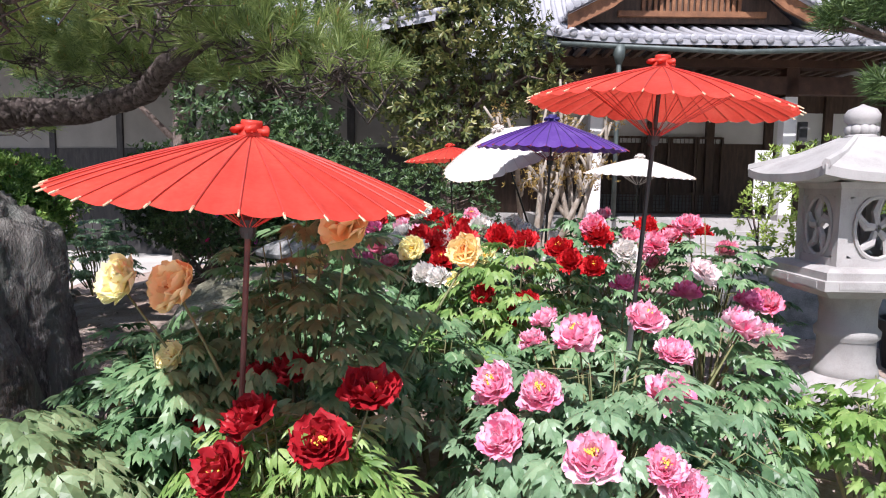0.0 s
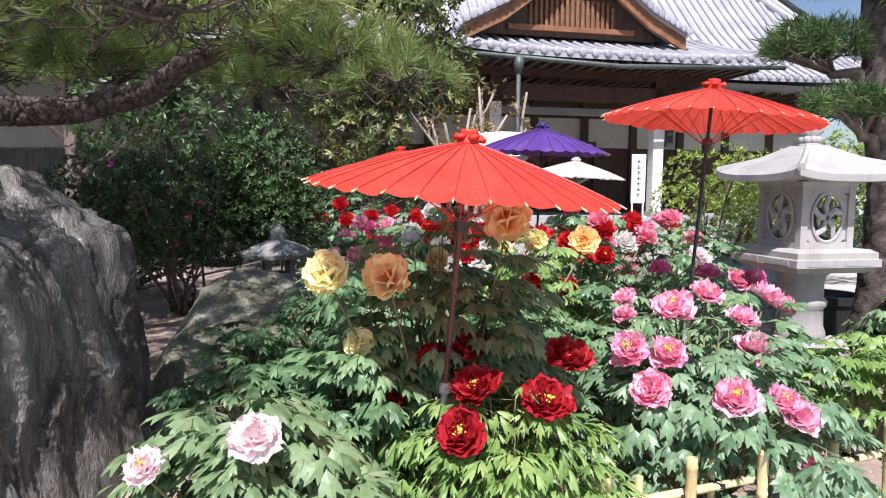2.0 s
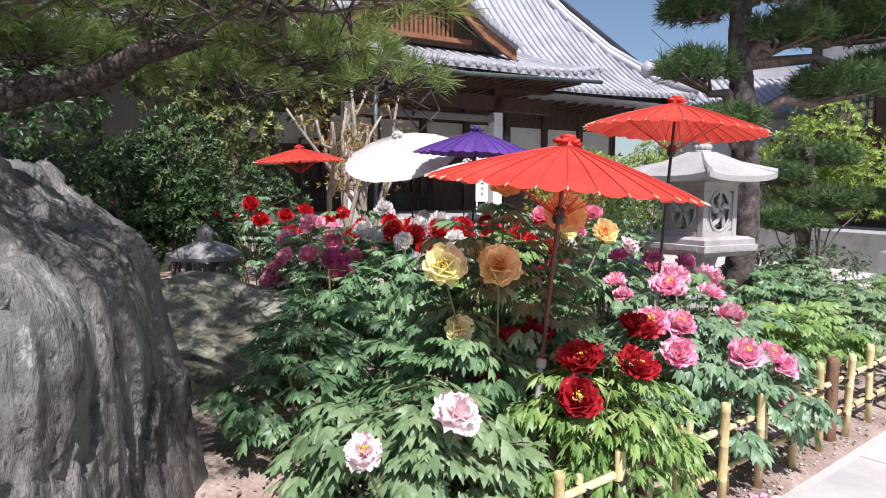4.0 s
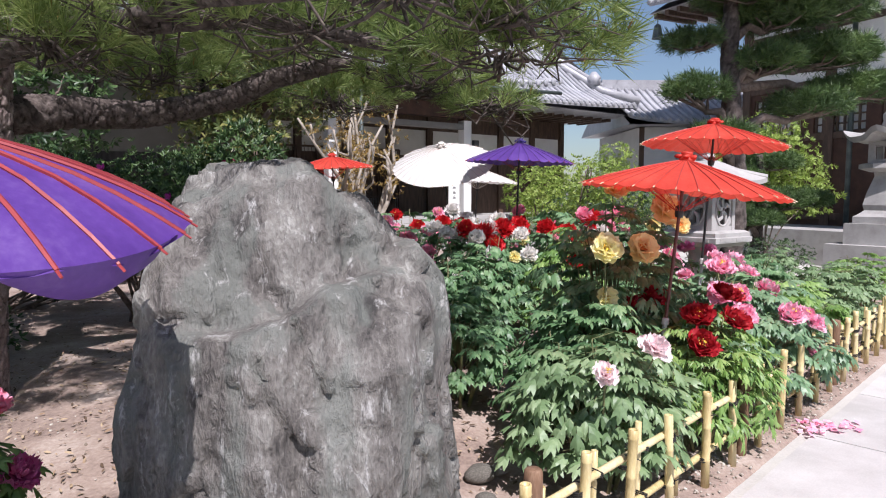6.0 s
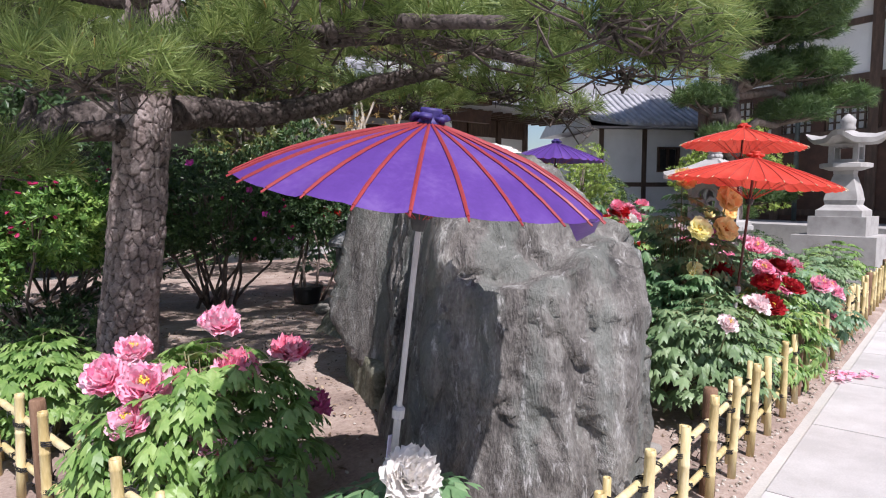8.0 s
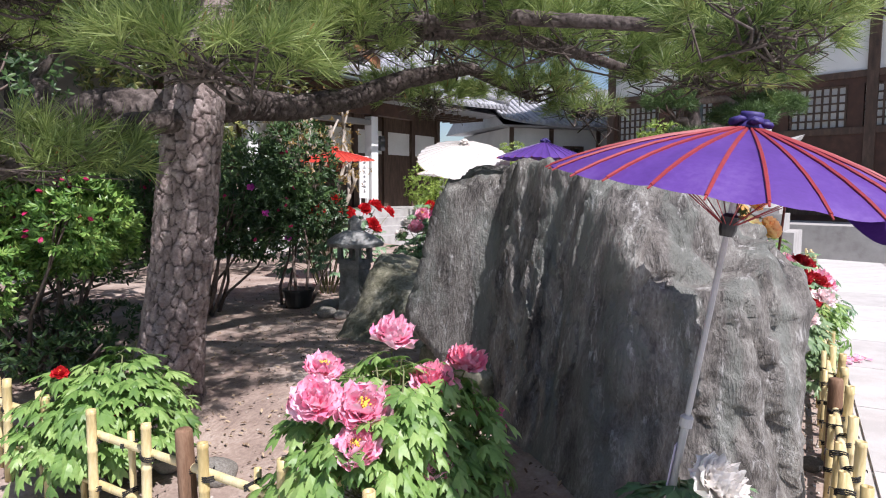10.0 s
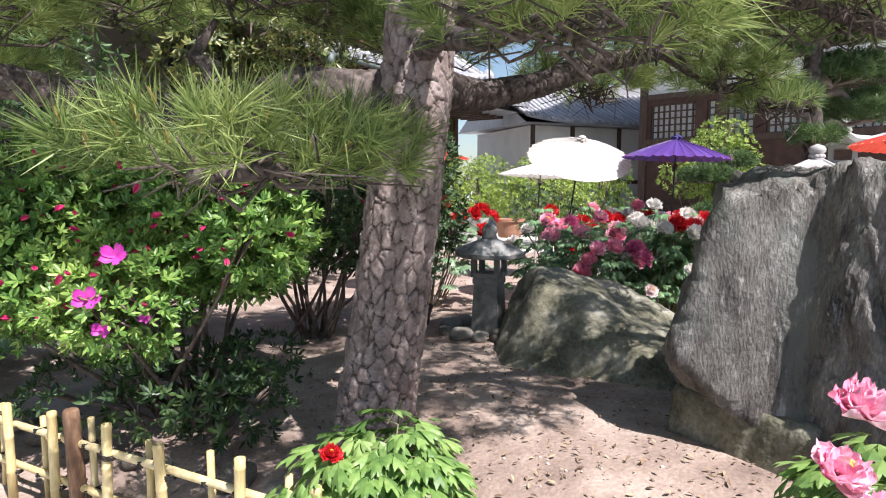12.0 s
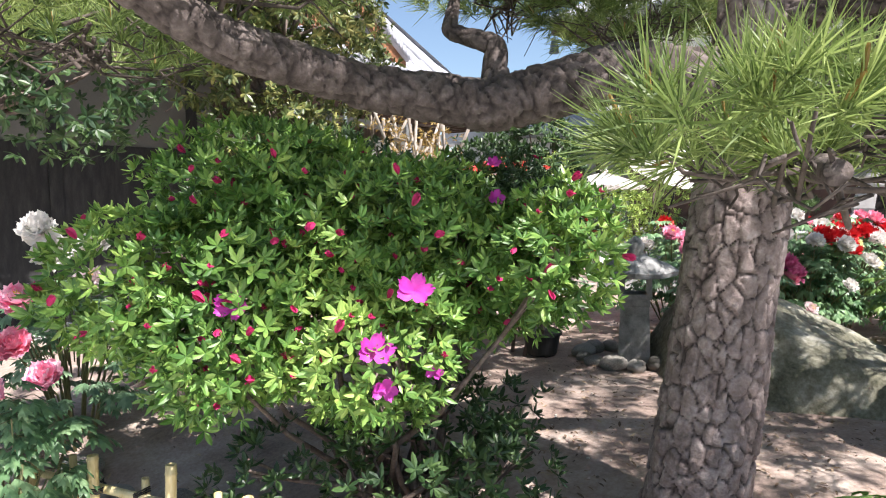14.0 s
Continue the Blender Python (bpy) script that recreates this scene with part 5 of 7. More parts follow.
pine = thing("black_pine", "old black pine with plated bark and long needle pads", "pine tree")
TRUNK = [(-4.50, 5.12, 0.10), (-4.47, 5.10, 0.35), (-4.43, 5.06, 0.8), (-4.38, 5.02, 1.3), (-4.33, 4.98, 1.8), (-4.30, 4.95, 2.2), (-4.22, 4.93, 2.8), (-4.3, 5.0, 3.5), (-4.15, 5.05, 4.3)]
part("trunk", bark_tube(TRUNK, [0.25, 0.205, 0.188, 0.182, 0.18, 0.178, 0.165, 0.14, 0.08], 150, 0.058, 1, 0.016), BARK, pine, "trunk with thick grey-brown bark plates", True, "crack")
BOUGHS = [
    ([(-4.36, 5.0, 1.98), (-4.0, 5.3, 2.06), (-3.4, 5.56, 2.12), (-2.9, 5.5, 2.2), (-2.55, 5.35, 2.42), (-2.0, 5.2, 2.45), (-1.4, 5.15, 2.36)], [0.14, 0.12, 0.10, 0.09, 0.08, 0.055, 0.03]),
    ([(-4.36, 5.04, 1.95), (-4.75, 5.35, 1.98), (-5.1, 5.6, 1.88), (-5.55, 5.86, 1.9), (-6.0, 5.95, 2.05), (-6.5, 5.9, 2.15), (-7.1, 5.7, 2.3)], [0.14, 0.115, 0.10, 0.085, 0.075, 0.06, 0.035]),
    ([(-5.1, 5.62, 1.93), (-5.0, 5.7, 2.1), (-5.1, 5.85, 2.22), (-4.95, 6.0, 2.4)], [0.06, 0.045, 0.035, 0.02]),
    ([(-4.36, 4.95, 1.9), (-4.7, 4.62, 1.82), (-5.15, 4.5, 1.62), (-5.55, 4.35, 1.52)], [0.08, 0.06, 0.045, 0.025]),
    ([(-4.34, 4.9, 2.15), (-4.42, 4.6, 2.16), (-4.5, 4.25, 2.1), (-4.52, 3.9, 2.04)], [0.07, 0.055, 0.04, 0.025]),
    ([(-4.26, 4.93, 2.35), (-3.9, 4.55, 2.42), (-3.4, 4.2, 2.45), (-2.7, 3.9, 2.42), (-1.9, 3.5, 2.28)], [0.10, 0.085, 0.07, 0.05, 0.025]),
    # added bough above the view, carries the shading pad at (-4.7, 3.35)
    ([(-4.24, 4.95, 2.65), (-4.5, 4.4, 2.85), (-4.7, 3.8, 2.98), (-4.75, 3.4, 3.0)], [0.07, 0.055, 0.045, 0.025]),
    ([(-3.4, 4.2, 2.45), (-3.0, 3.6, 2.42), (-2.6, 2.95, 2.34), (-2.2, 2.6, 2.26)], [0.05, 0.045, 0.035, 0.02]),
    ([(-4.22, 4.93, 2.8), (-3.8, 4.9, 2.95), (-3.2, 5.0, 3.0), (-2.6, 5.1, 2.98)], [0.08, 0.065, 0.05, 0.03]),
    ([(-4.25, 4.98, 2.75), (-4.8, 5.3, 2.85), (-5.3, 5.4, 2.9), (-5.9, 5.5, 2.95)], [0.08, 0.065, 0.05, 0.03]),
    ([(-4.3, 5.0, 3.4), (-4.0, 5.5, 3.5), (-3.6, 5.9, 3.55)], [0.06, 0.05, 0.03]),
]
for k, (pts, rad) in enumerate(BOUGHS):
    part("limb", bark_tube([np.array(q) + (0.05 * math.sin(i * 2.3 + k), 0.05 * math.cos(i * 1.9 + k), 0.045 * math.sin(i * 2.9)) * np.array(0 < i) for i, q in enumerate(pts)], rad, 42, 0.062, 3 + k, 0.022), SHADED_BARK, pine, "crooked limb with shade put into its bark colour", True, "crack")
PADS = [
    # pads at (-4.7, 3.35), (-3.55, 3.35), (-5.25, 4.85): unseen, added to cast shade
    (-5.30, 4.48, 1.62, 0.60, 0.42, 0.20), (-4.7, 3.35, 3.05, 0.65, 0.6, 0.25), (-2.35, 2.5, 2.28, 0.62, 0.42, 0.16), (-3.55, 3.35, 2.6, 0.5, 0.3, 0.15), (-3.8, 4.2, 2.32, 0.5, 0.38, 0.17), (-1.75, 2.75, 2.3, 0.4, 0.35, 0.15), (-5.25, 4.85, 3.0, 0.7, 0.5, 0.25), (-4.55, 3.75, 2.06, 0.55, 0.42, 0.18), (-1.45, 5.05, 2.38, 0.55, 0.45, 0.22), (-2.4, 5.0, 2.62, 0.85, 0.65, 0.32),
    (-1.55, 3.25, 2.24, 0.62, 0.52, 0.22), (-2.4, 3.75, 2.42, 0.72, 0.55, 0.24), (-3.2, 4.05, 2.52, 0.75, 0.55, 0.26), (-3.3, 4.95, 3.0, 0.8, 0.7, 0.34),
    (-6.75, 5.0, 2.62, 0.55, 0.5, 0.24), (-5.4, 5.9, 2.9, 0.7, 0.6, 0.28), (-6.95, 5.75, 2.35, 0.6, 0.55, 0.26),
    (-3.7, 5.7, 3.45, 0.8, 0.8, 0.35), (-5.3, 5.15, 2.58, 0.55, 0.45, 0.22), (-0.95, 4.9, 2.2, 0.35, 0.3, 0.16), (-1.9, 4.3, 2.62, 0.6, 0.5, 0.24),
    (-6.1, 5.9, 2.3, 0.5, 0.4, 0.2),
    (-3.4, 6.1, 2.55, 0.7, 0.5, 0.25), (-4.7, 6.2, 2.75, 0.7, 0.6, 0.28), (-6.2, 6.95, 2.2, 0.7, 0.5, 0.26), (-7.0, 6.5, 2.25, 0.65, 0.5, 0.26), (-2.0, 5.9, 2.35, 0.6, 0.45, 0.22), (-5.3, 7.2, 2.75, 0.8, 0.6, 0.3),
    (-4.0, 6.6, 2.75, 0.6, 0.5, 0.25)]
BRANCH_ENDS = np.array([q for pts, _ in BOUGHS for q in pts])
JOINTS = [BRANCH_ENDS[np.argmin(np.linalg.norm(BRANCH_ENDS - np.array(p[:3]), axis=1))] for p in PADS]
rng = np.random.default_rng(21)
tw = Geo()
twigs(tw, PADS, JOINTS, rng, 15)
part("twig_wood", tw, DARK_TWIG, pine, "bare crooked twigs", True, kind="stuff")
P, A = pad_places(PADS, 155, rng)
needles = Geo()
for k in range(4):
    tv, tf = tuft(46, 0.15, (10, 72), 60 + k, 0.0022)
    pick = np.arange(len(P)) % 4 == k
    needles.many(tv, tf, turns(A[pick], rng.uniform(0, 6.28, pick.sum()), rng.uniform(0.8, 1.2, pick.sum())), P[pick])
part("needles", needles, NEEDLE, pine, "long green needles in tufts", kind="stuff")
candle = Geo()
pick = rng.uniform(size=len(P)) < 0.3
cv, cf = Geo().lathe([(0.0045, 0), (0.0055, 0.03), (0.003, 0.055)], 5), None
candle.many(cv.v[0], [q for q in cv.f if len(q) == 4], turns(A[pick] * (0.4, 0.4, 1.2), rng.uniform(0, 6, pick.sum()), 1.0), P[pick] + (0, 0, 0.02))
part("new_growth", candle, RUST_LEAF, pine, "pale new shoots", kind="stuff")


def cloud_pine(x, y, height, pads, label, seed, lean=0.0, radius=0.14):
    z0 = bed_height(x, y) if y < 9 else 0.0
    root = thing("cloud_pine", label, "pine tree")
    rng = np.random.default_rng(seed)
    zs = np.linspace(z0 - 0.05, height, 9)
    spine = np.c_[x + 0.10 * np.sin(zs * 1.6) + lean * zs, y + 0.08 * np.cos(zs * 1.3) - 0.08, zs]
    part("trunk", bark_tube(spine, np.linspace(radius * 1.1, radius * 0.55, 9), 28, 0.09, seed), SHADED_BARK, root, "dark upright trunk", True, "crack")
    full = []
    for k, (dx, dy, z, rx, ry, rz) in enumerate(pads):
        c = np.array((x + dx, y + dy, z))
        s = spine[np.argmin(np.abs(zs - (z - 0.25)))]
        limb = Geo()
        limb.tube([s, s * 0.6 + c * 0.4 + (0, 0, 0.08), s * 0.3 + c * 0.7 - (0, 0, 0.06), c - (0, 0, rz * 0.3)], [0.06, 0.05, 0.04, 0.02], 8, 0.15, k)
        for b in range(7):
            a = rng.uniform(0, 6.28)
            limb.tube([s * 0.3 + c * 0.7 - (0, 0, 0.06), c + (0.4 * rx * math.cos(a), 0.4 * ry * math.sin(a), -rz * 0.4), c + (0.85 * rx * math.cos(a), 0.85 * ry * math.sin(a), -rz * 0.1)], [0.02, 0.014, 0.006], 5, 0.1, b)
        part("limb", limb, TWIG, root, smooth=True)
        full.append((*c, rx, ry, rz))
    P, A = pad_places(full, 620, rng)
    g = Geo()
    for k in range(3):
        tv, tf = tuft(26, 0.10, (10, 80), seed * 3 + k, 0.0034)
        pick = np.arange(len(P)) % 3 == k
        g.many(tv, tf, turns(A[pick], rng.uniform(0, 6.28, pick.sum()), rng.uniform(0.8, 1.2, pick.sum())), P[pick])
    part("needles", g, DARK_NEEDLE, root, "dense dark green needle clouds", kind="stuff")
    return root


cloud_pine(2.55, 6.25, 4.2, [(-0.5, -0.1, 2.62, 0.36, 0.32, 0.2), (0.35, -0.4, 3.72, 1.0, 0.85, 0.34), (-0.2, -0.2, 4.05, 0.75, 0.65, 0.3), (0.25, -0.3, 2.95, 0.4, 0.35, 0.2), (1.35, 0.0, 3.15, 0.72, 0.55, 0.26), (0.9, -0.3, 2.5, 0.45, 0.4, 0.2),
                             (-0.4, 0.1, 3.2, 0.34, 0.32, 0.16), (1.9, -0.1, 2.75, 0.62, 0.5, 0.22), (0.55, -0.1, 3.5, 0.6, 0.5, 0.25), (-0.3, -0.3, 2.15, 0.32, 0.3, 0.15), (1.5, 0.2, 3.75, 0.7, 0.6, 0.28),
                             (0.35, 0.2, 4.3, 0.9, 0.8, 0.35)],
           "trained pine with flat needle clouds behind the granite lantern", 3)
cloud_pine(5.9, 9.2, 2.2, [(-0.5, 0, 1.75, 0.6, 0.5, 0.24), (0.4, 0.1, 2.05, 0.6, 0.5, 0.24), (0.2, -0.5, 1.4, 0.8, 0.6, 0.22), (-0.7, -0.5, 1.1, 0.7, 0.5, 0.2)],
           "low trained pine before the side hall", 5, radius=0.1)


# ---------------------------------------------------------------- leafy shrubs and trees
LEAF_V = np.array([(0, 0, 0), (-0.17, 0.38, 0.05), (0, 0.5, -0.01), (0.17, 0.38, 0.05), (-0.13, 0.75, 0.0), (0, 1, -0.08), (0.13, 0.75, 0.0)])
LEAF_F = np.array([(0, 2, 1), (0, 3, 2), (1, 2, 4), (2, 3, 6), (2, 5, 4), (2, 6, 5)])


def whorl(count, tilt, seed, wide=1.0):
    """Leaves set round +z."""
    rng = np.random.default_rng(seed)
    v, f = [], []
    for k in range(count):
        a, t = 2 * math.pi * (k + rng.uniform(-0.25, 0.25)) / count, radians(tilt + rng.uniform(-22, 22))
        y = np.array((math.cos(a) * math.sin(t), math.sin(a) * math.sin(t), math.cos(t)))
        x = np.array((-math.sin(a), math.cos(a), 0.0))
        z = np.cross(x, y)
        m = np.stack([x * wide, y, z], -1) * rng.uniform(0.75, 1.15)
        f += (LEAF_F + len(v)).tolist()
        v += (LEAF_V @ m.T).tolist()
    return np.array(v), np.array(f)


def leafy(geo, blobs, per, size, seed, count=6, tilt=62, wide=1.0, shell=0.72, up=0.5):
    """Whorls of leaves on and under the skin of uneven blobs; gives back the places."""
    rng = np.random.default_rng(seed)
    allp = []
    for b, (x, y, z, rx, ry, rz) in enumerate(blobs):
        k = int(per * (rx * ry + ry * rz + rx * rz))
        d = rng.normal(size=(k, 3))
        d /= np.linalg.norm(d, axis=1)[:, None]
        r = shell + (1 - shell) * rng.uniform(size=k) ** 0.6
        bump = np.array([1 + 0.22 * noise.noise(Vector(q) * 2.3 + Vector((b * 5.0 + seed, 0, 0))) + 0.1 * noise.noise(Vector(q) * 6.0) for q in d])
        p = np.array((x, y, z)) + d * np.array((rx, ry, rz)) * (r * bump)[:, None]
        axes = d + (0, 0, up) + rng.normal(0, 0.3, (k, 3))
        for s in range(3):
            tv, tf = whorl(count, tilt, seed * 9 + s, wide)
            pick = np.arange(k) % 3 == s
            geo.many(tv, tf, turns(axes[pick], rng.uniform(0, 6.28, pick.sum()), size * rng.uniform(0.75, 1.25, pick.sum())), p[pick])
        allp.append((p, d))
    return allp


def azalea_bloom(n, length, width, tilt, seed, name, mat):
    return petals_geo(seed, [(n, tilt, length, width, 0.3)], 1.0, 0.05).mesh(name, mat, True, "heart")


AZ_BLOOM = azalea_bloom(5, 0.050, 0.0125, 74, 71, "azalea_bloom", PETAL["azalea"])
AZ_BUD = azalea_bloom(4, 0.028, 0.007, 16, 72, "azalea_bud", PETAL["bud"])


def shrub(label, blobs, per, size, mat, seed, base, stems=12, blooms=(), buds=0, category="shrub", wide=1.0, low=0.1, name="shrub", stem_mat=None, view=(-0.6, -0.8, 0.25), shell=0.72):
    root = thing(name, label, category)
    g, st = Geo(), Geo()
    skins = leafy(g, blobs, per, size, seed, wide=wide, shell=shell)
    part("foliage", g, mat, root, kind="stuff")
    rng = np.random.default_rng(seed + 500)
    bx, by = base
    bz = bed_height(bx, by) if by < 9 and bx > -8 and bx < 7 else 0.0
    for k in range(stems):
        x, y, z, rx, ry, rz = blobs[k % len(blobs)]
        a = rng.uniform(0, 6.28)
        e = np.array((x + 0.6 * rx * math.cos(a), y + 0.6 * ry * math.sin(a), z + rng.uniform(-0.2, 0.5) * rz))
        s = np.array((bx + rng.normal(0, 0.10), by + rng.normal(0, 0.10), bz - 0.03))
        m = s * 0.5 + e * 0.5 + rng.normal(0, 0.08, 3)
        st.tube([s, s * 0.55 + m * 0.45 + rng.normal(0, 0.03, 3), m, e], [0.02, 0.016, 0.012, 0.006], 6, 0.1, k)
        for b in range(3):
            e2 = e + rng.normal(0, 0.22, 3) * (rx, ry, rz)
            st.tube([m * 0.5 + e * 0.5, e * 0.4 + e2 * 0.6 + rng.normal(0, 0.02, 3), e2], [0.009, 0.006, 0.003], 5)
    part("stem_wood", st, stem_mat or TWIG, root, "bare branching stems", True, kind="stuff")
    if buds:
        view = np.array(view) / np.linalg.norm(view)
        pool = np.concatenate([p[(d @ view > 0.25)] for p, d in skins])
        for k in rng.choice(len(pool), buds, replace=False):
            b = part("bud", AZ_BUD, None, root)
            b.matrix_basis = Matrix.Translation(Vector(pool[k] + view * 0.05)) @ Vector(view + rng.normal(0, 0.5, 3)).to_track_quat("Z", "Y").to_matrix().to_4x4() @ Matrix.Scale(rng.uniform(1.1, 1.8), 4)
    for k, (x, y, z, s) in enumerate(blooms):
        b = part("bloom", AZ_BLOOM, None, root, "open magenta bloom")
        b.matrix_basis = Matrix.Translation((x, y, z)) @ Vector((-0.55 + 0.3 * math.sin(k * 2.1), -0.8, 0.3 + 0.2 * math.cos(k))).to_track_quat("Z", "Y").to_matrix().to_4x4() @ Matrix.Scale(s, 4)
    return root


shrub("large azalea with fresh leaves, red buds and few magenta blooms",
      [(-5.15, 6.2, 1.32, 0.62, 0.55, 0.42), (-5.75, 6.35, 1.15, 0.5, 0.5, 0.42), (-5.45, 5.95, 0.98, 0.42, 0.36, 0.34), (-4.85, 6.1, 1.2, 0.42, 0.4, 0.36), (-5.3, 6.6, 1.45, 0.6, 0.5, 0.35), (-5.95, 6.25, 0.98, 0.3, 0.3, 0.3), (-6.1, 6.5, 1.2, 0.38, 0.36, 0.3), (-5.6, 6.5, 1.58, 0.5, 0.42, 0.28), (-4.9, 5.75, 1.22, 0.32, 0.28, 0.3), (-4.88, 5.48, 1.3, 0.27, 0.25, 0.28)],
      1250, 0.052, AZALEA_LEAF, 31, (-5.05, 6.35), 16,
      [(-5.55, 5.577, 1.205, 1.5), (-5.662, 5.657, 1.007, 1.5), (-5.99, 6.0, 1.16, 1.4), (-5.60, 5.68, 0.86, 1.1), (-5.0, 5.72, 1.52, 0.9), (-5.42, 5.62, 0.9, 0.8)], 150, "azalea", name="azalea")
shrub("low dark evergreen undergrowth beneath the azalea", [(-5.15, 6.0, 0.42, 0.5, 0.35, 0.24), (-4.75, 6.05, 0.45, 0.35, 0.3, 0.24), (-5.6, 6.3, 0.4, 0.4, 0.3, 0.2), (-4.95, 5.75, 0.33, 0.3, 0.25, 0.2)],
      420, 0.055, DARK_LEAF, 32, (-5.1, 6.1), 8)
shrub("dark azalea with a few magenta blooms behind the pine",
      [(-3.55, 7.2, 1.35, 0.7, 0.55, 0.5), (-3.0, 7.6, 1.5, 0.6, 0.5, 0.55), (-4.1, 7.3, 1.3, 0.6, 0.5, 0.45), (-3.1, 7.3, 1.1, 0.45, 0.4, 0.35), (-4.5, 7.6, 1.5, 0.6, 0.5, 0.5)],
      800, 0.055, DARK_LEAF, 33, (-3.6, 7.6), 16, [(-3.9, 6.75, 1.75, 1.1), (-3.2, 6.8, 1.25, 1.0), (-3.35, 6.75, 1.5, 1.0), (-2.9, 7.0, 1.0, 0.9)], 22, "azalea", name="azalea", view=(0.3, -0.9, 0.2))
shrub("dark evergreen hedge behind the pine", [(-3.6, 10.4, 1.3, 1.1, 0.6, 0.9), (-2.2, 10.6, 1.2, 0.9, 0.6, 0.8), (-4.6, 8.6, 1.1, 0.8, 0.5, 0.7)], 430, 0.07, DARK_LEAF, 34, (-5.2, 8.7), 12)
shrub("green shrub standing beside the temple steps", [(6.4, 14.6, 1.6, 0.9, 0.8, 0.9), (7.4, 14.9, 1.3, 0.8, 0.7, 0.7), (5.7, 14.9, 1.3, 0.6, 0.6, 0.6), (6.6, 14.4, 2.3, 0.6, 0.5, 0.5)], 240, 0.085, LIME_LEAF, 36, (6.5, 14.7), 10)
shrub("dark rounded shrub before the white storehouse", [(5.0, 12.0, 1.3, 0.8, 0.6, 0.7), (4.1, 12.4, 1.1, 0.6, 0.5, 0.55), (5.9, 12.2, 1.0, 0.6, 0.5, 0.5)], 260, 0.075, DARK_LEAF, 37, (5.0, 12.1), 8)
shrub("fresh green maple in front of the side hall", [(6.9, 9.9, 2.15, 1.0, 0.8, 0.55), (7.7, 10.2, 1.9, 0.8, 0.7, 0.5), (6.2, 10.1, 1.8, 0.7, 0.6, 0.45), (7.2, 9.6, 1.5, 0.9, 0.6, 0.4), (6.9, 9.8, 2.7, 0.6, 0.5, 0.35)], 260, 0.075, LIME_LEAF, 38, (6.9, 10.0), 10, category="tree", name="maple_tree")
shrub("low juniper mat beside the lantern pedestal", [(5.2, 8.3, 0.55, 0.9, 0.6, 0.32), (4.3, 8.0, 0.45, 0.7, 0.5, 0.28)], 420, 0.05, DARK_LEAF, 39, (5.0, 8.2), 6)
shrub("clipped yellow-green hedge before the temple porch", [(5.3, 16.4, 1.6, 0.85, 0.6, 0.8), (6.4, 16.7, 1.7, 0.9, 0.6, 0.85), (5.8, 16.3, 1.2, 1.1, 0.55, 0.6)], 260, 0.085, LIME_LEAF, 42, (5.8, 16.5), 8, category="hedge", name="hedge")
shrub("weeping fresh green shrub behind the purple umbrella", [(2.6, 9.6, 1.75, 0.8, 0.6, 0.4), (2.1, 9.5, 1.25, 0.45, 0.4, 0.5), (3.1, 9.6, 1.2, 0.4, 0.4, 0.5), (2.6, 9.4, 1.0, 0.5, 0.4, 0.4)], 260, 0.065, LIME_LEAF, 41, (2.6, 9.7), 8)


def leafy_tree(x, y, height, crown, label, mat, size, per, seed, bark=TWIG, radius=0.16, name="evergreen_tree"):
    root = thing(name, label, "tree")
    rng = np.random.default_rng(seed)
    trunk = Geo()
    top = np.array((x, y, height))
    trunk.tube([(x, y, -0.05), (x + 0.08, y, height * 0.35), (x - 0.05, y + 0.06, height * 0.7), top], [radius, radius * 0.85, radius * 0.6, radius * 0.2], 12, 0.06, seed)
    part("trunk", trunk, bark, root, smooth=True)
    for k, (cx, cy, cz, rx, ry, rz) in enumerate(crown):
        limbs = Geo()
        s = np.array((x, y, min(cz, height) * 0.6))
        e = np.array((cx, cy, cz))
        limbs.tube([s, s * 0.5 + e * 0.5 + (0, 0, 0.2), e], [radius * 0.4, radius * 0.28, 0.02], 7, 0.1, k)
        for b in range(6):
            d = rng.normal(size=3)
            limbs.tube([s * 0.3 + e * 0.7, e + d * (rx, ry, rz) * 0.25, e + d * (rx, ry, rz) * 0.45], [0.03, 0.02, 0.008], 5)
        part("limb", limbs, bark, root, smooth=True)
    g = Geo()
    leafy(g, crown, per, size, seed, count=6, tilt=70, wide=1.1, shell=0.55, up=0.1)
    part("crown", g, mat, root, "glossy leaves", kind="stuff")
    return root


leafy_tree(-2.6, 12.2, 6.0, [(-2.4, 11.8, 4.2, 1.5, 1.1, 0.9), (-1.5, 12.0, 3.4, 0.9, 0.8, 0.8), (-3.6, 12.2, 4.6, 1.4, 1.1, 1.0), (-2.2, 12.4, 5.5, 1.6, 1.2, 1.0), (-3.2, 11.9, 3.2, 1.0, 0.8, 0.7), (-1.7, 11.9, 4.9, 0.9, 0.8, 0.7),
                             (-4.6, 12.4, 5.6, 1.4, 1.1, 1.0), (-2.6, 11.9, 2.4, 0.9, 0.7, 0.6)],
           "large evergreen tree with glossy olive leaves beside the temple", OLIVE_LEAF, 0.115, 150, 51)
leafy_tree(-7.6, 11.6, 6.0, [(-7.5, 11.2, 4.4, 1.8, 1.2, 1.1), (-6.2, 11.5, 5.3, 1.4, 1.0, 1.0), (-8.6, 11.6, 5.2, 1.6, 1.2, 1.1), (-5.6, 11.6, 4.3, 1.1, 0.9, 0.8), (-9.6, 11.2, 3.8, 1.2, 1.0, 1.0), (-6.4, 11.3, 2.9, 1.1, 0.8, 0.8), (-5.2, 11.4, 2.7, 1.0, 0.8, 0.8)],
           "dark evergreen tree before the plaster wall", DARK_LEAF, 0.12, 120, 52)


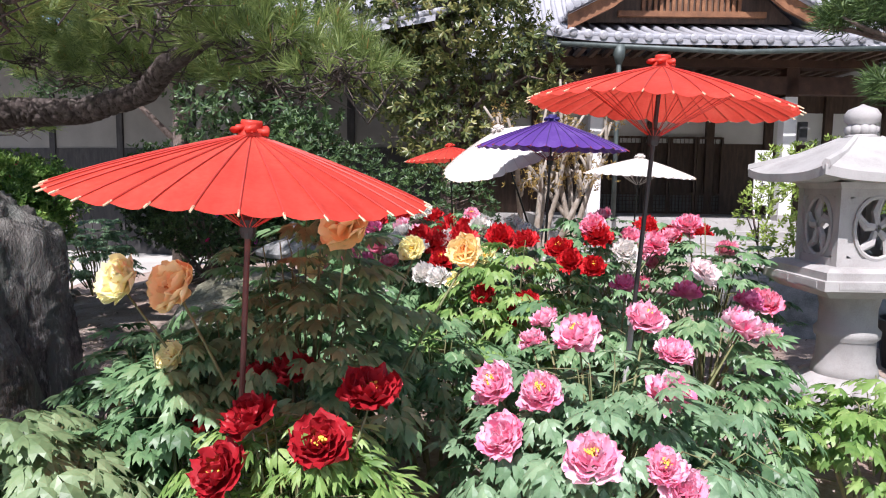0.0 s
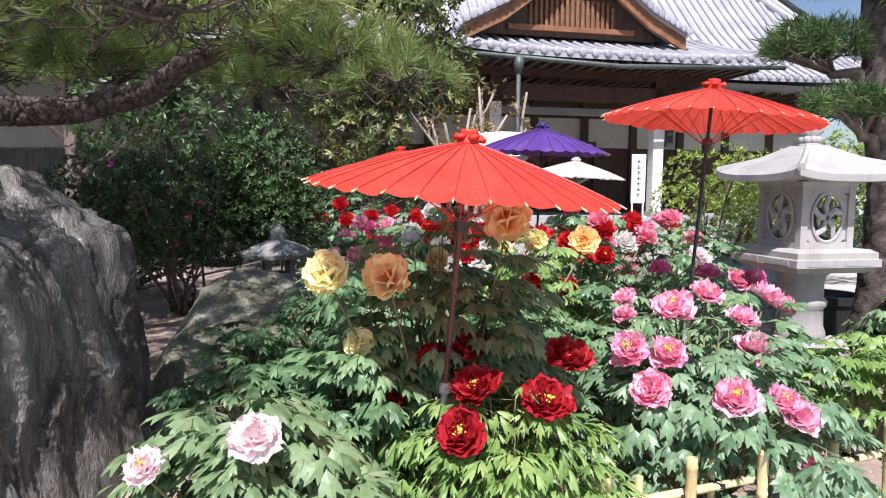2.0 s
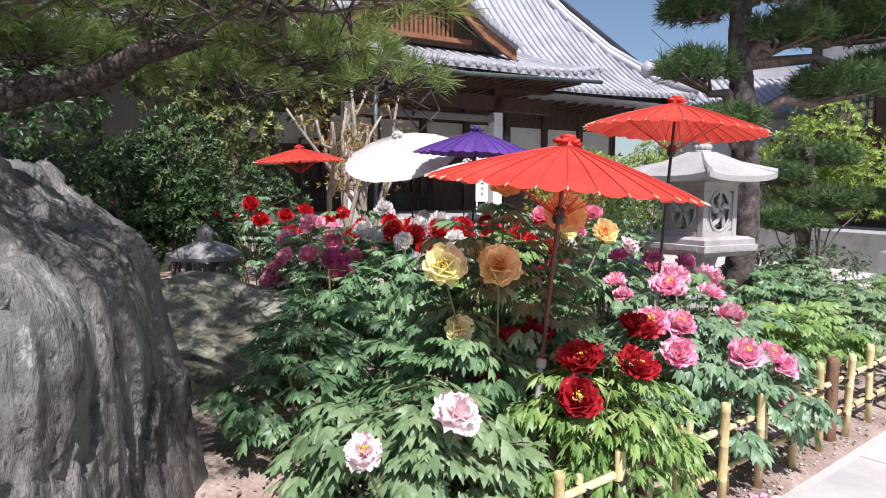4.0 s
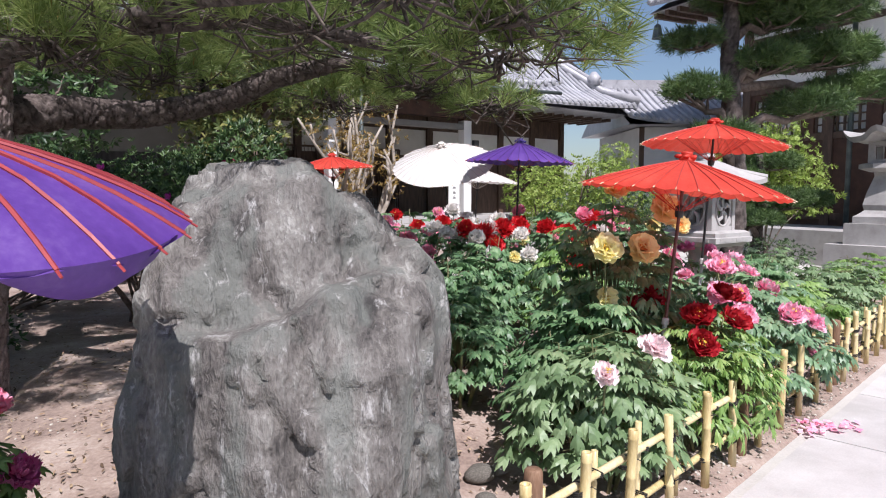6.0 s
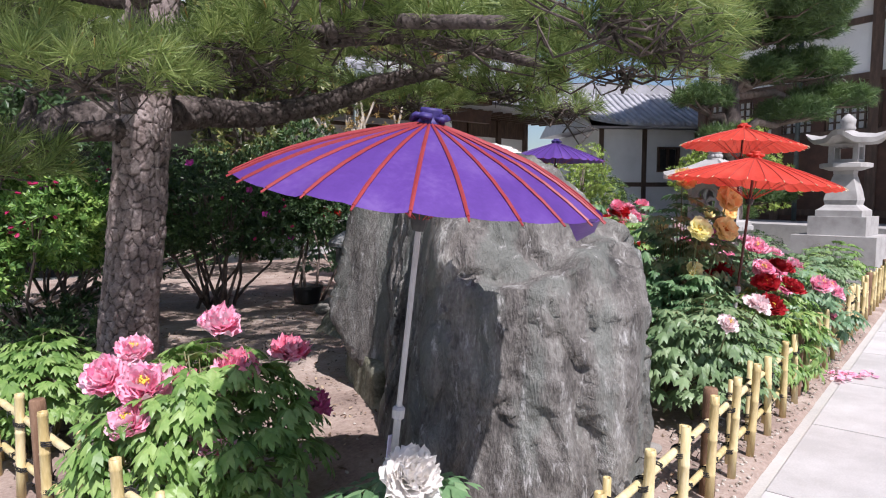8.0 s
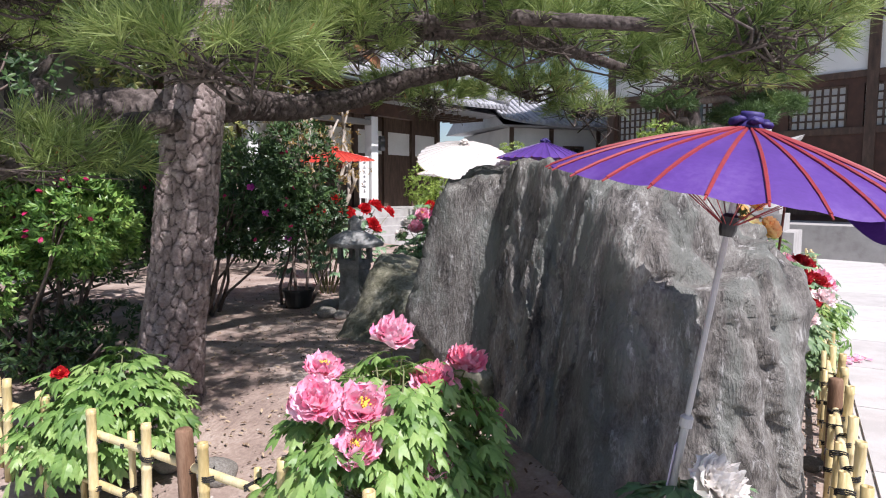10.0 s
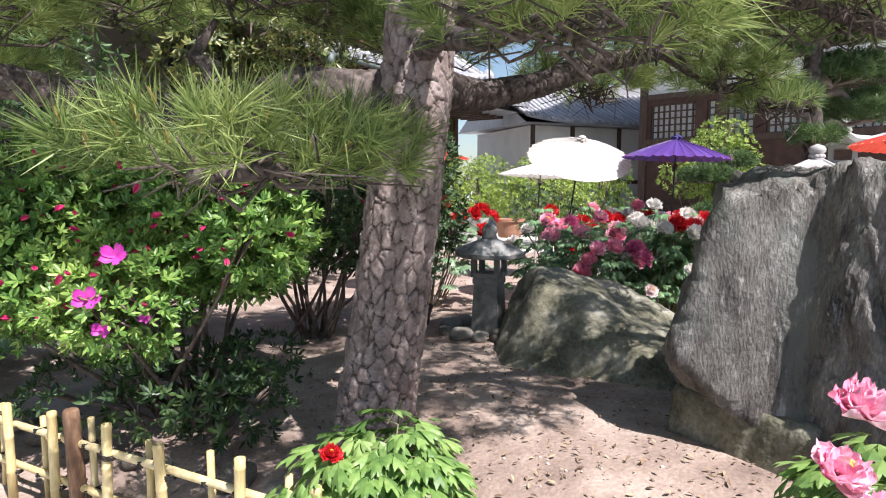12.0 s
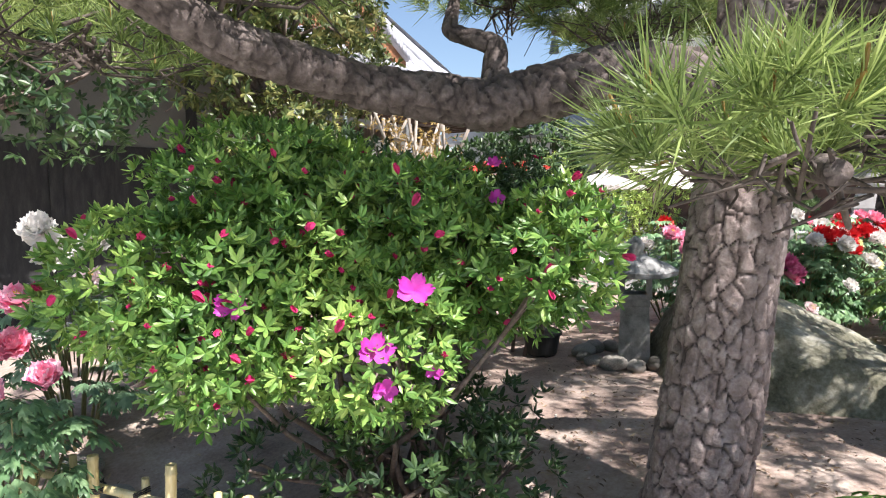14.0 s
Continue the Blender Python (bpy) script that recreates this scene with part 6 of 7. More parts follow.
def bare_shrub(x, y, h, seed, label):
    """Pruned pale trunks with a few rusty young leaves."""
    root = thing("crape_myrtle", label, "tree")
    rng = np.random.default_rng(seed)
    leaf = Geo()
    ends = []
    for k in range(5):
        tr = Geo()
        a = 2 * math.pi * k / 5 + rng.uniform(-0.3, 0.3)
        p = np.array((x + 0.12 * math.cos(a), y + 0.12 * math.sin(a), 0.15))
        way = np.array((0.10 * math.cos(a), 0.10 * math.sin(a), 1.0))
        pts, rad = [p], [0.05]
        for s in range(6):
            way = way * (0.8, 0.8, 1) + rng.normal(0, 0.2, 3) * (1, 1, 0.2)
            p = p + way / np.linalg.norm(way) * h / 6
            pts.append(p)
            rad.append(0.05 * (1 - s / 8))
        tr.tube(pts, rad, 9, 0.12, k)
        for b in range(5):
            s0 = pts[3 + b % 3]
            e = s0 + rng.normal(0, 0.14, 3) + (0, 0, 0.3)
            tr.tube([s0, s0 * 0.5 + e * 0.5 + rng.normal(0, 0.05, 3), e], [0.024, 0.02, 0.022], 7, 0.2, b)
            ends += [e, s0 * 0.3 + e * 0.7]
        part("trunk", tr, PALE_BARK, root, "smooth pale twisting trunk", True)
    ends = np.repeat(np.array(ends), 7, 0) + rng.normal(0, 0.10, (len(ends) * 7, 3))
    tv, tf = whorl(4, 60, seed)
    leaf.many(tv, tf, turns(rng.normal(size=ends.shape) + (0, 0, 0.6), rng.uniform(0, 6.28, len(ends)), rng.uniform(0.04, 0.07, len(ends))), ends)
    part("young_leaves", leaf, RUST_LEAF, root, "sparse rusty young leaves", kind="stuff")


bare_shrub(-0.75, 11.1, 2.7, 61, "pruned crape myrtle with pale twisting trunks near the temple")
bare_shrub(-0.3, 11.6, 3.1, 62, "taller pruned crape myrtle with knotted pale trunks")


def pot(x, y, z, r, h, mat, label, plant=None, seed=0):
    root = thing("flower_pot", label, "flower pot", at=(x, y, z))
    g = Geo()
    g.lathe([(r * 0.72, 0), (r * 0.8, h * 0.1), (r * 0.97, h * 0.85), (r * 1.06, h * 0.86), (r * 1.06, h), (r * 0.95, h), (r * 0.92, h * 0.9), (0.02, h * 0.88)], 28)
    part("pot", g, mat, root, smooth=False)
    return root


pot(4.78, 14.0, 0.35, 0.36, 0.45, TERRACOTTA, "brown terracotta pot beside the temple steps")
pot(-2.65, 7.36, 0.22, 0.16, 0.2, BLACK_POT, "black plastic pot holding a small tree")
shrub("small dark tree growing in the black pot", [(-2.62, 7.4, 1.75, 0.42, 0.36, 0.55), (-2.42, 7.36, 1.25, 0.34, 0.3, 0.36), (-2.85, 7.5, 1.35, 0.34, 0.3, 0.36)], 900, 0.06, DARK_LEAF, 63, (-2.65, 7.36), 5)
pot(2.75, 7.2, 0.1, 0.3, 0.5, BLACK_POT, "black tub standing beside the granite lantern")


# ---------------------------------------------------------------- litter on the soil
lrng = np.random.default_rng(77)
n = 5200
ab = np.c_[lrng.uniform(0.05, 7.5, n), lrng.uniform(0.05, 8.5, n)]
ab[: n // 2] = np.c_[lrng.uniform(0.3, 4.6, n // 2), lrng.uniform(0.2, 3.6, n // 2)]
xy = CORNER + ab @ det.T
zz = np.array([bed_height(x, y) + 0.028 * noise.noise((x * 1.7, y * 1.7, 0)) + 0.014 for x, y in xy])
g = Geo()
g.many(LEAF_V, LEAF_F, turns(np.c_[lrng.normal(0, 0.35, (n, 2)), np.ones(n)], lrng.uniform(0, 6.28, n), lrng.uniform(0.015, 0.05, n)), np.c_[xy, zz])
LITTER = material("dry_litter", [(0.10, 0.065, 0.04), (0.24, 0.16, 0.10), (0.42, 0.32, 0.21)], 0.9, 6, 40, 0, island=0.8)
tagged(new("leaf_litter", g.mesh("leaf_litter", LITTER)), "dry brown leaves and chips scattered on the soil", "litter", kind="stuff")
g = Geo()
n = 3000
ab = np.c_[lrng.uniform(-0.12, 6, n), lrng.uniform(-0.12, 7, n)]
ab[: n // 2, 0] = lrng.uniform(-0.12, 0.25, n // 2)
xy = CORNER + ab @ det.T
pb = bmesh.new()
bmesh.ops.create_icosphere(pb, subdivisions=1, radius=1)
pv_, pf_ = np.array([v.co[:] for v in pb.verts]), np.array([[v.index for v in f.verts] for f in pb.faces])
pb.free()
zz = np.array([bed_height(x, y) + 0.028 * noise.noise((x * 1.7, y * 1.7, 0)) * min(1, max(0, min(a, b)) * 3) for (x, y), (a, b) in zip(xy, ab)])
g.many(pv_ * (1, 0.8, 0.6), pf_, turns(np.c_[lrng.normal(0, 0.3, (n, 2)), np.ones(n)], lrng.uniform(0, 6.28, n), lrng.uniform(0.004, 0.014, n)), np.c_[xy, zz + 0.004])
GRAVEL = material("gravel", [(0.22, 0.18, 0.14), (0.36, 0.30, 0.25), (0.5, 0.46, 0.4)], 0.9, 6, 40, 0, island=0.8)
tagged(new("gravel", g.mesh("gravel", GRAVEL)), "small loose stones on the sandy soil", "gravel", kind="stuff")


# ---------------------------------------------------------------- temple hall
HALL = pose(0.07, 14.3, 0, 0, 0, 16.8)
RISE = 0.95


def hall_part(name, geo, mat, parent, label="", smooth=False, kind=""):
    return part(name, geo, mat, parent, label, smooth, "", kind)


def tile_slope(rows, u0, u1, lip=True, step=0.27, roll=0.062, trim=None):
    """Pan surface, round tile ribs and end discs on a curved slope. rows: (v, z) from the eave upward; trim(u) gives the share of the slope kept."""
    pan, ribs, discs = Geo(), Geo(), Geo()
    rows = np.array(rows, float)
    n = int((u1 - u0) / step)
    us = np.linspace(u0, u1, n + 1)
    keep = [1.0 if trim is None else float(np.clip(trim(u), 0.0, 1.0)) for u in us]
    s = np.linspace(0, 1, len(rows))
    def at(share):
        q = s * share
        return np.c_[np.interp(q, s, rows[:, 0]), np.interp(q, s, rows[:, 1])]
    grid = []
    for u, kf in zip(us, keep):
        lift = 0.22 * (abs(u - (u0 + u1) / 2) / ((u1 - u0) / 2)) ** 4
        vz = at(max(kf, 0.02))
        grid.append([(u, v, z + lift * (1 - i / len(vz))) for i, (v, z) in enumerate(vz)])
    m = len(rows)
    pan.add([p for col in grid for p in col], [(i * m + j, (i + 1) * m + j, (i + 1) * m + j + 1, i * m + j + 1) for i in range(n) for j in range(m - 1)])
    pan.add([(p[0], p[1], p[2] - 0.09) for col in grid for p in col], [(i * m + j, i * m + j + 1, (i + 1) * m + j + 1, (i + 1) * m + j) for i in range(n) for j in range(m - 1)])
    lipv = [(col[0][0], col[0][1], col[0][2] - d) for col in grid for d in (0.0, 0.09)]
    pan.add(lipv, [(2 * i, 2 * i + 1, 2 * i + 3, 2 * i + 2) for i in range(n)])
    for col, kf in zip(grid, keep):
        if kf > 0.04:
            pts = [np.array(p) + (0, 0, 0.03) for p in col]
            ribs.tube(pts, roll, 7)
            p = pts[0]
            discs.lathe([(roll * 1.25, -0.02), (roll * 1.25, 0.03), (roll * 0.6, 0.045)], 12, Matrix.Translation(Vector(p)) @ Matrix.Rotation(radians(90), 4, "X"))
    return pan, ribs, discs


hall = thing("temple_hall", "old timber temple hall with grey tiled roofs and white panels", "temple")
hall.matrix_basis = HALL
# main body
g = Geo()
g.box(-7, 4.2, 0, 11.0, 13, 0.9)
hall_part("plinth", g, GRANITE, hall, "raised stone plinth")
for box_ in ((-7, 4.6, 0.9, 11.0, 4.75, 2.75), (-7, 4.6, 3.55, 11.0, 4.75, 4.6), (-7, 4.75, 0.9, -6.85, 12.85, 4.6), (10.85, 4.75, 0.9, 11.0, 12.85, 4.6), (-7, 12.85, 0.9, 11.0, 13, 4.6)):
    g = Geo()
    g.box(*box_)
    hall_part("wall", g, DARK_WOOD, hall, "dark timber wall")
for k in range(12):
    u = -6.9 + k * 1.49
    g = Geo()
    g.box(u + 0.1, 4.62, 2.75, u + 1.39, 4.72, 3.55)
    hall_part("plaster_panel", g, PLASTER, hall, "white plaster panel")
for k in range(13):
    u = -6.9 + k * 1.49
    g = Geo()
    g.box(u - 0.1, 4.5, 0.9, u + 0.1, 4.72, 4.5)
    hall_part("post", g, DARK_WOOD, hall)
# sliding doors with lattice, in the entry
for k in range(6):
    u = -0.2 + k * 0.68
    g = Geo()
    g.box(u, 4.46, 0.95, u + 0.05, 4.55, 2.9)
    g.box(u + 0.61, 4.46, 0.95, u + 0.66, 4.55, 2.9)
    for z in (0.95, 1.42, 2.86):
        g.box(u + 0.05, 4.46, z, u + 0.61, 4.55, z + 0.05)
    for i in range(6):
        g.box(u + 0.09 + i * 0.09, 4.48, 1.0, u + 0.105 + i * 0.09, 4.52, 1.42)
    for i in range(4):
        g.box(u + 0.05, 4.49, 1.06 + i * 0.1, u + 0.61, 4.51, 1.075 + i * 0.1)
    for i in range(5):
        g.box(u + 0.13 + i * 0.11, 4.49, 1.47, u + 0.14 + i * 0.11, 4.51, 2.86)
    d = hall_part("door", g, DARK_WOOD, hall, "latticed sliding door")
    b = Geo()
    b.box(u + 0.05, 4.53, 1.0, u + 0.61, 4.54, 1.42)
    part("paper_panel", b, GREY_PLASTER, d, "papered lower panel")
# porch floor, steps
g = Geo()
g.box(-1.2, 0.75, 0, 5.2, 4.2, RISE)
hall_part("porch_floor", g, GRANITE, hall, "granite porch floor")
for k in range(3):
    g = Geo()
    g.box(1.0, 0.75 - 0.36 * (k + 1), 0, 5.0, 0.75 - 0.36 * k, RISE - 0.2 * (k + 1))
    hall_part("step", g, GRANITE, hall, "granite step")
g = Geo()
g.box(5.05, -0.4, 0, 5.45, 0.75, 0.75)
hall_part("step_cheek", g, GRANITE, hall)
# porch posts
for u in (-0.15, 3.75):
    g = Geo()
    g.box(u - 0.16, 0.95, RISE, u + 0.16, 1.27, RISE + 0.12)
    stone = hall_part("post_base", g, GRANITE, hall)
    g = Geo()
    g.box(u - 0.125, 0.99, RISE + 0.12, u + 0.125, 1.24, 3.45)
    hall_part("porch_post", g, PLASTER, hall, "white-wrapped porch post")
    g = Geo()
    g.box(u - 0.13, 0.98, 3.45, u + 0.13, 1.25, 4.25)
    hall_part("post_head", g, RED_TIMBER, hall)
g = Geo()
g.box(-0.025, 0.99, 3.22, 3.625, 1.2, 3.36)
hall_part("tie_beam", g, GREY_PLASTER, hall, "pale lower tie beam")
g = Geo()
g.box(-1.4, 0.98, 3.5, 5.4, 1.22, 3.85)
g.box(-1.4, 0.94, 4.02, 5.4, 1.28, 4.2)
hall_part("porch_beam", g, RED_TIMBER, hall, "carved brown porch beam")
for k in range(26):
    u = -1.5 + k * 0.28
    g = Geo()
    g.box(u, 0.1, 4.16, u + 0.09, 4.4, 4.26)
    hall_part("rafter", g, DARK_WOOD, hall)
lamp = Geo()
lamp.box(3.90, 0.9, 2.55, 4.06, 1.0, 2.95)
hall_part("lamp_box", lamp, INK, hall, "dark framed wall lamp")
# porch roof
pan, ribs, discs = tile_slope([(-0.05, 4.32), (0.8, 4.52), (1.7, 4.80), (2.6, 5.14), (3.3, 5.45)], -1.7, 6.1)
hall_part("porch_roof", pan, TILE, hall, "curved grey tiled porch roof")
hall_part("tile_ribbing", ribs, TILE, hall, "round tile ribs", True, "stuff")
hall_part("eave_disc_trim", discs, TILE, hall, "round eave-end tiles", kind="stuff")
g = Geo()
g.tube([(-1.75, -0.08, 4.24), (2.2, -0.08, 4.1), (6.1, -0.08, 4.24)], 0.05, 8)
hall_part("gutter", g, COPPER, hall, "dark copper gutter", True)
g = Geo()
g.lathe([(0.045, 0.95), (0.045, 4.05)], 12, pose(0, -0.05, 0))
g.lathe([(0.05, 3.85), (0.11, 4.0), (0.11, 4.2)], 12, pose(0, -0.05, 0))
hall_part("downpipe", g, COPPER, hall, "green-grey rain pipe with a hopper", True)
# gable over the porch
g = Geo()
apex, half, base, vg = 7.15, 2.25, 5.2, 2.3
cu = 2.1
g.add([(cu - half, vg, base), (cu + half, vg, base), (cu, vg, apex), (cu - half, vg + 0.1, base), (cu + half, vg + 0.1, base), (cu, vg + 0.1, apex)],
      [(0, 1, 2), (5, 4, 3)])
hall_part("gable_wall", g, DARK_WOOD, hall)
for k in range(17):
    u = cu - 1.05 + k * 0.13
    top = min(apex - 0.35 - abs(u - cu) * 0.85, 6.05)
    g = Geo()
    g.box(u - 0.035, vg - 0.08, 5.42, u + 0.035, vg - 0.02, top)
    hall_part("gable_slat", g, BROWN_WOOD, hall, "orange-brown gable slat")
g = Geo()
g.box(cu - 1.6, vg - 0.12, 5.3, cu + 1.6, vg - 0.02, 5.42)
hall_part("gable_sill", g, BROWN_WOOD, hall)
for s in (-1, 1):
    g = Geo()
    pts = [(cu, vg - 0.5, apex + 0.1), (cu + s * 0.9, vg - 0.5, apex - 0.75), (cu + s * 1.8, vg - 0.5, apex - 1.42), (cu + s * 2.75, vg - 0.5, apex - 1.9)]
    for a, b in zip(pts[:-1], pts[1:]):
        a, b = np.array(a), np.array(b)
        g.add([a, b, b - (0, 0, 0.34), a - (0, 0, 0.34), a + (0, 0.1, 0), b + (0, 0.1, 0), b + (0, 0.1, -0.34), a + (0, 0.1, -0.34)],
              [(0, 1, 2, 3), (7, 6, 5, 4), (0, 4, 5, 1), (2, 6, 7, 3), (1, 5, 6, 2), (3, 7, 4, 0)])
    hall_part("barge_board", g, BROWN_WOOD, hall, "curved orange-brown barge board")
    top = Geo()
    for w in np.linspace(-0.6, 4.4, 19):
        top.tube([(p[0], vg + w, p[2] + 0.06) for p in pts], 0.062, 7)
    pl = np.array([[(p[0], vg + w, p[2] + 0.03) for p in pts] for w in (-0.62, 4.4)]).reshape(-1, 3)
    top.add(pl, [(i, i + 1, i + 5, i + 4) for i in range(3)])
    top.add(pl - (0, 0, 0.06), [(i + 4, i + 5, i + 1, i) for i in range(3)])
    hall_part("gable_roof", top, TILE, hall, "tiled gable roof slope", True)
    ed = Geo()
    for f in np.linspace(0, 1, 20):
        p = np.array([np.interp(f * 3, range(4), [q[i] for q in pts]) for i in range(3)])
        ed.lathe([(0.085, -0.03), (0.085, 0.03), (0.03, 0.04)], 10, Matrix.Translation(Vector(p) + Vector((0, -0.14, 0.09))) @ Matrix.Rotation(radians(90), 4, "X"))
    hall_part("verge_tiles", ed, TILE, hall, "round verge tiles")
g = Geo()
g.box(cu - 0.16, vg - 0.6, apex + 0.06, cu + 0.16, vg + 4.6, apex + 0.36)
g.lathe([(0.05, 0), (0.34, 0.1), (0.38, 0.35), (0.2, 0.62), (0.05, 0.7)], 14, pose(cu, vg - 0.62, apex + 0.0, 0, 0, 0), 0.0, 0.35)
hall_part("gable_ridge", g, TILE, hall, "ridge with a demon-face end tile")
# main roof
slope = [(2.2, 4.45), (3.2, 5.05), (4.4, 6.1), (5.7, 7.5), (7.2, 9.4), (8.6, 11.4)]
pan, ribs, discs = tile_slope(slope, -9.0, 12.4, trim=lambda u: 1.0 if -5 < u < 7.6 else ((12.5 - u) / 4.9 if u > 0 else (u + 9.1) / 4.1))
hall_part("main_roof", pan, TILE, hall, "sweeping grey tiled main roof")
hall_part("tile_ribbing", ribs, TILE, hall, "round tile ribs", True, "stuff")
hall_part("eave_disc_trim", discs, TILE, hall, "round eave-end tiles", kind="stuff")
g = Geo()
hip = [(12.4, 2.15, 4.7), (11.6, 3.2, 5.1), (10.6, 4.4, 6.1), (9.7, 5.7, 7.5), (8.6, 7.2, 9.4), (7.6, 8.6, 11.4)]
g.tube([np.array(p) + (0, 0, 0.12) for p in hip], 0.15, 8)
g.tube([np.array(p) + (0, 0, 0.30) for p in hip[1:]], 0.09, 8)
g.lathe([(0.05, 0), (0.24, 0.06), (0.26, 0.28), (0.08, 0.5)], 12, pose(11.4, 3.4, 5.4))
hall_part("hip_ridge", g, TILE, hall, "hip ridge with end tile", True)
g = Geo()
g.box(-5, 8.4, 11.2, 7.7, 8.9, 12.0)
hall_part("main_ridge", g, TILE, hall)
back = Geo()
back.add([(-9, 2.25, 4.3), (12.4, 2.25, 4.3), (12.4, 15, 4.3), (-9, 15, 4.3), (-5, 8.65, 11.3), (7.6, 8.65, 11.3)], [(1, 2, 5), (2, 3, 4, 5), (3, 0, 4), (0, 3, 2, 1)])
hall_part("roof_back", back, TILE, hall)
for k in range(44):
    u = -8.8 + k * 0.48
    g = Geo()
    g.box(u, 3.05, 4.14, u + 0.1, 4.6, 4.25)
    hall_part("rafter", g, DARK_WOOD, hall)

sign = thing("notice_board", "narrow white notice board with black writing by the porch", "sign")
sign.matrix_basis = HALL @ pose(3.2, 0.85, RISE)
g = Geo()
g.box(-0.17, 0, 0.32, 0.17, 0.03, 1.42)
part("board", g, WHITE_BOARD, sign, "white board")
for u in (-0.15, 0.12):
    g = Geo()
    g.box(u, 0.005, 0.03, u + 0.03, 0.03, 0.34)
    leg = part("leg", g, WHITE_BOARD, sign, "white leg")
    g = Geo()
    g.box(u - 0.03, -0.08, 0, u + 0.06, 0.12, 0.03)
    part("foot", g, WHITE_BOARD, leg)
g = Geo()
for k in range(7):
    z = 1.3 - k * 0.125
    g.box(-0.04, -0.003, z - 0.05, 0.05, 0.001, z - 0.035)
    g.box(-0.015, -0.003, z - 0.085, 0.005, 0.001, z)
    g.box(-0.05, -0.003, z - 0.08, 0.055, 0.001, z - 0.07)
part("writing", g, INK, sign, "column of black characters")

# ---------------------------------------------------------------- white storehouse
STORE = pose(11.1, 19.96, 0, 0, 0, -17)
store = thing("storehouse", "white plastered storehouse with dark posts and a tiled roof", "house")
store.matrix_basis = STORE
for box_ in ((0.2, 0, 0, 2.55, 0.2, 3.9), (3.35, 0, 0, 7.5, 0.2, 3.9), (2.55, 0, 0, 3.35, 0.2, 2.35), (2.55, 0, 3.2, 3.35, 0.2, 3.9), (0.2, 0.2, 0, 0.4, 5, 3.9), (7.3, 0.2, 0, 7.5, 5, 3.9), (0.4, 4.8, 0, 7.3, 5, 3.9)):
    g = Geo()
    g.box(*box_)
    part("wall", g, PLASTER, store, "white plaster wall")
for u in (0.2, 1.9, 4.0, 7.3):
    g = Geo()
    g.box(u, -0.05, 0, u + 0.17, 0.004, 3.9)
    part("post", g, DARK_WOOD, store)
for z in (1.75, 0.0):
    g = Geo()
    g.box(0.2, -0.04, z, 7.5, 0.003, z + 0.16)
    part("rail", g, DARK_WOOD, store)
win = Geo()
for u0, u1, z0, z1 in ((2.5, 2.6, 2.3, 3.25), (3.3, 3.4, 2.3, 3.25), (2.6, 3.3, 2.3, 2.38), (2.6, 3.3, 3.17, 3.25), (2.92, 2.97, 2.38, 3.17)):
    win.box(u0, -0.07, z0, u1, 0.1, z1)
w = part("window", win, DARK_WOOD, store, "dark framed window")
g = Geo()
g.box(2.6, 0.12, 2.38, 3.3, 0.15, 3.17)
part("pane", g, INK, w, "dark pane")
pan, ribs, discs = tile_slope([(-0.8, 4.0), (0.4, 4.5), (1.5, 5.05), (2.5, 5.6)], -0.4, 8.1)
part("roof", pan, TILE, store, "grey tiled roof")
part("tile_ribbing", ribs, TILE, store, "round tile ribs", True, kind="stuff")
part("eave_disc_trim", discs, TILE, store, kind="stuff")
g = Geo()
g.add([(-0.4, 2.5, 5.6), (8.1, 2.5, 5.6), (8.1, 5.8, 4.0), (-0.4, 5.8, 4.0), (-0.4, -0.8, 3.92), (8.1, -0.8, 3.92)], [(0, 1, 2, 3), (3, 2, 5, 4), (0, 3, 4), (1, 5, 2)])
g.box(-0.5, 2.35, 5.55, 8.2, 2.65, 5.95)
part("roof_back", g, TILE, store)

# ---------------------------------------------------------------- side hall
SIDE = pose(11.2, 15.0, 0, 0, 0, -83)
side = thing("side_hall", "dark timber side hall with white latticed windows and plaster gables", "temple")
side.matrix_basis = SIDE
g = Geo()
g.box(0, 0, 0, 11, 0.2, 3.0)
g.box(0, 0, 4.1, 11, 0.2, 4.3)
for u in (0.0, 1.75, 3.4, 5.1, 6.8, 8.5, 10.2):
    g.box(u, 0, 3.0, u + 0.35, 0.2, 4.1)
g.box(0, 0.2, 0, 0.2, 8, 6.5)
g.box(0, 7.8, 0, 11, 8, 6.5)
part("wall", g, RED_TIMBER, side, "red-brown timber wall")
g = Geo()
g.box(0, 0.02, 4.3, 11, 0.2, 6.8)
part("plaster_band", g, PLASTER, side, "white plaster band")
for u in (0.0, 2.4, 4.8, 7.2, 9.6):
    g = Geo()
    g.box(u, -0.06, 0, u + 0.24, 0.02, 6.5)
    part("post", g, DARK_WOOD, side)
for z in (0.9, 2.9, 4.25, 5.6):
    g = Geo()
    g.box(0, -0.04, z, 11, 0.015, z + 0.16)
    part("beam", g, DARK_WOOD, side)
for u in (0.35, 2.1, 3.75, 5.45, 7.15, 8.85):
    b = Geo()
    b.box(u, 0.1, 3.0, u + 1.38, 0.12, 4.1)
    wn = part("window", b, PLASTER, side, "white papered lattice window")
    for i in range(8):
        g = Geo()
        g.box(u + 0.03 + i * 0.18, 0.02, 3.0, u + 0.07 + i * 0.18, 0.08, 4.1)
        part("lattice_bar", g, DARK_WOOD, wn)
    for i in range(6):
        g = Geo()
        g.box(u, 0.03, 3.05 + i * 0.2, u + 1.38, 0.07, 3.09 + i * 0.2)
        part("lattice_bar", g, DARK_WOOD, wn)
g = Geo()
g.box(-0.1, -2.4, 0, 11, 0, 0.75)
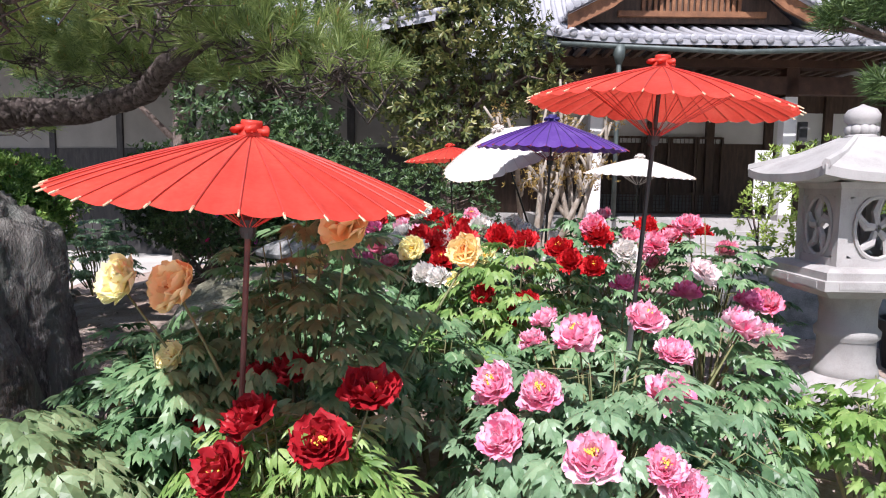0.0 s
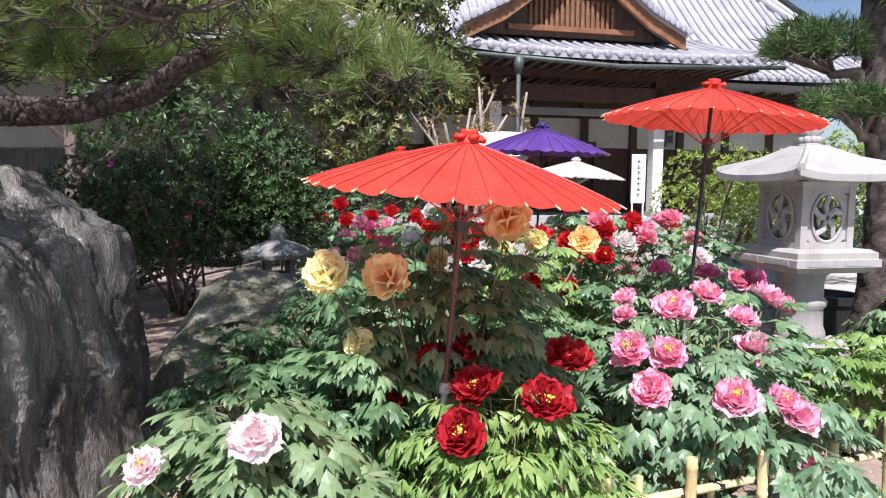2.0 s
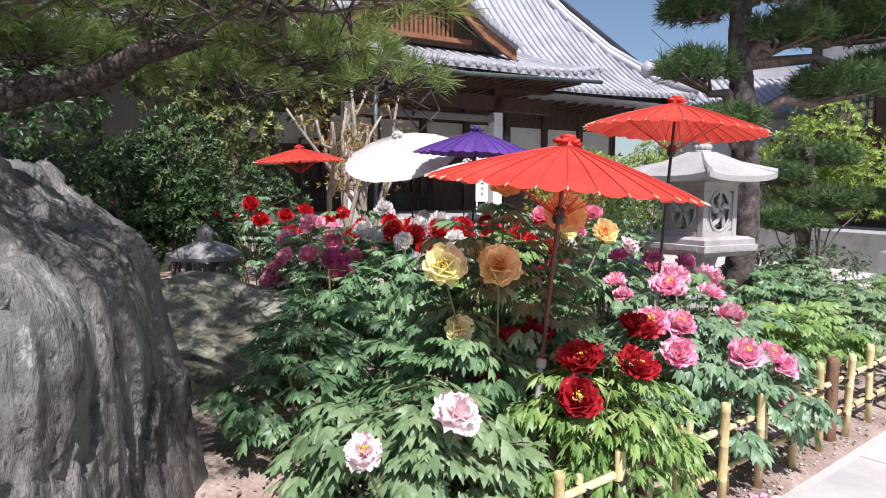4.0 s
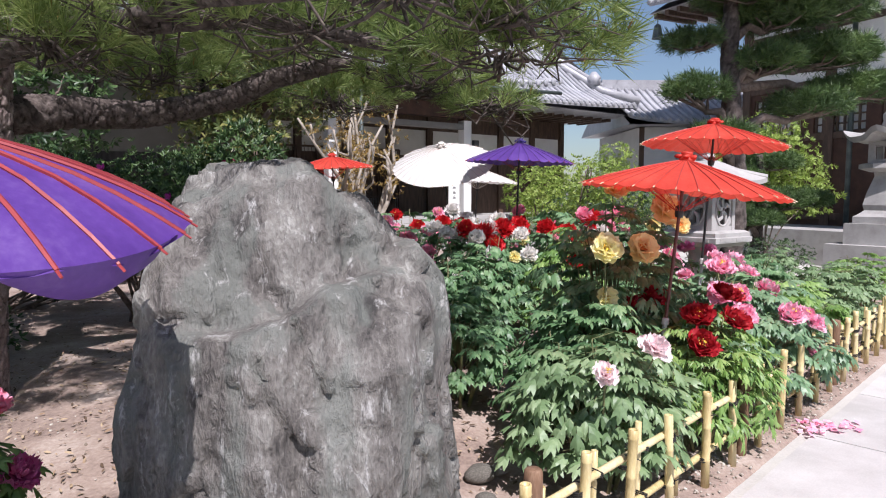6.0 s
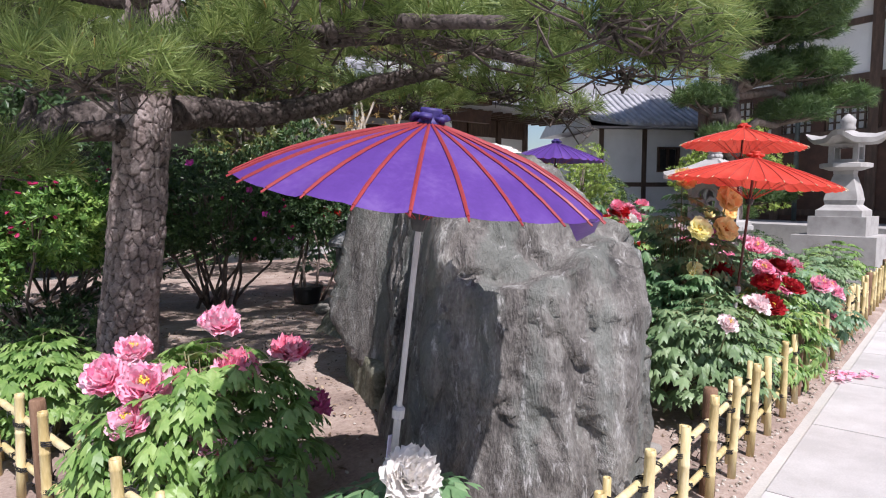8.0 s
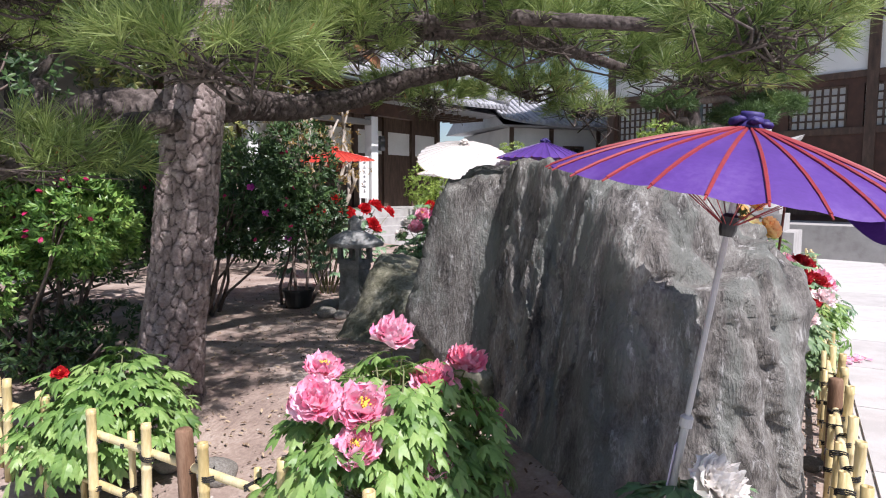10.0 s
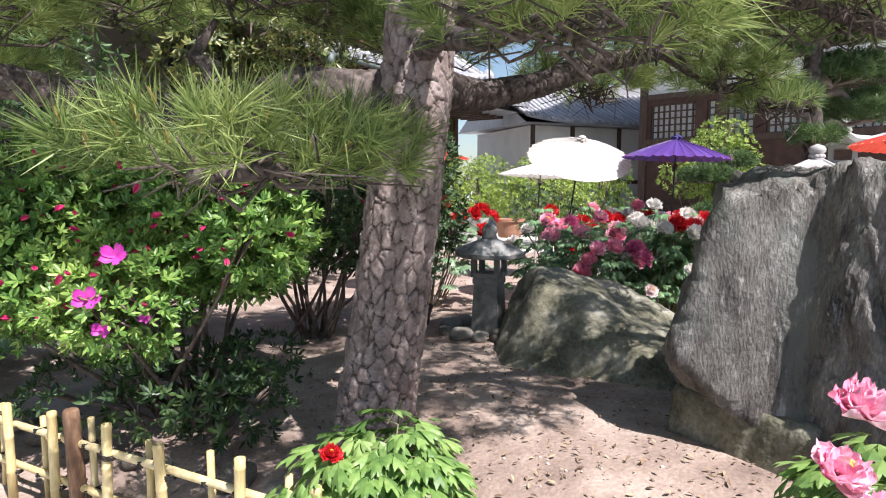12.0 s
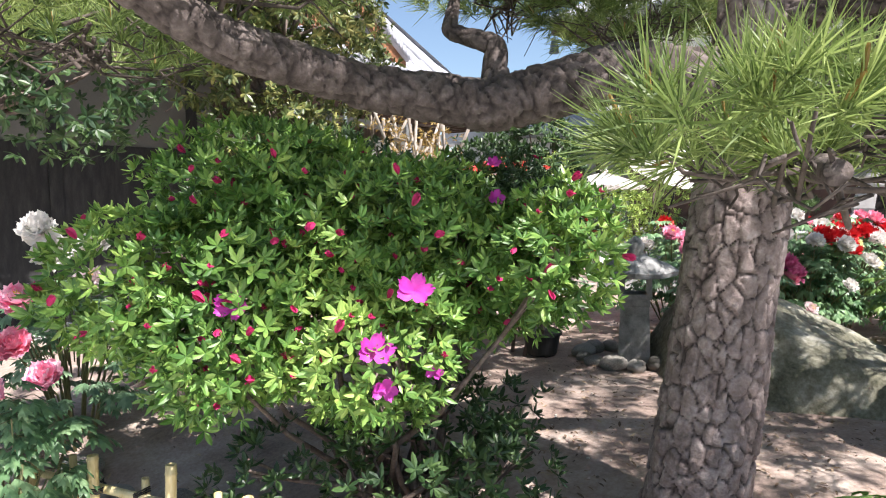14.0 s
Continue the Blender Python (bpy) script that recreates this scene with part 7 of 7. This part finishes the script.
part("veranda", g, GRANITE, side, "stone veranda")
pan, ribs, discs = tile_slope([(-1.7, 6.9), (-0.6, 7.3), (0.8, 8.0), (2.4, 9.0), (4.0, 10.2)], -2.0, 13)
part("roof", pan, TILE, side, "grey tiled roof")
part("tile_ribbing", ribs, TILE, side, "round tile ribs", True, kind="stuff")
part("eave_disc_trim", discs, TILE, side, kind="stuff")
g = Geo()
g.add([(-2.0, 4.0, 10.2), (13, 4.0, 10.2), (13, 10.4, 6.9), (-2.0, 10.4, 6.9), (-2.0, -1.7, 6.8), (13, -1.7, 6.8)], [(0, 1, 2, 3), (3, 2, 5, 4), (0, 3, 4), (1, 5, 2)])
part("roof_back", g, TILE, side)
g = Geo()
for k in range(34):
    g.box(-1.9 + k * 0.43, -1.6, 6.66, -1.78 + k * 0.43, 0.0, 6.8)
part("rafters", g, DARK_WOOD, side, kind="stuff")
bell = Geo()
bell.tube([(-1.85, -1.5, 6.78), (-1.85, -1.5, 6.5)], 0.015, 6)
bell.lathe([(0.17, 6.1), (0.15, 6.15), (0.12, 6.35), (0.09, 6.47), (0.02, 6.53)], 14, pose(-1.85, -1.5, 0))
part("wind_bell", bell, COPPER, side, "dark bronze wind bell")
g = Geo()
g.lathe([(0.06, 0.7), (0.06, 6.1)], 12, pose(3.2, -0.25, 0))
part("downpipe", g, COPPER, side, "blue-green rain pipe", True)

# ---------------------------------------------------------------- plaster wall behind the pine
back = thing("garden_wall", "plastered precinct wall with shade-dark boards under deep tiled eaves", "wall", kind="structure")
back.matrix_basis = pose(-14, 12.9, 0, 0, 0, 3)
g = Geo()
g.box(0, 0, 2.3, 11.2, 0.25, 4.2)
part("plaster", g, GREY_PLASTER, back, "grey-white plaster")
g = Geo()
g.box(0, -0.02, 0, 11.2, 0.27, 2.3)
part("boards", g, SHADED_WOOD, back, "lower boards coloured near-black for the eave shade")
for k in range(7):
    g = Geo()
    g.box(k * 1.8, -0.05, 0, k * 1.8 + 0.15, 0, 4.2)
    part("post", g, SHADED_WOOD, back)
# eave drawn out 2.3 m so that it shades the wall
pan, ribs, discs = tile_slope([(-2.3, 3.95), (-1.2, 4.35), (0.15, 4.95)], -0.4, 11.4)
part("coping", pan, TILE, back, "tiled coping")
part("tile_ribbing", ribs, TILE, back, "", True, kind="stuff")
g = Geo()
g.box(0, 0.1, 4.2, 11.3, 0.7, 4.95)
part("coping_back", g, TILE, back)
wall2 = thing("garden_wall", "plain plastered wall closing the precinct", "wall", kind="structure")
g = Geo()
g.box(-25, -22, 0, 30, -21.7, 2.4)
g.box(-25.3, -22, 0, -25, 25, 2.4)
part("plaster", g, GREY_PLASTER, wall2)
g = Geo()
g.tube([(9.0, 19.0, 6.4), (14, 24, 6.2), (22, 30, 6.4)], 0.012, 4)
tagged(new("power_cable", g.mesh("power_cable", INK)), "thin dark cable strung over the roofs", "cable")
